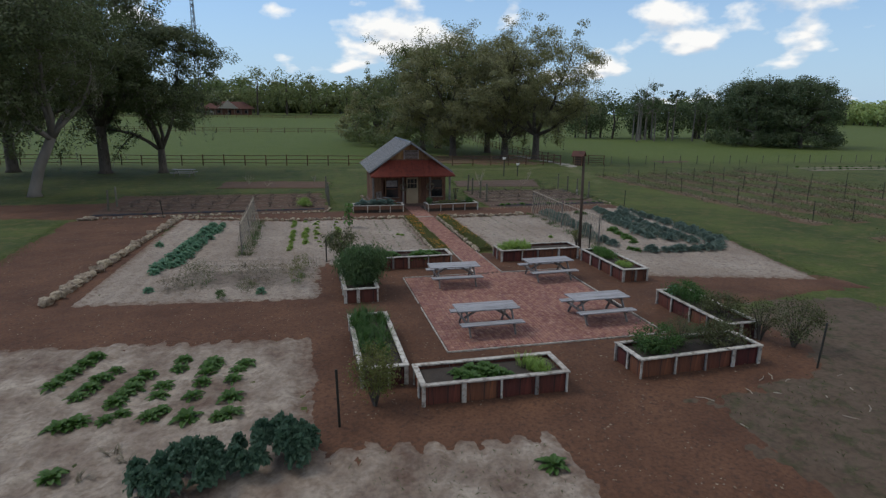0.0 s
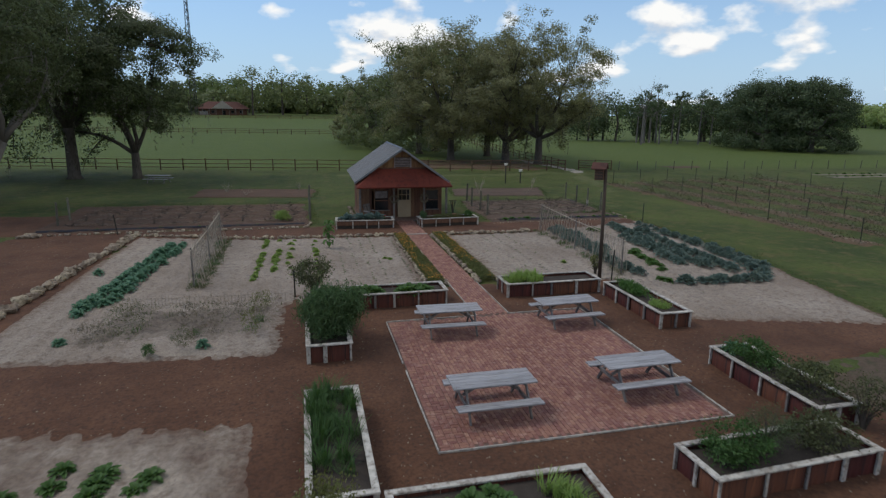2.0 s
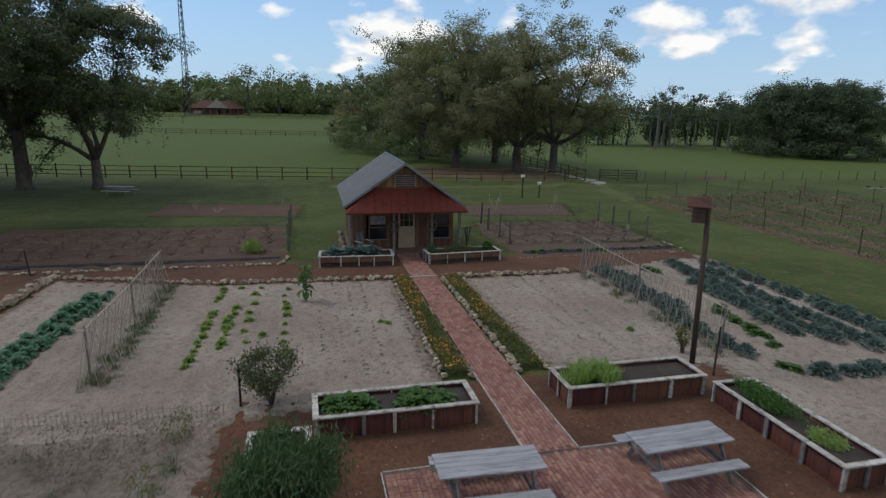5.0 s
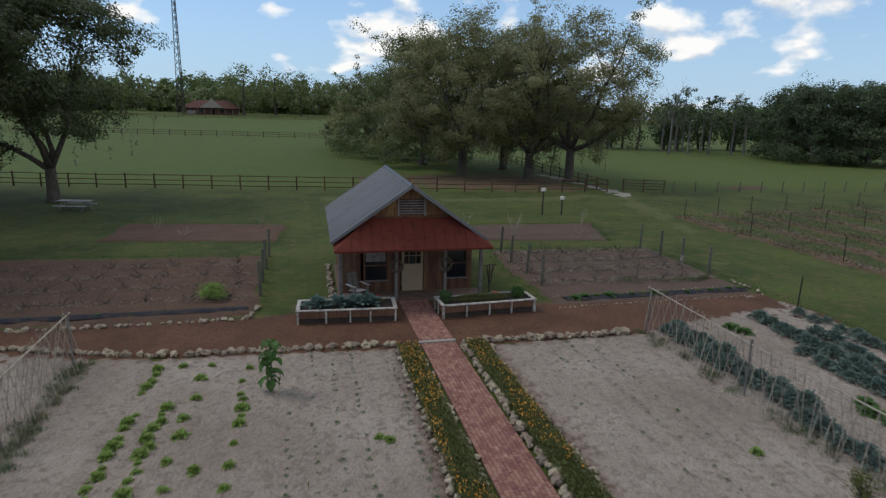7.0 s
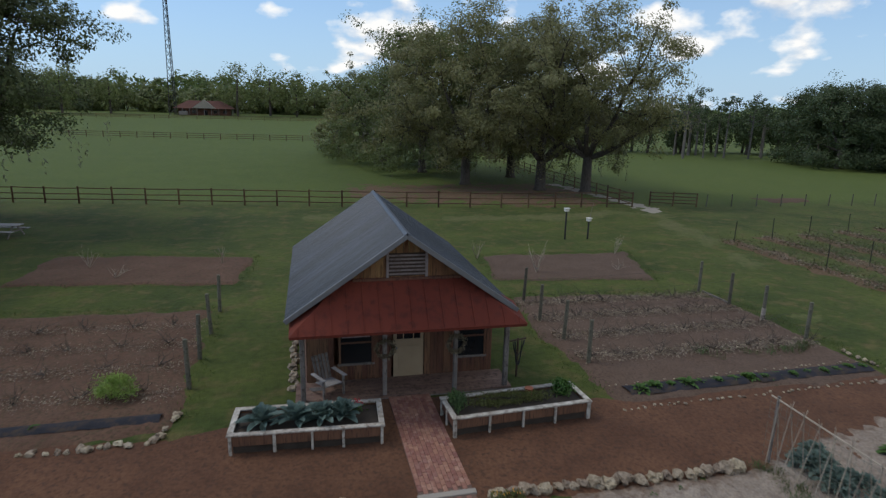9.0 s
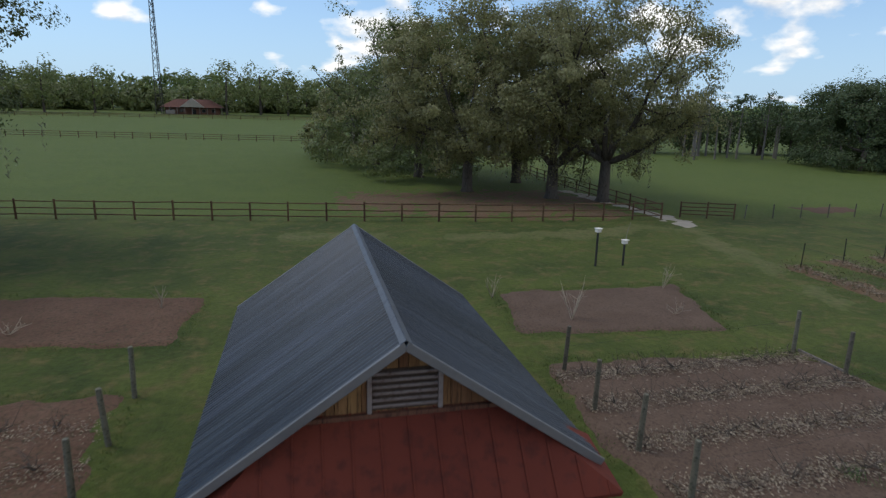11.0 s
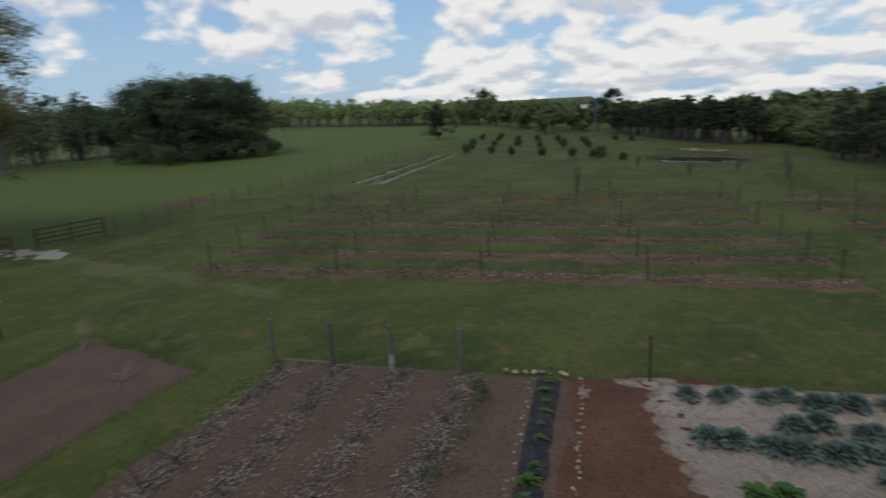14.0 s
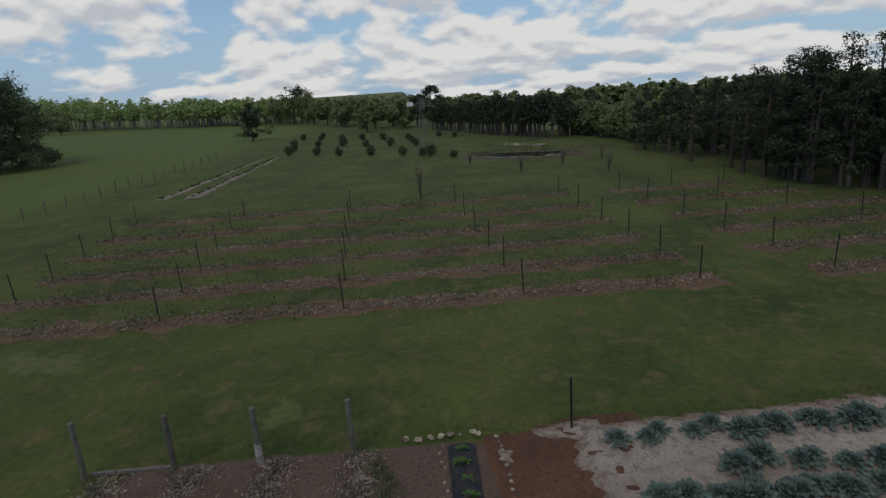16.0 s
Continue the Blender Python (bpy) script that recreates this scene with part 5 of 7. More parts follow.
loose_rocks([([(walk_x(14.9) - 1.52, 14.9), (walk_x(24.8) - 1.36, 24.8)], 0.19, 0.85, 0.05), ([(walk_x(14.9) - 0.70, 14.9), (walk_x(24.8) - 0.80, 24.8)], 0.16, 0.95, 0.05),
             ([(walk_x(14.9) + 1.55, 14.9), (walk_x(24.4) + 1.58, 24.4)], 0.17, 0.95, 0.05), ([(-16.2, 28.5), (-0.9, 28.45), (-0.6, 30.0)], 0.20, 1.2, 0.03),
             ([(11.0, 27.7), (20.6, 27.75)], 0.09, 2.2, 0.03), ([(11.2, 29.05), (20.5, 29.1)], 0.07, 3.4, 0.05), ([(20.75, 28.2), (20.7, 30.0)], 0.14, 1.2, 0.04), ([(2.28, 30.6), (2.26, 36.0)], 0.26, 0.9, 0.0)],
            "small pale limestone rocks edging beds and flower strips")

# ---------------------------------------------------------------- fences
rail_fence([(-62, 77), (-17.5, 67.9), (3.3, 64.2), (19.3, 61.7), (31.4, 61.0)], 1.36, (0.25, 0.58, 0.93), "dark three-rail timber pasture fence", 2.55)
rail_fence([(31.4, 61.0), (32.0, 71), (32.6, 86), (35, 116)], 1.30, (0.25, 0.58, 0.93), "dark timber rail fence along the track", 2.8, 0.07)
rail_fence([(33.6, 61.7), (37.4, 60.2)], 1.30, (0.22, 0.45, 0.68, 0.92), "dark five-bar timber fence panel beside the gateway", 1.9, 0.07)
rail_fence([(-130, 176), (-60, 162), (14, 148)], 1.35, (0.3, 0.62, 0.93), "far timber rail fence across the pasture", 3.6, 0.09, 0.05)
rail_fence([(-150, 262), (-20, 258), (24, 252)], 1.5, (0.35, 0.65, 0.93), "distant timber fence before the house", 5.0, 0.10, 0.07)
for i in range(22):
    u = i / 21
    x, y = 38.6 + (92.5 - 38.6) * u, 60.4 + (57.0 - 60.4) * u
    round_post("wooden_stake", x, y, 1.15, 0.05, M_post, "short grey wooden stake in the pasture", "stake", "line of stakes in the pasture", (random.uniform(-3, 3), random.uniform(-3, 3)))

# lamp-like box posts on the lawn
for x, y, h, nm in ((19.14, 48.8, 1.9, "a"), (20.7, 48.7, 1.25, "b")):
    p = thing("nest_box_post", "black post topped with a small white box on the lawn", "nest box", (x, y, 0), 12, "box posts on the lawn")
    part("post", Acc().box((0, 0, h / 2 - 0.1), (0.09, 0.09, h), None, 0.01), M_black, p)
    part("box", Acc().box((0, 0, h + 0.03), (0.26, 0.22, 0.18), None, 0.01), M_whitebox, p, "white box")
    part("lid", Acc().box((0, -0.02, h + 0.14), (0.34, 0.30, 0.03), None, 0.006), M_whitebox, p)
    if nm == "b":
        part("wire_arm", Acc().tube([(0.05, 0, h), (0.12, 0, h + 0.6), (0.3, 0, h + 1.1)], [0.018, 0.014, 0.008], 5), M_greyleg, p)

# bench tables under the oaks
pb = thing("lawn_bench", "grey wooden picnic bench on the lawn under the oaks", "bench", (-14.8, 54.2, 0), -12)
for i in range(4):
    part("top_plank", Acc().box((0, -0.27 + i * 0.18, 0.74), (2.3, 0.16, 0.045), None, 0.006), M_grey, pb)
for sgn in (-1, 1):
    part("seat_plank", Acc().box((0, sgn * 0.72, 0.44), (2.3, 0.24, 0.045), None, 0.006), M_grey, pb)
    for sx in (-0.8, 0.8):
        part("leg", Acc().beam((sx, sgn * 0.75, 0), (sx, sgn * 0.15, 0.72), 0.05, 0.09, 0.005), M_greyleg, pb)
for sx in (-0.8, 0.8):
    part("crossbar", Acc().box((sx + 0.05, 0, 0.39), (0.045, 1.6, 0.09), None, 0.005), M_greyleg, pb)

# ---------------------------------------------------------------- cane trellises
def cane_trellis(p, q, h, seed, net):
    rng = random.Random(seed)
    t = thing("cane_trellis", "bean trellis of crossed dry canes with a ridge pole", "trellis", (p[0], p[1], 0.05))
    L = math.hypot(q[0] - p[0], q[1] - p[1])
    dx, dy = (q[0] - p[0]) / L, (q[1] - p[1]) / L
    part("ridge_pole", Acc().tube([(0, 0, h), (dx * L / 2, dy * L / 2, h - 0.05), (dx * L, dy * L, h + 0.02)], 0.022, 6), M_bamboo, t)
    u = 0.1
    while u < L:
        for s in (-1, 1):
            ft = s * rng.uniform(0.22, 0.34)
            tilt = rng.uniform(-0.18, 0.18)
            a = (dx * (u + tilt) - dy * ft, dy * (u + tilt) + dx * ft, -0.03)
            b = (dx * u + dy * ft * 0.15, dy * u - dx * ft * 0.15, h + rng.uniform(0.03, 0.22))
            part("cane", Acc().tube([a, b], [0.011, 0.008], 5), M_bamboo, t)
        u += rng.uniform(0.26, 0.42)
    for k in (0.02, 0.5, 0.98):
        part("post", Acc().tube([(dx * L * k, dy * L * k, -0.1), (dx * L * k, dy * L * k, h + 0.1)], 0.03, 7), M_greyleg, t)
    if net:
        a = Acc()
        n = int(L / 0.16)
        for i in range(n + 1):
            v = L * i / n
            a.beam((dx * v, dy * v, 0.05), (dx * v, dy * v, h), 0.004, 0.004)
        for j in range(8):
            a.beam((0, 0, 0.1 + j * h / 8.2), (dx * L, dy * L, 0.1 + j * h / 8.2), 0.004, 0.004)
        part("netting", a, M_net, t, "fine faded netting")
    return t


cane_trellis((-5.4, 16.2), (-5.45, 25.4), 1.55, 4, True)
cane_trellis((12.65, 14.6), (13.0, 25.0), 1.55, 5, True)
g = Acc()
rg = random.Random(9)
for i in range(46):
    x = -7.2 + i * 0.12
    y = 14.25 - i * 0.12 * 0.06
    g.tube([(x, y, 0), (x + rg.uniform(-0.03, 0.03), y, 0.42 + rg.uniform(-0.06, 0.06))], 0.008, 5)
for z in (0.15, 0.36):
    g.tube([(-7.2, 14.25, z), (-4.5, 14.1, z - 0.02), (-1.75, 13.93, z)], 0.008, 5)
single("low_garden_fence", g, M_bamboo, "low sagging garden fence of thin sticks and wire", "fence")

# ---------------------------------------------------------------- vegetables
R = random.Random(77)
COLLARD = [rosette(100 + k, 44, 0.34, 0.13, (0.0, 1.4), 1.2, 0.16, 0.2, 0.08).mesh("collard_plant", L_collard) for k in range(4)]
BROC = [rosette(120 + k, 56, 0.25, 0.10, (0.15, 1.5), 0.7, 0.20, 0.45, 0.18).mesh("broccoli_plant", L_broccoli) for k in range(4)]
LETT = [rosette(140 + k, 34, 0.19, 0.10, (0.1, 1.45), 0.9, 0.02, 0.3).mesh("lettuce", L_lettuce) for k in range(3)]
GREENS = [rosette(160 + k, 30, 0.40, 0.16, (0.2, 1.25), 1.0, 0.03, 0.05, 0.12).mesh("leafy_green", L_green) for k in range(4)]
AGAVE = [rosette(180 + k, 40, 0.50, 0.15, (0.25, 1.5), 0.6, 0.12, 0.0, 0.05, 0.35).mesh("blue_rosette_plant", L_agave) for k in range(3)]
KALE = [rosette(200 + k, 64, 0.21, 0.10, (0.0, 1.5), 1.5, 0.25, 0.5).mesh("kale_plant", L_kale) for k in range(4)]
GRASSY = [tuft(220 + k, 60, 0.36, 0.13, 0.011).mesh("onion_clump", L_herb) for k in range(3)]
BRIGHTG = [tuft(230 + k, 70, 0.40, 0.16, 0.017, 0.5).mesh("chive_clump", L_lettuce) for k in range(3)]
SEED = [rosette(240 + k, 6, 0.08, 0.05, (0.3, 1.2), 0.8).mesh("seedling", L_herb) for k in range(3)]
WEED = [tuft(250 + k, 32, 0.19, 0.20, 0.011, 1.0).mesh("weed_tuft", (L_weed, L_herb, L_weed)[k]) for k in range(3)]

for p, q in (((-8.75, 13.6), (-7.75, 24.4)), ((-8.1, 14.6), (-7.2, 24.6))):
    scatter("collard_plant", COLLARD, along(R, p, q, 0.42, 0.1), "blue-green collard plant in the sandy plot", "vegetable", "collard rows", R, 0.6, 1.05)
scatter("collard_plant", COLLARD, [(-8.3, 10.9), (-4.1, 9.9), (-9.7, 19.2)], "small blue-green collard plant in bare sand", "vegetable", "collard rows", R, 0.6, 0.8)
lett = along(R, (-3.15, 17.0), (-3.02, 21.8), 0.36, 0.07) + along(R, (-3.05, 22.9), (-3.05, 24.4), 0.36, 0.07) + along(R, (-2.42, 18.2), (-2.35, 22.0), 0.34, 0.07) \
    + along(R, (-1.72, 17.4), (-1.7, 24.5), 0.95, 0.12) + along(R, (-0.46, 17.6), (-0.54, 24.0), 0.85, 0.1) + [(-2.36, 24.5), (-0.5, 21.6), (-0.45, 21.25), (-1.2, 19.1), (-0.48, 22.1)]
scatter("lettuce", LETT, lett, "bright green lettuce head in the sandy plot", "lettuce", "lettuce rows", R, 0.6, 1.2)
scatter("lettuce", LETT, [(2.73, 19.6), (2.95, 19.45), (11.05, 17.3)], "bright green volunteer lettuce in bare sand", "lettuce", "lettuce rows", R, 0.7, 1.0)
sw = [((-8.7, 2.9), (-8.2, 4.6)), ((-7.85, 2.1), (-7.45, 3.5)), ((-6.85, 1.6), (-6.6, 3.1)), ((-5.8, 3.3), (-5.72, 3.9)), ((-5.95, 1.75), (-5.9, 2.3)), ((-5.2, 1.65), (-5.1, 2.25)), ((-5.0, 2.9), (-4.95, 3.6)), ((-4.3, 2.4), (-4.05, 3.35))]
for p, q in sw:
    scatter("leafy_green", GREENS, along(R, p, q, 0.42, 0.07), "low leafy green vegetable in the sandy plot", "vegetable", "rows of leafy greens", R, 0.6, 0.85)
scatter("leafy_green", GREENS, [(-7.75, 0.65), (-7.45, 0.8), (-6.85, 0.75), (-6.6, 1.0), (-5.95, 0.75), (-5.75, 1.0), (-5.1, 0.5), (-4.25, 1.35), (-4.2, 0.5), (-4.4, 0.42), (-7.2, -1.3), (2.3, -3.0)],
        "low leafy green vegetable in the sandy plot", "vegetable", "rows of leafy greens", R, 0.6, 0.85)
kl = []
for cx, cy in ((-4.65, -2.0), (-3.15, -1.55)):
    for k in range(26):
        a, r = R.uniform(0, 6.28), 0.85 * math.sqrt(R.random())
        kl.append((cx + r * math.cos(a) * 1.1, cy + r * math.sin(a) * 0.8, 0.05 + 0.42 * (1 - (r / 0.9) ** 2), 1.15))
scatter("kale_plant", KALE, kl, "dark curly kale plant in a dense bed", "kale", "kale bed", R, 0.85, 1.2)
scatter("weed_tuft", [tuft(260, 18, 0.25, 0.12, 0.03, 1.0).mesh("dry_plant", L_dry)], [(-6.3, -0.6), (-5.9, -1.0), (-6.6, -1.5)], "withered brown plant in the sand", "plant", "withered plants", R)

br_rows = [((13.3, 14.8), (13.7, 24.8), 0.36), ((13.9, 18.8), (14.3, 24.8), 0.42), ((17.1, 15.2), (18.0, 25.0), 0.34), ((18.0, 14.4), (18.8, 23.4), 0.34), ((16.3, 15.6), (17.0, 22.0), 0.38),
           ((19.9, 14.6), (20.0, 25.0), 0.42), ((14.4, 12.95), (18.5, 12.75), 0.3), ((19.0, 13.4), (19.8, 18.0), 0.4)]
for p, q, st in br_rows:
    spots = [s for s in along(R, p, q, st, 0.2) if R.random() > 0.08]
    scatter("broccoli_plant", BROC, spots, "blue-green broccoli plant in the sandy plot", "vegetable", "broccoli rows", R, 0.8, 1.25)
scatter("leafy_green", GREENS, along(R, (15.0, 15.2), (15.6, 18.6), 0.5, 0.2) + [(16.2, 24.4), (16.3, 23.9), (13.9, 13.6), (14.1, 13.4)], "bright green squash plant between the broccoli rows", "vegetable", "squash plants", R, 0.6, 1.0)
seeds = []
for k in range(6):
    x0 = 0.65 + k * 0.58
    if k == 4:
        continue
    seeds += [s for s in along(R, (x0, 15.5), (x0 + 0.1, 24.9), 0.34, 0.05) if R.random() > 0.25]
for k in range(4):
    x0 = 8.2 + k * 0.75
    seeds += [s for s in along(R, (x0, 16.2), (x0 - 0.1, 24.3), 0.4, 0.05) if R.random() > 0.35]
scatter("seedling", SEED, seeds, "tiny seedling in a sandy drill", "seedling", "seedling drills", R, 0.55, 1.0)
scatter("weed_tuft", WEED, [(-5.25 + R.uniform(-.3, .35), R.uniform(16, 25.3)) for _ in range(120)] + [(12.7 + R.uniform(-.3, .3), R.uniform(14.6, 24.9)) for _ in range(55)],
        "olive weed tuft under the trellis", "weeds", "weeds under the trellises", R, 0.7, 1.3)
scatter("weed_tuft", WEED, [(-6.4 + R.uniform(-1.2, 1.2), 12.0 + R.uniform(-1.8, 1.6)) for _ in range(5)] + [(-2.6 + R.uniform(-.3, .3), 11.8 + R.uniform(-.7, .7)) for _ in range(5)] + [(-4.4, 11.0), (-4.5, 11.3)],
        "thin weed tuft in the sand", "weeds", "weeds in the plot", R, 0.8, 1.8)

# thin dry weeds over the corner of the plot
rg = rng_of(67)
wx_, wy_ = rg.uniform(-7.6, -1.9, 5200), rg.uniform(10.3, 14.2, 5200)
ok = fbm(wx_ * 0.7 + 3, wy_ * 0.7, 3) + rg.normal(size=5200) * 0.10 > 0.06
wz_ = 0.07 + rg.random(ok.sum()) ** 1.6 * 0.42
single("dry_weeds", Acc().leaves(np.stack([wx_[ok], wy_[ok], wz_], 1), 0.13, rg, -1.4, 0.09), L_dry, "thin dry weeds standing in bare sand", "weeds", kind="stuff")
wx_, wy_ = rg.uniform(-7.6, -1.9, 3000), rg.uniform(10.6, 14.0, 3000)
ok = fbm(wx_ * 0.8 + 13, wy_ * 0.8, 3) + rg.normal(size=3000) * 0.10 > 0.14
single("olive_weeds", Acc().leaves(np.stack([wx_[ok], wy_[ok], 0.07 + rg.random(ok.sum()) * 0.3], 1), 0.11, rg, -1.0, 0.14), L_weed, "sparse olive weeds in bare sand", "weeds", kind="stuff")

for x, y, rx, h, m, lab, cnt, sd in ((-2.77, 10.6, 0.42, 1.15, L_yellow, "tall wispy yellow-green weed in bare sand", 420, 51), (-4.6, 9.9, 0.40, 0.7, L_weed, "feathery green weed in bare sand", 420, 52),
                                     (-6.75, 12.2, 0.85, 0.95, L_weed, "wide wispy olive weed in bare sand", 620, 53), (-5.5, 9.5, 0.22, 0.4, L_herb, "small dark weed clump in bare sand", 500, 54),
                                     (-7.6, 11.2, 0.6, 0.6, L_dry, "thin dry weed in bare sand", 500, 55), (-2.6, 12.9, 0.5, 0.8, L_yellow, "tall wispy yellow-green weed in bare sand", 600, 56),
                                     (-4.9, 12.4, 0.55, 0.6, L_dry, "thin dry weed in bare sand", 500, 57)):
    bush("wispy_weed", (x, y, 0.05), rx, rx, h, m, lab, "weeds", 0.12, cnt, sd, False, aspect=0.10, droop=-1.2)

# a tall lone plant and young shrubs
tp = thing("tall_leafy_plant", "tall single-stemmed plant with broad drooping leaves", "plant", (0.19, 22.45, 0.04))
part("stem", Acc().tube([(0, 0, 0), (0.03, 0, 0.7), (0, 0.02, 1.5)], [0.025, 0.02, 0.01], 6), L_herb, tp)
lv = Acc()
for k in range(26):
    leaf_strip(lv, (R.uniform(-.03, .03), 0, 0.25 + k * 0.048), k * 2.4 + R.uniform(-.6, .6), R.uniform(0.26, 0.46), R.uniform(0.17, 0.27), R.uniform(0.0, 0.8), 2.3, R)
part("leaves", lv, L_green, tp)
bush("citrus_shrub", (-0.72, 14.35, 0.03), 0.85, 0.85, 1.6, L_weed, "rounded young citrus shrub in bare soil", "shrub", 0.075, 3800, 31, trunk=0.35)
bush("rosemary_bush", (-0.28, 9.45, 0.40), 1.05, 1.4, 1.6, L_rosemary, "dense dark rosemary bush in a raised bed", "shrub", 0.15, 20000, 32, aspect=0.16, droop=-1.5)
bush("yellow_green_shrub", (-0.85, 0.25, 0.03), 0.68, 0.68, 1.6, L_yellow, "loose yellow-green shrub beside a raised bed", "shrub", 0.06, 3600, 33, trunk=0.25)
bush("airy_shrub", (11.9, 1.1, 0.03), 0.85, 0.85, 1.6, L_weed, "thin airy shrub with pale flowers beside a bed", "shrub", 0.06, 3000, 34, trunk=0.3)
bush("airy_shrub", (11.3, 1.8, 0.03), 0.55, 0.55, 1.35, L_weed, "thin airy shrub with pale flowers beside a bed", "shrub", 0.05, 1500, 35, trunk=0.3)

# planting in the beds
Z0 = 0.46
scatter("leafy_green", GREENS, [(0.9 + R.uniform(-.2, .6), 12.95 + R.uniform(-.3, .3), Z0) for _ in range(10)] + [(2.6 + R.uniform(-.4, .9), 12.95 + R.uniform(-.3, .3), Z0) for _ in range(12)], "leafy green in a raised bed", "vegetable", "greens in the raised beds", R, 0.75, 1.05)
scatter("chive_clump", BRIGHTG, [(7.3 + R.uniform(-.6, .7), 13.25 + R.uniform(-.4, .4), Z0) for _ in range(26)], "bright green grassy herb clump in a raised bed", "herb", "grassy herbs", R, 0.9, 1.3)
scatter("onion_clump", GRASSY, [(-0.53 + R.uniform(-.45, .45), R.uniform(3.4, 5.2), Z0) for _ in range(26)] + [(-0.53 + R.uniform(-.4, .4), R.uniform(1.8, 3.2), Z0) for _ in range(10)], "blue-green onion tops in a raised bed", "onion", "onion bed", R, 1.0, 1.6)
scatter("leafy_green", GREENS, [(R.uniform(0.5, 3.0), 0.35 + R.uniform(-.2, .5), Z0) for _ in range(12)], "young leafy green in a raised bed", "vegetable", "greens in the raised beds", R, 0.4, 0.75)
scatter("chive_clump", BRIGHTG, [(3.3 + R.uniform(-.25, .25), 0.4 + R.uniform(-.25, .3), Z0) for _ in range(8)], "bright green grassy herb clump in a raised bed", "herb", "grassy herbs", R, 0.7, 1.1)
bush("herb_mound", (11.0, 11.2, 0.45), 0.42, 1.15, 0.42, L_green, "bright green low herb mound in a raised bed", "herb", 0.06, 3600, 41, False)
bush("herb_mound", (11.0, 9.4, 0.45), 0.36, 0.45, 0.22, L_lettuce, "bright green low herb mound in a raised bed", "herb", 0.045, 1800, 42, False)
bush("herb_mound", (10.75, 4.7, 0.42), 0.62, 1.0, 0.72, L_herb, "dense green parsley mound in a raised bed", "herb", 0.06, 4200, 43, False)
bush("herb_mound", (10.85, 2.9, 0.42), 0.66, 0.95, 0.85, L_weed, "brownish green herb mound in a raised bed", "herb", 0.06, 3200, 44, True)
scatter("collard_plant", COLLARD, [(11.0, 5.35, Z0), (10.7, 5.4, Z0)], "blue-green leafy plant in a raised bed", "vegetable", "greens in the raised beds", R, 0.7, 0.9)
bush("herb_mound", (6.95, 0.85, 0.42), 0.72, 0.6, 0.85, L_herb, "dense green parsley mound in a raised bed", "herb", 0.06, 4200, 45, False)
bush("herb_mound", (7.9, 1.0, 0.42), 0.68, 0.5, 1.08, L_dark, "dark feathery fennel mound in a raised bed", "herb", 0.05, 4200, 46, True, aspect=0.2)
bush("herb_mound", (9.1, 0.9, 0.42), 0.85, 0.56, 0.72, L_weed, "brownish green herb mound in a raised bed", "herb", 0.06, 3200, 47, True)
for k, x in enumerate((1.55, 2.35, 2.95, 3.45)):
    scatter("blue_rosette_plant", AGAVE, [(x, 28.1 - k * 0.03, 0.44)], "blue-green rosette plant in the whitewashed planter", "plant", "rosettes in the planter", R, 1.05, 1.25)
rg = rng_of(61)
rf = thing("red_flower", "small red flower in a planter", "flower", (3.85, 28.3, 0.43))
part("leaves", Acc().leaves(rg.normal(size=(60, 3)) * [0.08, 0.08, 0.07] + [0, 0, 0.1], 0.07, rg), L_herb, rf)
part("petals", Acc().leaves(rg.normal(size=(40, 3)) * [0.06, 0.06, 0.04] + [0, 0, 0.24], 0.06, rg), M_red, rf)
bush("herb_mound", (7.85, 28.0, 0.42), 1.25, 0.32, 0.28, L_marigold, "olive and bronze low flowers in the planter", "plant", 0.05, 3400, 62, False)
bush("herb_mound", (6.3, 27.9, 0.42), 0.28, 0.34, 0.55, L_rosemary, "dark leafy plant in the planter", "plant", 0.07, 1100, 63, False)
bush("herb_mound", (9.3, 28.15, 0.42), 0.3, 0.3, 0.45, L_green, "bright leafy plant in the planter", "plant", 0.08, 900, 64, False)
single("flower_pot", Acc().tube([(0, 0, 0), (0, 0, 0.2), (0, 0, 0.22)], [0.08, 0.11, 0.12], 12), M_terracotta, "small terracotta pot in the planter", "pot", (8.4, 28.25, 0.44))
bush("grass_clump", (-2.4, 31.0, 0.03), 0.62, 0.5, 0.7, L_lettuce, "bright green grassy clump at the tilled bed", "plant", 0.16, 1400, 65, False, aspect=0.15)


def flower_strip(off, seed):
    rng = rng_of(seed)
    n = 15000
    y = rng.uniform(15.0, 24.8, n)
    x = walk_x(y) + off + rng.uniform(-0.34, 0.34, n)
    hgt = 0.22 + 0.10 * fbm(x * 2, y * 2, 2)
    z = 0.04 + hgt * rng.random(n) ** 0.6
    o = thing("flower_strip", "dense strip of marigolds between small rocks", "flowers", kind="stuff")
    tagged(part("foliage", Acc().leaves(np.stack([x, y, z], 1), 0.07, rng, 0, 0.4), L_marigold, o), kind="stuff")
    k = rng.random(n) < (0.085 if off < 0 else 0.065)
    dens = fbm(x[k] * 0.8 + 5, y[k] * 0.5, 2) > -0.1
    p = np.stack([x[k][dens], y[k][dens], 0.07 + hgt[k][dens]], 1)
    tagged(part("blossoms", Acc().leaves(p, 0.034, rng, 0, 0.9, 0.6), M_orange, o), kind="stuff")


flower_strip(-1.10, 71)
flower_strip(1.14, 72)

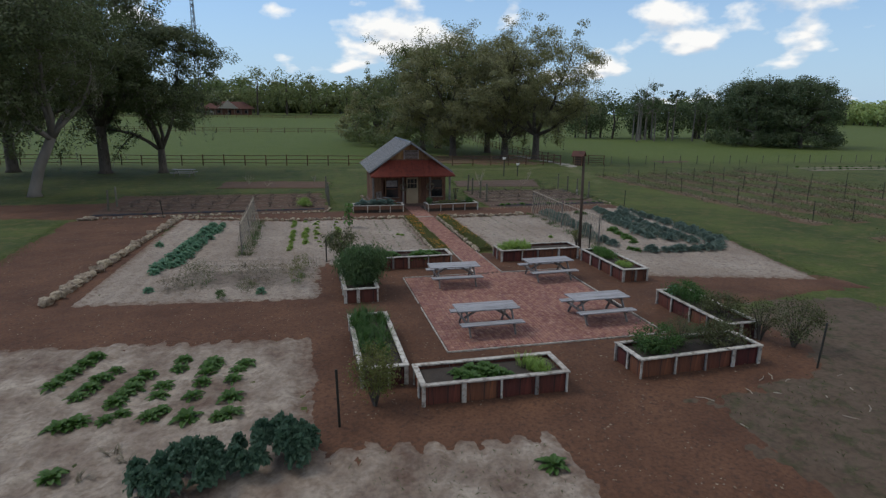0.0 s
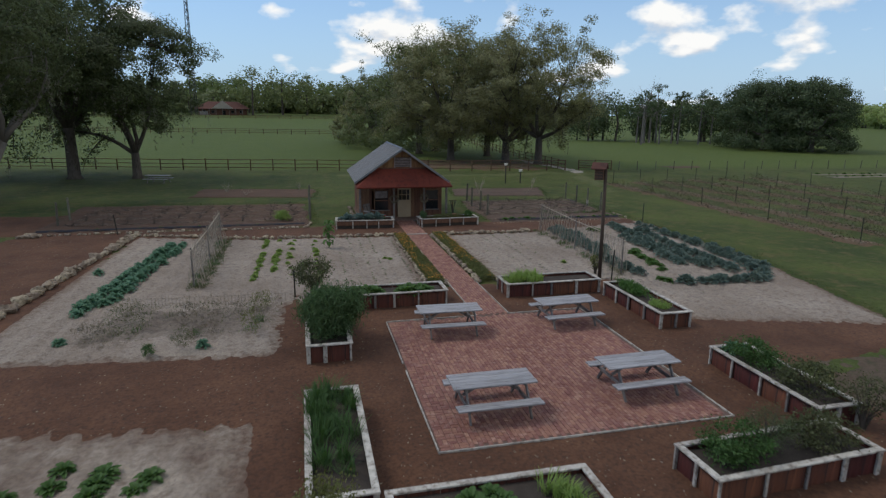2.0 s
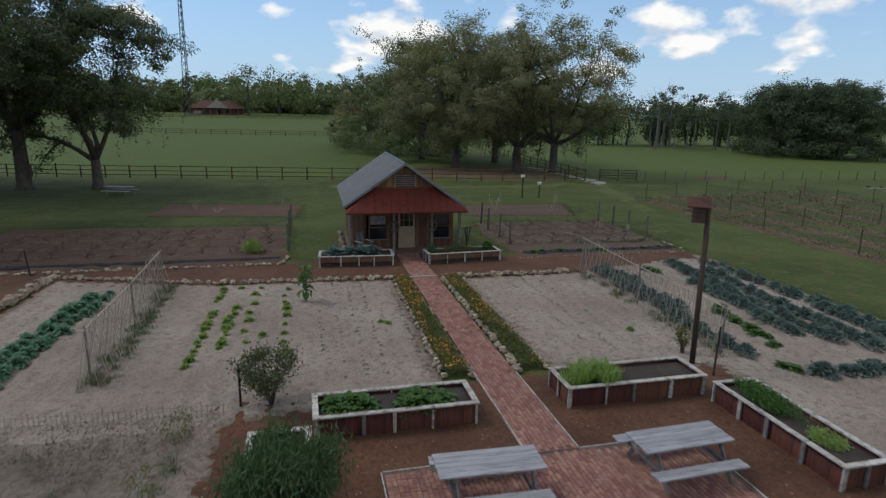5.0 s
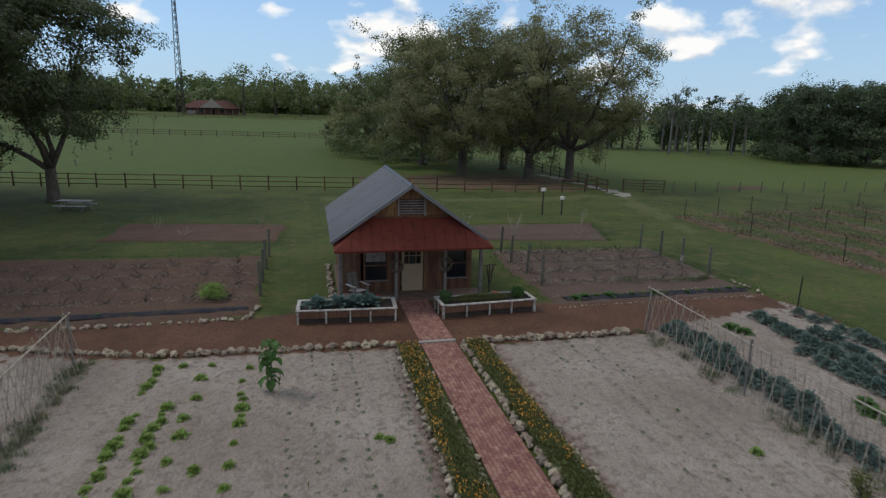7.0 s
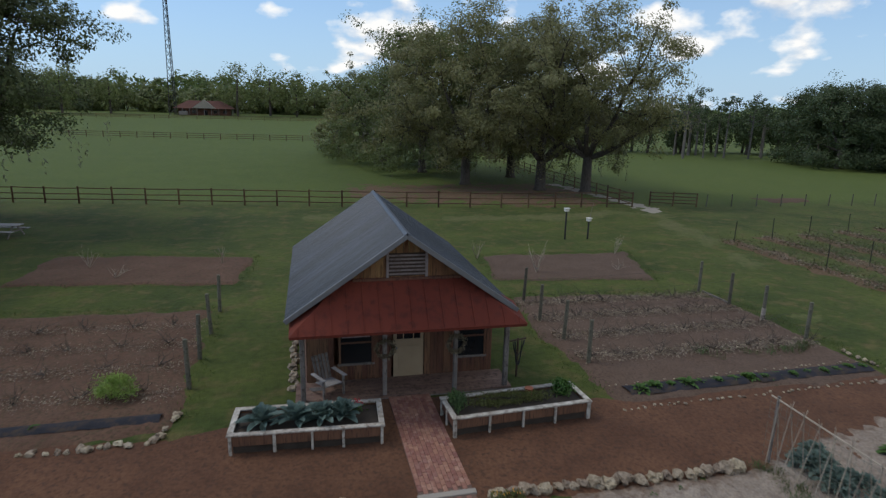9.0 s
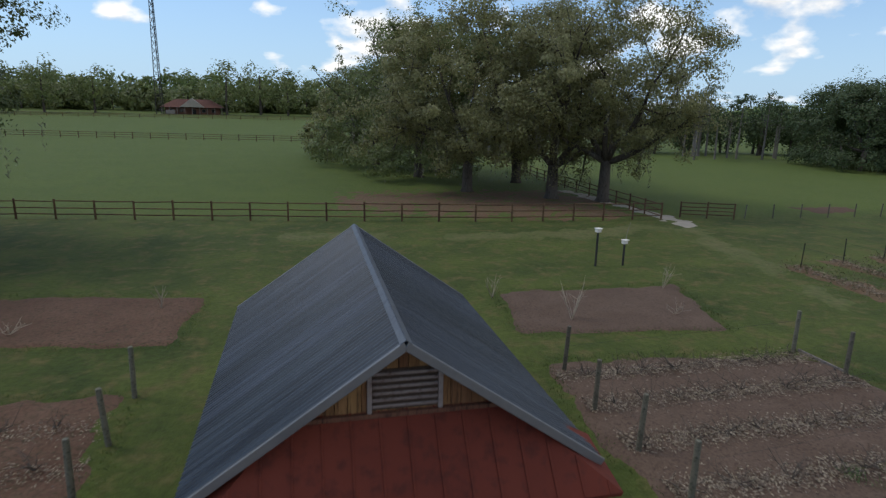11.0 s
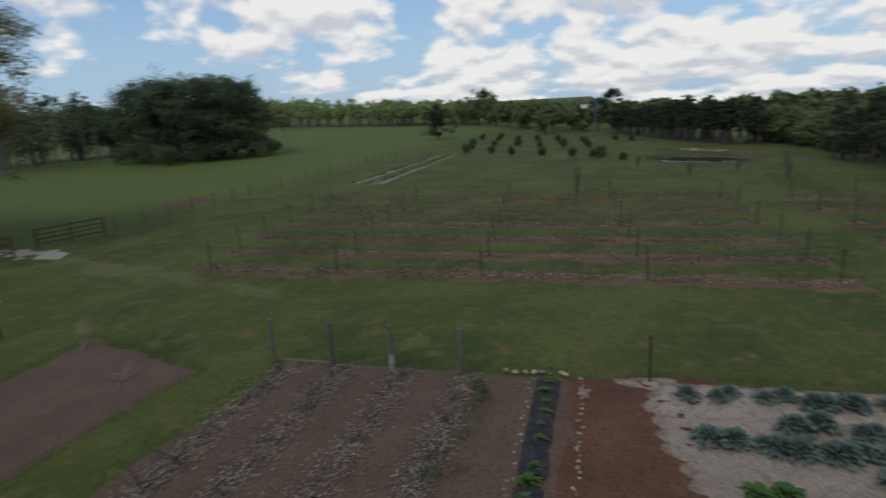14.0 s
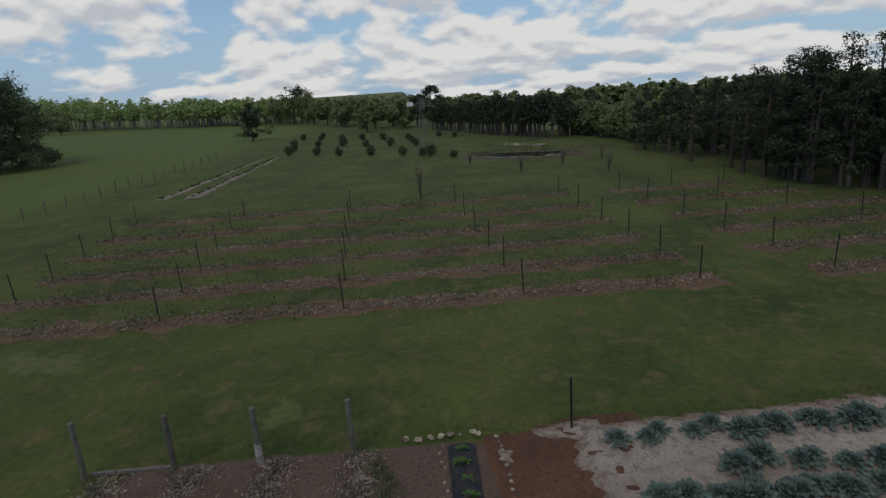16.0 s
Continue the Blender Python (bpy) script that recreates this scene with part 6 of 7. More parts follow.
# ---------------------------------------------------------------- tilled beds: fabric, chips, vines, posts
def tarp(x0, x1, y, w, label):
    a = Acc()
    n = int((x1 - x0) / 0.25)
    vs, fs = [], []
    for i in range(n + 1):
        x = x0 + (x1 - x0) * i / n
        for j, v in enumerate((-0.5, -0.3, 0, 0.3, 0.5)):
            vs.append((x, y + v * w + R.uniform(-.015, .015), (0.065, 0.12, 0.14, 0.12, 0.065)[j] + R.uniform(-.012, .012)))
    for i in range(n):
        for j in range(4):
            p = i * 5 + j
            fs.append((p, p + 5, p + 6, p + 1))
    a.add(vs, fs)
    single("weed_fabric", a, M_tarp, label, "weed fabric", smooth=True)


tarp(-16.0, -1.0, 29.6, 0.48, "black weed fabric strip over a tilled row")
tarp(11.6, 15.6, 28.65, 0.62, "black weed fabric strip with young plants")
tarp(16.0, 20.3, 28.65, 0.62, "black weed fabric strip with young plants")
scatter("leafy_green", GREENS, along(R, (12.0, 28.65), (20.1, 28.65), 0.55, 0.05), "young strawberry plant through weed fabric", "plant", "plants in the fabric", R, 0.5, 0.8)
scatter("leafy_green", GREENS, along(R, (-14, 29.6), (-1.6, 29.6), 1.1, 0.05), "young plant through weed fabric", "plant", "plants in the fabric", R, 0.3, 0.5)


def chips(name, p, q, width, count, label, seed, size=0.09):
    rng = rng_of(seed)
    u = rng.uniform(0, 1, count)
    v = rng.normal(size=count) * width * 0.3
    dx, dy = q[0] - p[0], q[1] - p[1]
    L = math.hypot(dx, dy)
    x, y = p[0] + dx * u - dy / L * v, p[1] + dy * u + dx / L * v
    ob = single(name, Acc().leaves(np.stack([x, y, 0.065 + 0.05 * rng.random(count)], 1), size, rng, 0, 0.35, 0.75), M_chips, label, "wood chips", kind="stuff")
    return ob


for k, y in enumerate((31.0, 32.9, 34.8, 36.6)):
    chips("wood_chips", (11.3, y + 0.1), (20.4, y - 0.15), 0.85, 4200, "strip of pale bark chips along a vine row", 80 + k, 0.085)
for k, y in enumerate((31.0, 32.8, 34.6, 36.4)):
    chips("wood_chips", (-15.2, y + 0.4), (-0.8, y), 0.9, 3200, "strip of brown bark chips along a vine row", 90 + k, 0.07)


def bare_vine(x, y, h, seed, label, group, z=0.03, material=None):
    rng = rng_of(seed)
    a = Acc()
    for k in range(7):
        d = rng.normal(size=3) * [0.35, 0.35, 0.1]
        m = (d[0] * 0.5 + rng.normal() * 0.06, d[1] * 0.5 + rng.normal() * 0.06, h * 0.55)
        e = (d[0], d[1], h * rng.uniform(0.7, 1.1))
        a.tube([(0, 0, 0), m, e], [0.012, 0.008, 0.004], 4)
        f = rng.normal(size=3) * 0.2
        a.tube([m, (m[0] + f[0], m[1] + f[1], m[2] + abs(f[2]) + 0.15)], [0.008, 0.003], 4)
    return single("bare_shrub", a, material or M_bark, label, "shrub", (x, y, z), 0, group)


for k, y in enumerate((31.0, 32.9, 34.8, 36.6)):
    for i in range(8):
        x = 11.9 + i * 1.15 + R.uniform(-.25, .25)
        bare_vine(x, y + R.uniform(-.1, .1), R.uniform(0.22, 0.48), 300 + k * 10 + i, "leafless brown vine in bark chips", "dormant vines")
for k, y in enumerate((31.2, 33.0, 34.8, 36.6)):
    for i in range(10):
        bare_vine(-14.6 + i * 1.4 + R.uniform(-.25, .25), y + R.uniform(-.1, .1), R.uniform(0.18, 0.38), 400 + k * 20 + i, "leafless brown vine in bark chips", "dormant vines")
for x, y, h in ((14.05, 41.3, 1.5), (14.2, 41.5, 1.0), (11.9, 44.5, 1.0), (20.2, 44.4, 1.1), (18.5, 41.1, 0.4), (-7.5, 45.6, 0.9), (-1.4, 45.6, 0.8), (-5.8, 43.6, 0.4)):
    bare_vine(x, y, h, int(x * 7 + 900), "bare pale shrub in a mulched bed", "bare shrubs", 0.03, M_bamboo)
scatter("weed_tuft", WEED, [(R.uniform(15.5, 20), 30.4 + R.uniform(-.3, .3)) for _ in range(14)], "weed tuft in the tilled bed", "weeds", "weeds in the tilled beds", R, 0.8, 1.8)
for y, pale in ((37.1, 0), (35.1, 0), (33.2, 1), (31.1, 0)):
    round_post("vine_post", 20.35, y, 1.45, 0.068, M_post, "thick grey-green wooden vine post", "post", "vine posts of the tilled bed")
    if pale:
        round_post("post_sleeve", 20.35, y, 0.55, 0.082, M_white, "white painted foot of a vine post", "post", "vine posts of the tilled bed")
for x, y in ((11.77, 37.2), (11.46, 34.7), (11.53, 32.7), (11.46, 30.7)):
    round_post("vine_post", x, y, 1.5, 0.068, M_post, "thick grey-green wooden vine post", "post", "vine posts of the tilled bed", (R.uniform(-3, 3), R.uniform(-3, 3)))
for x, y in ((-0.6, 38.0), (-0.6, 35.6), (-0.65, 33.4), (-0.62, 31.3), (-15.6, 31.5), (-15.6, 33.5)):
    round_post("vine_post", x, y, 1.5, 0.068, M_post, "thick grey-green wooden vine post", "post", "vine posts of the tilled bed", (R.uniform(-3, 3), R.uniform(-3, 3)))
single("edging_board", Acc().beam((20.45, 35.2, 0.06), (20.45, 37.0, 0.06), 0.05, 0.1, 0.008), M_greyleg, "grey timber edging board at the tilled bed", "board")

for y in (37.1, 35.1, 33.2, 31.1):
    single("vine_wire", Acc().tube([(20.35, y, 1.1), (16, y - 0.2, 1.05), (11.6, y - 0.5, 1.1)], 0.004, 4), M_steel, "thin training wire between vine posts", "wire")
patch("sand_spill", [[(19.4, 27.4), (20.1, 27.3), (20.3, 28.0), (19.6, 28.1)]], 0.035, M_sand, "small spill of pale sand on the path", "sand", cell=0.08, wobble=0.15)
patch("sand_spill", [[(19.9, 25.4), (20.9, 25.3), (20.9, 27.1), (20.2, 27.0)]], 0.035, M_sand, "small spill of pale sand on the path", "sand", cell=0.08, wobble=0.15)
tw = random.Random(17)
for k in range(16):
    x, y, a = tw.uniform(7.0, 12.5), tw.uniform(-3.5, -0.6), tw.uniform(0, 6.28)
    ln = tw.uniform(0.12, 0.45)
    single("twig", Acc().tube([(0, 0, 0.035), (ln * 0.5 * math.cos(a), ln * 0.5 * math.sin(a), 0.05), (ln * math.cos(a + 0.2), ln * math.sin(a + 0.2), 0.035)], [0.012, 0.012, 0.007], 5), M_bamboo, "pale dry twig lying on the bare ground", "twig", (x, y, 0), 0, "twigs on the ground")


rg = rng_of(93)
fx, fy = rg.uniform(-16, 13, 9000), rg.uniform(-6, 29, 9000)
lie = [((-20, 5.4), (-1.8, 5.0), (-1.8, 8.4), (-20, 9.6)), ((-15.4, 9), (-11.9, 9), (-11.6, 27.6), (-16.4, 27.6)), ((2.6, -6), (3.2, -0.4), (6.0, -0.4), (6.6, -6)), ((-1.6, -0.4), (12.6, 0), (12.2, 12), (-1.6, 12.3))]
inn = np.max([poly_in(list(q), fx, fy) for q in lie], axis=0) > 0
inn &= poly_in([(1.5, 2.8), (8.9, 2.8), (8.9, 11.0), (1.5, 11.0)], fx, fy) < 0
single("leaf_flecks", Acc().leaves(np.stack([fx[inn], fy[inn], np.full(inn.sum(), 0.052)], 1), 0.055, rg, 0, 0.5, 0.92), M_chips, "pale dry leaf flecks scattered on red-brown soil", "leaf litter", kind="stuff")


sx_, sy_ = rg.uniform(-9, 13, 9000), rg.uniform(-6, 4.6, 9000)
front = np.maximum(poly_in([(-1.6, -1.5), (2.8, -2.1), (3.2, -6), (-1.6, -6)], sx_, sy_), poly_in([(6.9, -6), (7.0, -1.0), (11.8, -0.4), (13, -6)], sx_, sy_))
keep = (front + 0.8 * fbm(sx_ * 1.3, sy_ * 1.3, 3) > 0.35)
single("weed_stubble", Acc().leaves(np.stack([sx_[keep], sy_[keep], 0.06 + 0.06 * rg.random(keep.sum())], 1), 0.085, rg, -0.6, 0.2), L_weed, "sparse olive weed stubble on bare soil", "weeds", kind="stuff")


def grass_edge(name, line, width, count, seed, label):
    """Longer grass where the mower misses the edge."""
    rng = rng_of(seed)
    acc = Acc()
    seg = [math.hypot(q[0] - p[0], q[1] - p[1]) for p, q in zip(line, line[1:])]
    for (p, q), d in zip(zip(line, line[1:]), seg):
        k = int(count * d / sum(seg))
        u, v = rng.random(k), rng.normal(size=k) * width
        dx, dy = (q[0] - p[0]) / d, (q[1] - p[1]) / d
        c = np.stack([p[0] + dx * d * u - dy * v, p[1] + dy * d * u + dx * v, 0.04 + 0.05 * rng.random(k)], 1)
        acc.leaves(c, 0.10, rng, -1.6, 0.13)
    single(name, acc, L_lawn, label, "grass", kind="stuff")


grass_edge("grass_tufts", [(19.2, 7.0), (21.2, 16.8), (20.9, 25.6), (21.0, 28.2), (20.9, 36.2), (19.8, 37.1), (11.5, 38.0), (10.7, 34.0), (10.8, 28.6)], 0.22, 5200, 801, "longer green grass along the plot edge")
grass_edge("grass_tufts", [(-0.4, 29.4), (-0.6, 38.3), (-16, 39.5)], 0.2, 2200, 802, "longer green grass along the plot edge")
grass_edge("grass_tufts", [(11.5, 40.3), (19.6, 39.1), (21.3, 45.1), (12.2, 45.3), (11.5, 40.3)], 0.18, 2200, 803, "longer green grass round the mulched bed")
grass_edge("grass_tufts", [(-10.3, 42.8), (-0.2, 41.4), (0.3, 47.0), (-10.2, 48.7)], 0.18, 1800, 804, "longer green grass round the mulched bed")
grass_edge("grass_tufts", [(-16.2, 5.0), (-15.9, 16), (-17.0, 27.6)], 0.2, 2000, 805, "longer green grass along the path edge")

# ---------------------------------------------------------------- vineyard rows
def vine_row(x, y0, y1, seed, far):
    rng = rng_of(seed)
    n = int((y1 - y0) * (70 if not far else 36))
    patch("vine_strip", [[(x - 0.75, y0), (x + 0.75, y0), (x + 0.75, y1), (x - 0.75, y1)]], 0.02, M_leaflitter, "strip of brown mulch under a vine row", "mulch", cell=0.3, wobble=0.35)
    chips("wood_chips", (x, y0), (x, y1), 1.0, n, "bark chips scattered along a vineyard row", seed, 0.13 if not far else 0.18)
    k = int((y1 - y0) * 110)
    y = rng.uniform(y0, y1, k)
    dens = fbm(y * 0.5 + seed, y * 0 + seed * 3.1, 2) + rng.normal(size=k) * 0.15 > -0.08
    y = y[dens]
    p = np.stack([x + rng.normal(size=len(y)) * 0.45, y, rng.random(len(y)) ** 2 * 0.55 + 0.05], 1)
    single("weeds", Acc().leaves(p, 0.16, rng, 0, 0.25), L_weed, "olive weeds and dormant vines along a row", "weeds", kind="stuff")
    k = int((y1 - y0) * 150)
    p = np.stack([x + rng.normal(size=k) * 0.8, rng.uniform(y0, y1, k), rng.random(k) ** 2 * 0.4 + 0.04], 1)
    p = p[fbm(p[:, 0] * 0.8, p[:, 1] * 0.5 + seed, 2) > -0.05]
    single("dry_weeds", Acc().leaves(p, 0.17, rng, -0.8, 0.14), L_dry, "dry brown weeds among the vines", "weeds", kind="stuff")
    m = max(2, round((y1 - y0) / 7.2))
    for i in range(m + 1):
        yy = y0 + 0.8 + (y1 - y0 - 1.6) * i / m
        stake("vine_stake", x, yy, 1.45, M_steel, "dark steel stake in a vineyard row", "stake", "vineyard stakes", 0.028, 0, (R.uniform(-2, 2), R.uniform(-2, 2)))
    w = Acc()
    w.tube([(x, y0 + 0.8, 1.2), (x, (y0 + y1) / 2, 1.17), (x, y1 - 0.8, 1.2)], 0.004, 4)
    single("vine_wire", w, M_steel, "thin training wire along a vineyard row", "wire")


for k, x in enumerate((29.9, 33.3, 36.8, 40.7, 44.9, 49.4)):
    vine_row(x, 17.6 + k * 0.15, 47.1 + k * 0.5, 500 + k, k > 2)
for k, x in enumerate((30.0, 33.4, 36.9, 40.7, 44.9, 49.0)):
    vine_row(x, (-16.0, -16.0, -16.0, -5.0, 4.5, 6.5)[k], 13.7 + k * 0.4, 520 + k, k > 2)
bush("young_tree", (51.5, 29, 0), 0.5, 0.5, 3.2, L_dry, "thin nearly bare young tree by the vineyard", "tree", 0.08, 500, 530, trunk=1.0)
patch("seed_bed", [[(60.3, 51.2), (60.3, 52.2), (90, 50.6), (90, 49.9)]], 0.03, M_sand_weedy, "pale narrow sandy seed bed", "garden bed", cell=0.35, wobble=0.2)
patch("seed_bed", [[(59.8, 48.4), (59.8, 49.6), (90, 48.6), (90, 48.0)]], 0.03, M_sand_weedy, "pale narrow sandy seed bed", "garden bed", cell=0.35, wobble=0.2)
patch("tilled_strip", [[(52.5, 61.5), (47.5, 62), (47.5, 65), (53, 64.5)]], 0.03, M_bed_red, "small tilled red soil patch", "garden bed", cell=0.35, wobble=0.5)
scatter("leafy_green", GREENS, along(R, (61, 51.7), (89, 50.3), 1.2, 0.2) + along(R, (61, 49.0), (89, 48.3), 1.2, 0.2), "low green plant in a seed bed", "plant", "seed bed plants", R, 0.45, 0.8)

# ---------------------------------------------------------------- orchard, windmill, pond
def orchard_bush(x, y, h, seed):
    bush("orchard_shrub", (x, y, float(rise(x, y))), h * 0.52, h * 0.52, h, L_dark, "small dark round orchard bush in the grass", "shrub", 0.2, 700, seed)


for r in range(3):
    for c in range(6):
        x, y = 92.3 - c * 2.45 + r * 14.0 + R.uniform(-0.5, 0.5), 46.7 - c * 3.9 + r * 1.6 + R.uniform(-0.4, 0.4)
        orchard_bush(x, y, (1.55, 1.35, 1.2)[r] * R.uniform(0.75, 1.12), 600 + r * 10 + c)
        if (r + c) % 3 == 0:
            orchard_bush(x + 7.2, y + 0.6, R.uniform(0.7, 1.1), 640 + r * 10 + c)
for k, (x, y) in enumerate(((81.2, 28.2), (76.5, 24.7), (106.0, 22.4), (110.3, 24.8))):
    orchard_bush(x, y, 0.95, 670 + k)
wm = thing("windmill", "slender lattice windmill with a white tail vane", "windmill", (85.7, 28.0, 0))
H = 5.9
for sx in (-1, 1):
    for sy in (-1, 1):
        part("leg", Acc().tube([(sx * 0.6, sy * 0.6, 0), (sx * 0.07, sy * 0.07, H)], 0.035, 5), M_tintrim, wm)
for k in range(5):
    z = 0.9 + k * 1.0
    w = 0.6 - 0.53 * z / H
    for p, q in (((-w, -w), (w, -w)), ((w, -w), (w, w)), ((w, w), (-w, w)), ((-w, w), (-w, -w))):
        part("strut", Acc().beam((p[0], p[1], z), (q[0], q[1], z), 0.03, 0.03), M_tintrim, wm)
wh = part("wheel_hub", Acc().tube([(-0.25, 0, H + 0.2), (0.1, 0, H + 0.2)], 0.08, 8), M_tintrim, wm)
for k in range(12):
    a = k * math.pi / 6
    part("vane", Acc().beam((-0.25, 0.18 * math.cos(a), H + 0.2 + 0.18 * math.sin(a)), (-0.25, 0.75 * math.cos(a), H + 0.2 + 0.75 * math.sin(a)), 0.18, 0.015, 0, 0.5), M_tintrim, wh)
part("tail_vane", Acc().beam((0, 0.1, H + 0.2), (0, 1.0, H + 0.2), 0.03, 0.03).box((0, 1.35, H + 0.2), (0.02, 0.8, 0.5)), M_whitebox, wm, "white tail vane")
def pond_ring(k):
    return [[(74.6 + k * (1.7 * math.cos(a) + 2.9 * math.sin(a)), 16.8 + k * (5.6 * math.cos(a) - 0.9 * math.sin(a))) for a in np.linspace(0, 6.28, 24, endpoint=False)]]


patch("pond_bank", pond_ring(1.22), 0.035, M_bare, "brown muddy bank round the pond", "bank", cell=0.4, wobble=0.9, soft=0.8, ragged=0.03)
patch("pond", pond_ring(0.86), 0.06, M_water, "small dark still pond in the pasture", "pond", cell=0.4, wobble=0.5, soft=0.3, relief=0.0)
rg = rng_of(88)
ang = rg.uniform(-2.6, 1.9, 1500)
rad = rg.normal(size=1500) * 0.10 + 1.02
reed = np.stack([74.6 + rad * (1.7 * np.cos(ang) + 2.9 * np.sin(ang)) - 0.6, 16.8 + rad * (5.6 * np.cos(ang) - 0.9 * np.sin(ang)) - 0.8, rg.random(1500) * 0.45 + 0.1], 1)
single("pond_reeds", Acc().leaves(reed, 0.34, rg, -1.8, 0.10), L_weed, "olive reeds and rough grass at the pond edge", "reeds", kind="stuff")
rocks([(85.6, 17.3), (84.0, 15.0), (82.2, 12.8)], 0.5, 0.9, "pale rock in a row beyond the pond", "rocks beyond the pond", 21, 0.0)
ROAD = [(96, 13.3), (91.9, 11.6), (83.9, 9.7), (73.7, 7.6), (67.9, 5.6), (63.0, 3.2), (55.9, 0.6), (46, -4.0)]
patch("farm_road", [[(x, y + 0.3) for x, y in ROAD] + [(x, y - 0.3) for x, y in reversed(ROAD)]], 0.035, M_bare, "dull sandy farm road along the pine wood", "road", cell=0.3, wobble=0.15)
for k, (x, y, h) in enumerate(((64.5, 15.0, 1.9), (62.0, 19.5, 1.6), (66.5, 10.5, 1.7), (69.5, 23.5, 1.5), (58.5, 12.5, 2.0))):
    bush("sapling", (x, y, 0), 0.42, 0.42, h, L_dry, "thin nearly bare sapling in the pasture", "tree", 0.09, 260, 690 + k, trunk=0.5)

# ---------------------------------------------------------------- oaks
tree("live_oak", (31.6, 70.4, 0), 19.0, 9.6, 0.52, L_oak2, "tall spreading live oak with open grey-green crown", 1001, 50000, 0.22, limbs=8, moss=170, split=0.20, base=0.20, fill=120)
tree("live_oak", (27.6, 73.0, 0), 17.5, 8.6, 0.55, L_oak2, "tall spreading live oak with hanging moss", 1002, 52000, 0.22, limbs=8, moss=150, split=0.18, base=0.10, fill=150)
tree("live_oak", (20.8, 78.5, 0), 19.2, 9.6, 0.50, L_oak2, "tall spreading live oak with hanging moss", 1003, 50000, 0.25, limbs=7, moss=130, split=0.2, base=0.06, fill=160)
tree("live_oak", (28.6, 85, 0), 19.6, 9.6, 0.50, L_oak, "tall dense live oak behind its neighbours", 1004, 25200, 0.32, limbs=6, moss=30, base=0.13, fill=140)
tree("live_oak", (15.2, 106, float(rise(15.2, 106))), 14.5, 10.0, 0.5, L_oak, "dark green live oak at the edge of the grove", 1005, 26000, 0.33, limbs=6, base=-0.04, fill=150, low=0.4, moss=30, skirt=12)
tree("live_oak", (22.6, 97, float(rise(22.6, 97))), 20.5, 10.0, 0.5, L_oak, "tall dark green live oak in the grove", 1006, 27000, 0.33, limbs=6, base=0.0, fill=160, low=0.6)
tree("live_oak", (18.4, 91, float(rise(18.4, 91))), 18.5, 8.6, 0.5, L_oak, "dark green live oak in the grove", 1012, 26000, 0.31, limbs=6, base=0.0, fill=150, low=0.6, moss=40, skirt=9)
tree("live_oak", (13.5, 120, float(rise(13.5, 120))), 12.5, 9.0, 0.5, L_oak2, "olive green live oak at the back of the grove", 1013, 18000, 0.36, limbs=6, base=-0.04, fill=140, low=0.5, skirt=10)
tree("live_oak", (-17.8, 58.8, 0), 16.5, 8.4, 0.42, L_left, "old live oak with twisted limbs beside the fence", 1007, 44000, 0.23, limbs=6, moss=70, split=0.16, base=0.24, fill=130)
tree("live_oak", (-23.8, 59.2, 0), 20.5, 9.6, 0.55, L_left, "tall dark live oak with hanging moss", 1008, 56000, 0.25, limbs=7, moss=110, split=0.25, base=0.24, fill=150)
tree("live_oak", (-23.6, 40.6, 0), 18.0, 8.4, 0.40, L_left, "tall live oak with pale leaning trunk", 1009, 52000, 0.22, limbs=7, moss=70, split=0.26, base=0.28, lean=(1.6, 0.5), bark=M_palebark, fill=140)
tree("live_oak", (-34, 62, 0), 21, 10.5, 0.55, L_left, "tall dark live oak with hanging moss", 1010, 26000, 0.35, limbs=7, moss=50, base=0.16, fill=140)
tree("live_oak", (-36, 46, 0), 18, 9.5, 0.5, L_dark, "tall dark live oak beside the yard", 1011, 16000, 0.36, limbs=6, base=0.10, fill=140)
# dark copse on the far side of the track
for k, (x, y, h, r) in enumerate(((93, 97, 15.4, 8.0), (99, 91, 14.8, 8.2), (105.0, 98, 15.6, 8.2), (97, 106, 15.4, 8.2))):
    tree("copse_oak", (x, y, 0), h, r, 0.5, L_dark, "dark dense oak of the pasture copse", 1020 + k, 26000, 0.36, limbs=6, base=-0.04, clump=0.09, fill=240, low=0.2, bumpy=0.25, reach=0.85, skirt=14)
R2 = rng_of(5)
palm, grove = [], []
for k in range(9):
    palm.append((79 + k * 2.6 + R2.normal() * 1.5, 124 - k * 0.5 + R2.normal() * 4, R2.uniform(10.0, 15.0)))
for k in range(26):
    grove.append((73 + k * 2.3 + R2.normal() * 2, 136 - k * 0.4 + abs(R2.normal()) * 6, R2.uniform(9.0, 14.0)))
woods("palm_grove", palm, L_dark, "grove of thin pale-trunked palms beside the copse", 1040, M_palebark, pine_into, spread=0.95, bare=0.52, count=700, leaf=0.5)
woods("grove_oaks", grove, L_dark, "dark oaks behind the palm trunks", 1041, M_bark, round_into, spread=1.05, count=900, leaf=0.6, low=0.02)
for k, (x, y) in enumerate(((83, 126), (86.5, 129))):
    a = Acc()
    grow_limbs(a, rng_of(1050 + k), (0, 0, 0), 16, 0.28, 5, 7, 0.4)
    single("dead_tree", a, M_palebark, "bare pale dead tree standing in the grove", "tree", (x, y, 0))

# ---------------------------------------------------------------- far woods
def line_spots(p, q, n, depth, h0, h1, seed):
    r = rng_of(seed)
    u = r.uniform(0, 1, n)
    return [(p[0] + (q[0] - p[0]) * t + r.normal() * depth * 0.3, p[1] + (q[1] - p[1]) * t + abs(r.normal()) * depth, r.uniform(h0, h1)) for t in u]


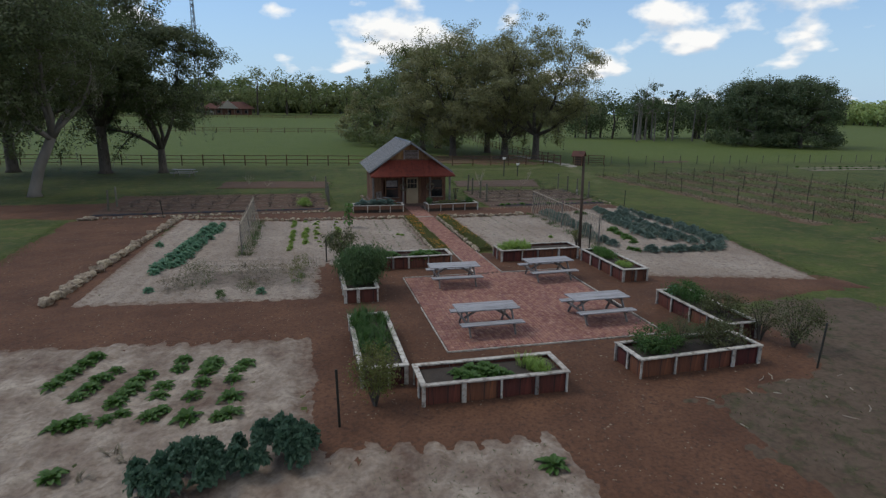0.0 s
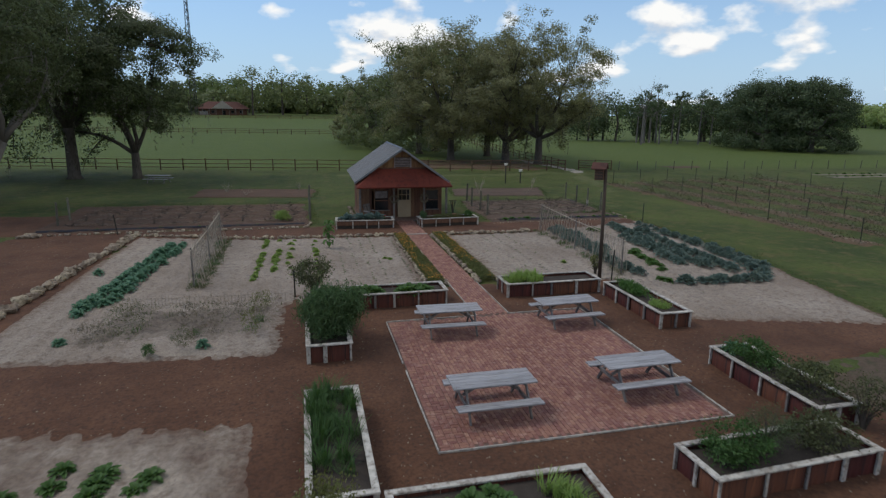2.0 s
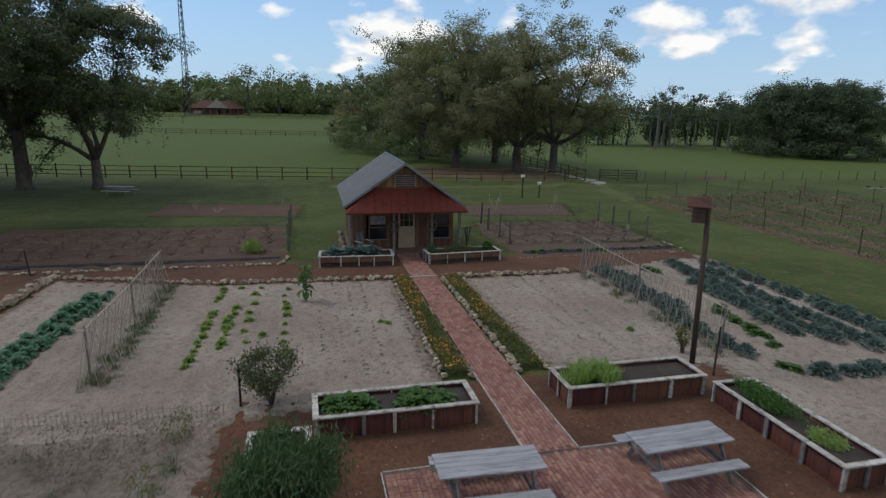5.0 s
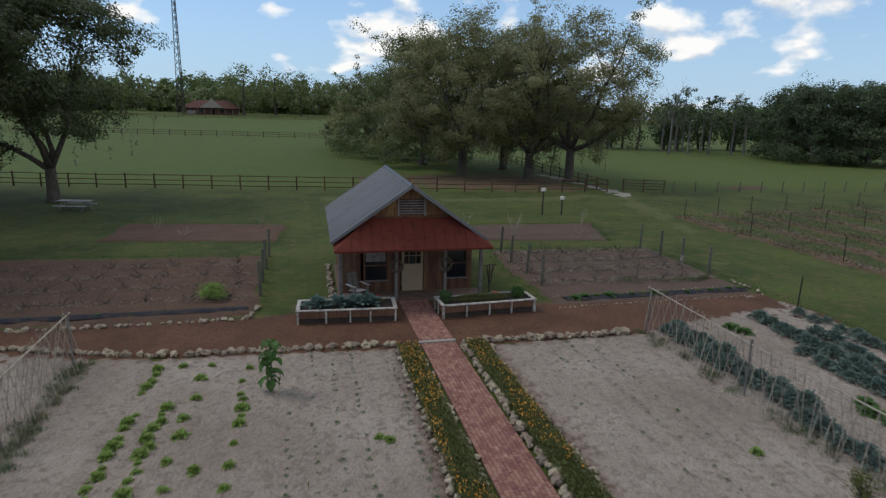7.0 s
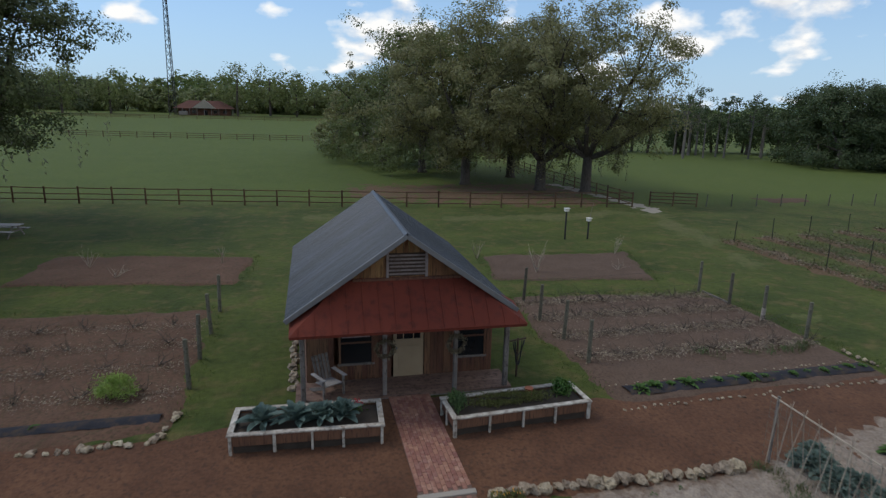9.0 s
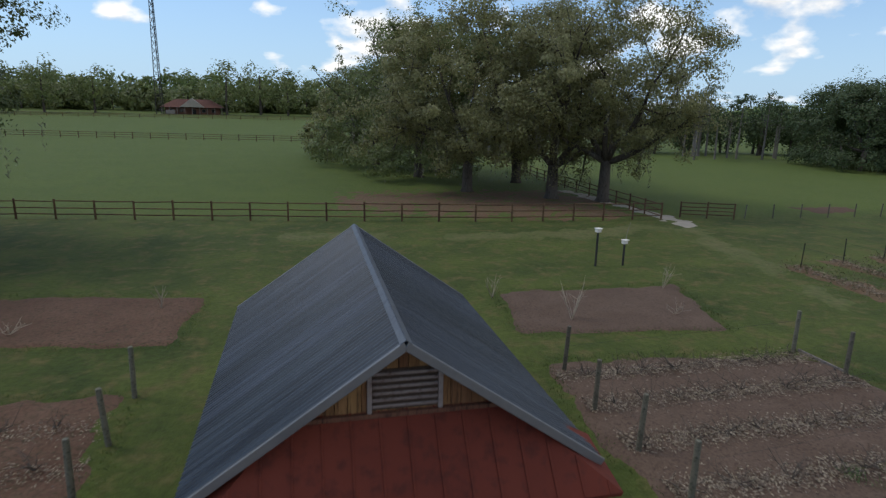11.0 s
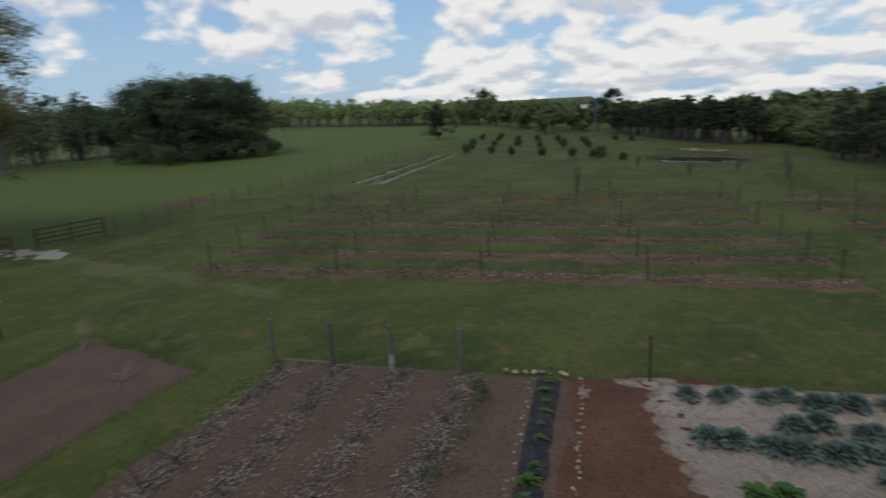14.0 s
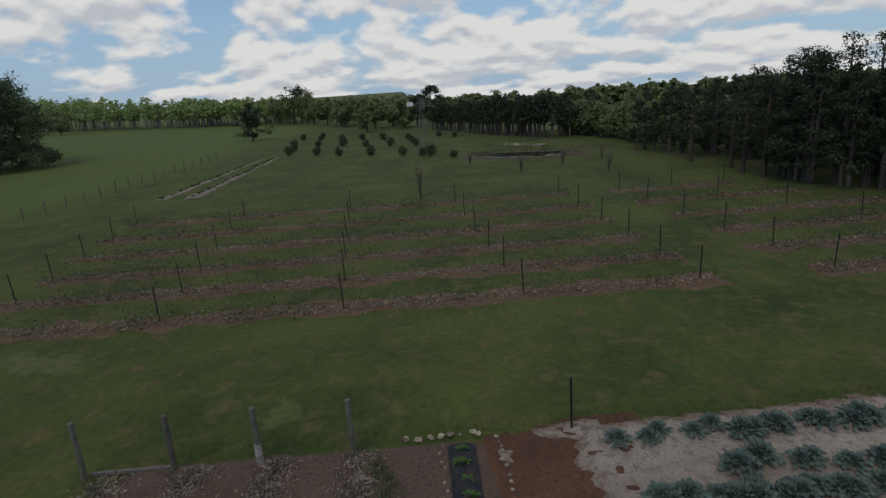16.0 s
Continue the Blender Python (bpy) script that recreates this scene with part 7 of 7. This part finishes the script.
woods("woods_behind_house", line_spots((-260, 330), (150, 318), 230, 22, 10, 16, 1), L_oak, "dark green woods beyond the far house", 1101, M_bark, round_into, spread=1.9, count=320, leaf=1.95, low=-0.2)
woods("woods_near_house", [(-24, 300, 24), (-10, 306, 25), (2, 304, 21), (-92, 292, 22), (-108, 284, 23), (-76, 300, 21), (-125, 280, 26), (-140, 275, 25), (20, 300, 19), (-160, 270, 26)], L_oak, "round green oaks beside the far house", 1102, M_bark, round_into, spread=1.2, count=1400, leaf=1.1)
woods("hill_woods", line_spots((-420, 460), (460, 440), 150, 40, 17, 25, 3), L_spring, "pale green woods on the horizon", 1103, M_bark, round_into, count=210, leaf=2.6)
def edge_spots(line, n, depth, seed, lo=0.85, hi=1.18):
    """Trees behind a forest edge; the line carries x, y and height."""
    r = rng_of(seed)
    out = []
    for i in range(n):
        u = (i + r.random()) / n * (len(line) - 1)
        k = min(int(u), len(line) - 2)
        f = u - k
        p = [line[k][c] + (line[k + 1][c] - line[k][c]) * f for c in range(3)]
        dx, dy = line[k + 1][0] - line[k][0], line[k + 1][1] - line[k][1]
        s = abs(r.normal()) * depth / math.hypot(dx, dy)
        out.append((p[0] - dy * s * 1.0, p[1] + dx * s * 1.0, p[2] * r.uniform(lo, hi)))
    return out


# L_edge gives these far woods their sunlit look by colour
woods("plantation_edge", edge_spots([(194, 66, 7.0), (210, 95, 7.6), (223, 115, 8.4), (250, 155, 10.5), (278, 196, 13.0), (320, 250, 15.5)], 260, -12, 1104, 0.68, 1.14), L_edge, "pine plantation edge with sunlight painted into its green", 1104, M_palebark, pine_into, spread=1.25, bare=0.42, count=240, leaf=1.1)
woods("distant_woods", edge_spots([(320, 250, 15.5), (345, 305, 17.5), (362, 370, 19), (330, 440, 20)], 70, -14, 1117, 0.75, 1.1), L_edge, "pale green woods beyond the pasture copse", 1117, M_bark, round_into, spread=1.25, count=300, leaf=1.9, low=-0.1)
woods("field_edge_oaks", [(228, 155, 9.8), (262, 205, 14.0), (191.6, 65, 10.8), (195, 70, 9), (187, 60, 9.6), (174, 52.5, 7.7), (180, 57, 8.2), (168, 48, 7.4), (160, 46, 7.0), (165, 41, 7.4), (137.3, 39, 6.9), (150, 38, 6.6), (156, 34, 7.2), (145, 31, 6.8), (152, 28, 7.2), (160, 24, 7.6), (170, 34, 8.0), (176, 44, 8.0)], L_oak, "oaks along the far field edge", 1105, M_bark, round_into, spread=1.1, count=1100, leaf=0.75)
woods("far_pines", [(133.7, 25, 8.8), (137, 27.5, 7.2), (189, 62, 11.0)], L_pine, "tall dark pines on the far field edge", 1106, M_bark, pine_into, spread=1.4, count=900, leaf=0.6)
FAR_PINES = [(134, 25, 5.6), (126, 23, 5.2), (109, 18.6, 5.5), (100, 15.2, 6.0), (91.5, 10.4, 5.6)]
BACK_WOOD = [(98, 6.0, 5.8), (86, 3.0, 5.6), (75, 1.5, 6.2)]
ROADSIDE = [(72, 5.2, 5.9), (66, 2.6, 6.6), (61, 0.2, 7.2), (56, -1.6, 7.6), (52, -1.4, 7.9)]
NEAR_PINES = [(51.6, 3.2, 7.9), (47.1, 2.6, 8.3), (43.3, 0.8, 8.6), (40.0, -2.5, 8.8), (35, -13, 9.4), (28, -26, 10)]
woods("far_pine_block", edge_spots(FAR_PINES, 70, 1.2, 1112, 0.82, 1.06) + edge_spots([(x - 1, y - 4, h) for x, y, h in FAR_PINES], 60, 4.0, 1113, 0.8, 1.05), L_pine, "dense dark pine block with bare trunks", 1112, M_bark, pine_into, spread=0.95, bare=0.34, count=420, leaf=0.40)
woods("mixed_wood", edge_spots(BACK_WOOD, 34, 2.0, 1114, 0.7, 1.05), L_oak, "mixed green wood beyond the farm road", 1114, M_bark, round_into, spread=1.0, count=700, leaf=0.42, low=0.0)
woods("pine_wood", edge_spots(NEAR_PINES, 30, 0.8, 1107, 0.74, 1.0) + edge_spots(NEAR_PINES, 16, 1.6, 1111, 0.98, 1.13) + edge_spots(ROADSIDE, 26, 0.8, 1115, 0.78, 1.08), L_pine, "dark pines standing along the farm road", 1107, M_bark, pine_into, spread=1.1, bare=0.12, count=1900, leaf=0.21)
woods("roadside_pines", [(60.2, 4.4, 6.6), (55.6, 3.2, 7.2), (52.4, 4.0, 7.2), (50.4, 3.6, 7.4)], L_pine, "few bare-trunked pines before the farm road", 1116, M_pole, pine_into, spread=1.1, bare=0.3, count=2000, leaf=0.2)
woods("pine_wood_depth", edge_spots([(x - 1.5, y - 4.5, h * 0.95) for x, y, h in ROADSIDE + NEAR_PINES[1:]], 95, 4.0, 1110, 0.72, 1.05), L_pine, "dense dark pine wood behind the farm road", 1110, M_bark, pine_into, spread=1.35, bare=0.02, count=640, leaf=0.40)
woods("east_woods", line_spots((230, -170), (215, 30), 130, 20, 6.0, 8.4, 6), L_oak, "green woods beyond the pasture", 1108, M_bark, round_into, count=210, leaf=1.9)
fpine = thing("lone_pine", "lone dark pine in the pasture", "tree", (128, 61, 0))
wd, cr = Acc(), Acc()
for k, w_ in enumerate((2.1, 1.7, 1.2, 0.8)):
    pine_into(wd, cr, rng_of(1109 + k), 0, 0, 0, 7.2 - 0.2 * k, spread=w_, bare=0.10, count=1500, leaf=0.34)
part("trunk", wd, M_bark, fpine)
part("crown", cr, L_pine, fpine)


# ---------------------------------------------------------------- far house and mast
def far_house(x, y):
    z = float(rise(x, y))
    h = thing("ranch_house", "low red-roofed ranch house across the pasture", "house", (x, y, z - 0.2), 4)
    part("wall", Acc().box((0, 5, 1.6), (22, 9, 3.2), None, 0.05), M_barn, h)
    a = Acc()
    a.add([(-13, -2, 3.1), (13, -2, 3.1), (13, 11, 3.1), (-13, 11, 3.1), (-7, 4.5, 6.6), (7, 4.5, 6.6)], [(0, 1, 5, 4), (1, 2, 5), (2, 3, 4, 5), (3, 0, 4), (3, 2, 1, 0)])
    part("roof", a, M_rust_dark, h, "brown-red hipped roof")
    g_ = Acc()
    g_.add([(-5, -2.4, 3.2), (5, -2.4, 3.2), (0, -2.4, 7.0), (-5, 4, 3.2), (5, 4, 3.2), (0, 4, 7.0)], [(0, 1, 2), (0, 2, 5, 3), (1, 4, 5, 2)])
    part("gable", g_, M_pale, h, "pale boarded gable")
    for i in range(9):
        part("porch_post", Acc().box((-12 + i * 3, -1.8, 1.6), (0.25, 0.25, 3.2)), M_greyleg, h)
    for xx in (-8.5, -4.5, 4.5, 8.5):
        w = part("window", Acc().box((xx, 0.45, 1.7), (1.6, 0.12, 1.5)), M_greyleg, h)
        part("pane", Acc().box((xx, 0.38, 1.7), (1.4, 0.05, 1.3)), M_glass, w)
    part("door", Acc().box((0.5, 0.44, 1.2), (1.6, 0.1, 2.3)), M_glass, h)


far_house(-38, 300)


def mast(x, y, H):
    z = float(rise(x, y))
    m = thing("lattice_mast", "tall thin steel lattice radio mast", "mast", (x, y, z))
    w0, w1 = 3.0, 0.5
    legs = [(-1, -1), (1, -1), (0, 1.2)]
    for lx, ly in legs:
        part("leg", Acc().tube([(lx * w0 / 2, ly * w0 / 2, 0), (lx * w1 / 2, ly * w1 / 2, H)], 0.16, 5), M_steel, m)
    a = Acc()
    n = 26
    for k in range(n):
        z0, z1 = H * k / n, H * (k + 1) / n
        wa, wb = w0 + (w1 - w0) * k / n, w0 + (w1 - w0) * (k + 1) / n
        for i in range(3):
            p, q = legs[i], legs[(i + 1) % 3]
            a.beam((p[0] * wa / 2, p[1] * wa / 2, z0), (q[0] * wb / 2, q[1] * wb / 2, z1), 0.09, 0.09)
            a.beam((q[0] * wa / 2, q[1] * wa / 2, z0), (p[0] * wb / 2, p[1] * wb / 2, z1), 0.09, 0.09)
    part("bracing", a, M_steel, m)
    part("base_hut", Acc().box((4, -1, 1.0), (3.5, 2.0, 1.6), None, 0.05), M_greyleg, m)


mast(-50, 296, 78)

# ---------------------------------------------------------------- bricks last
build_patio()
build_walkway()
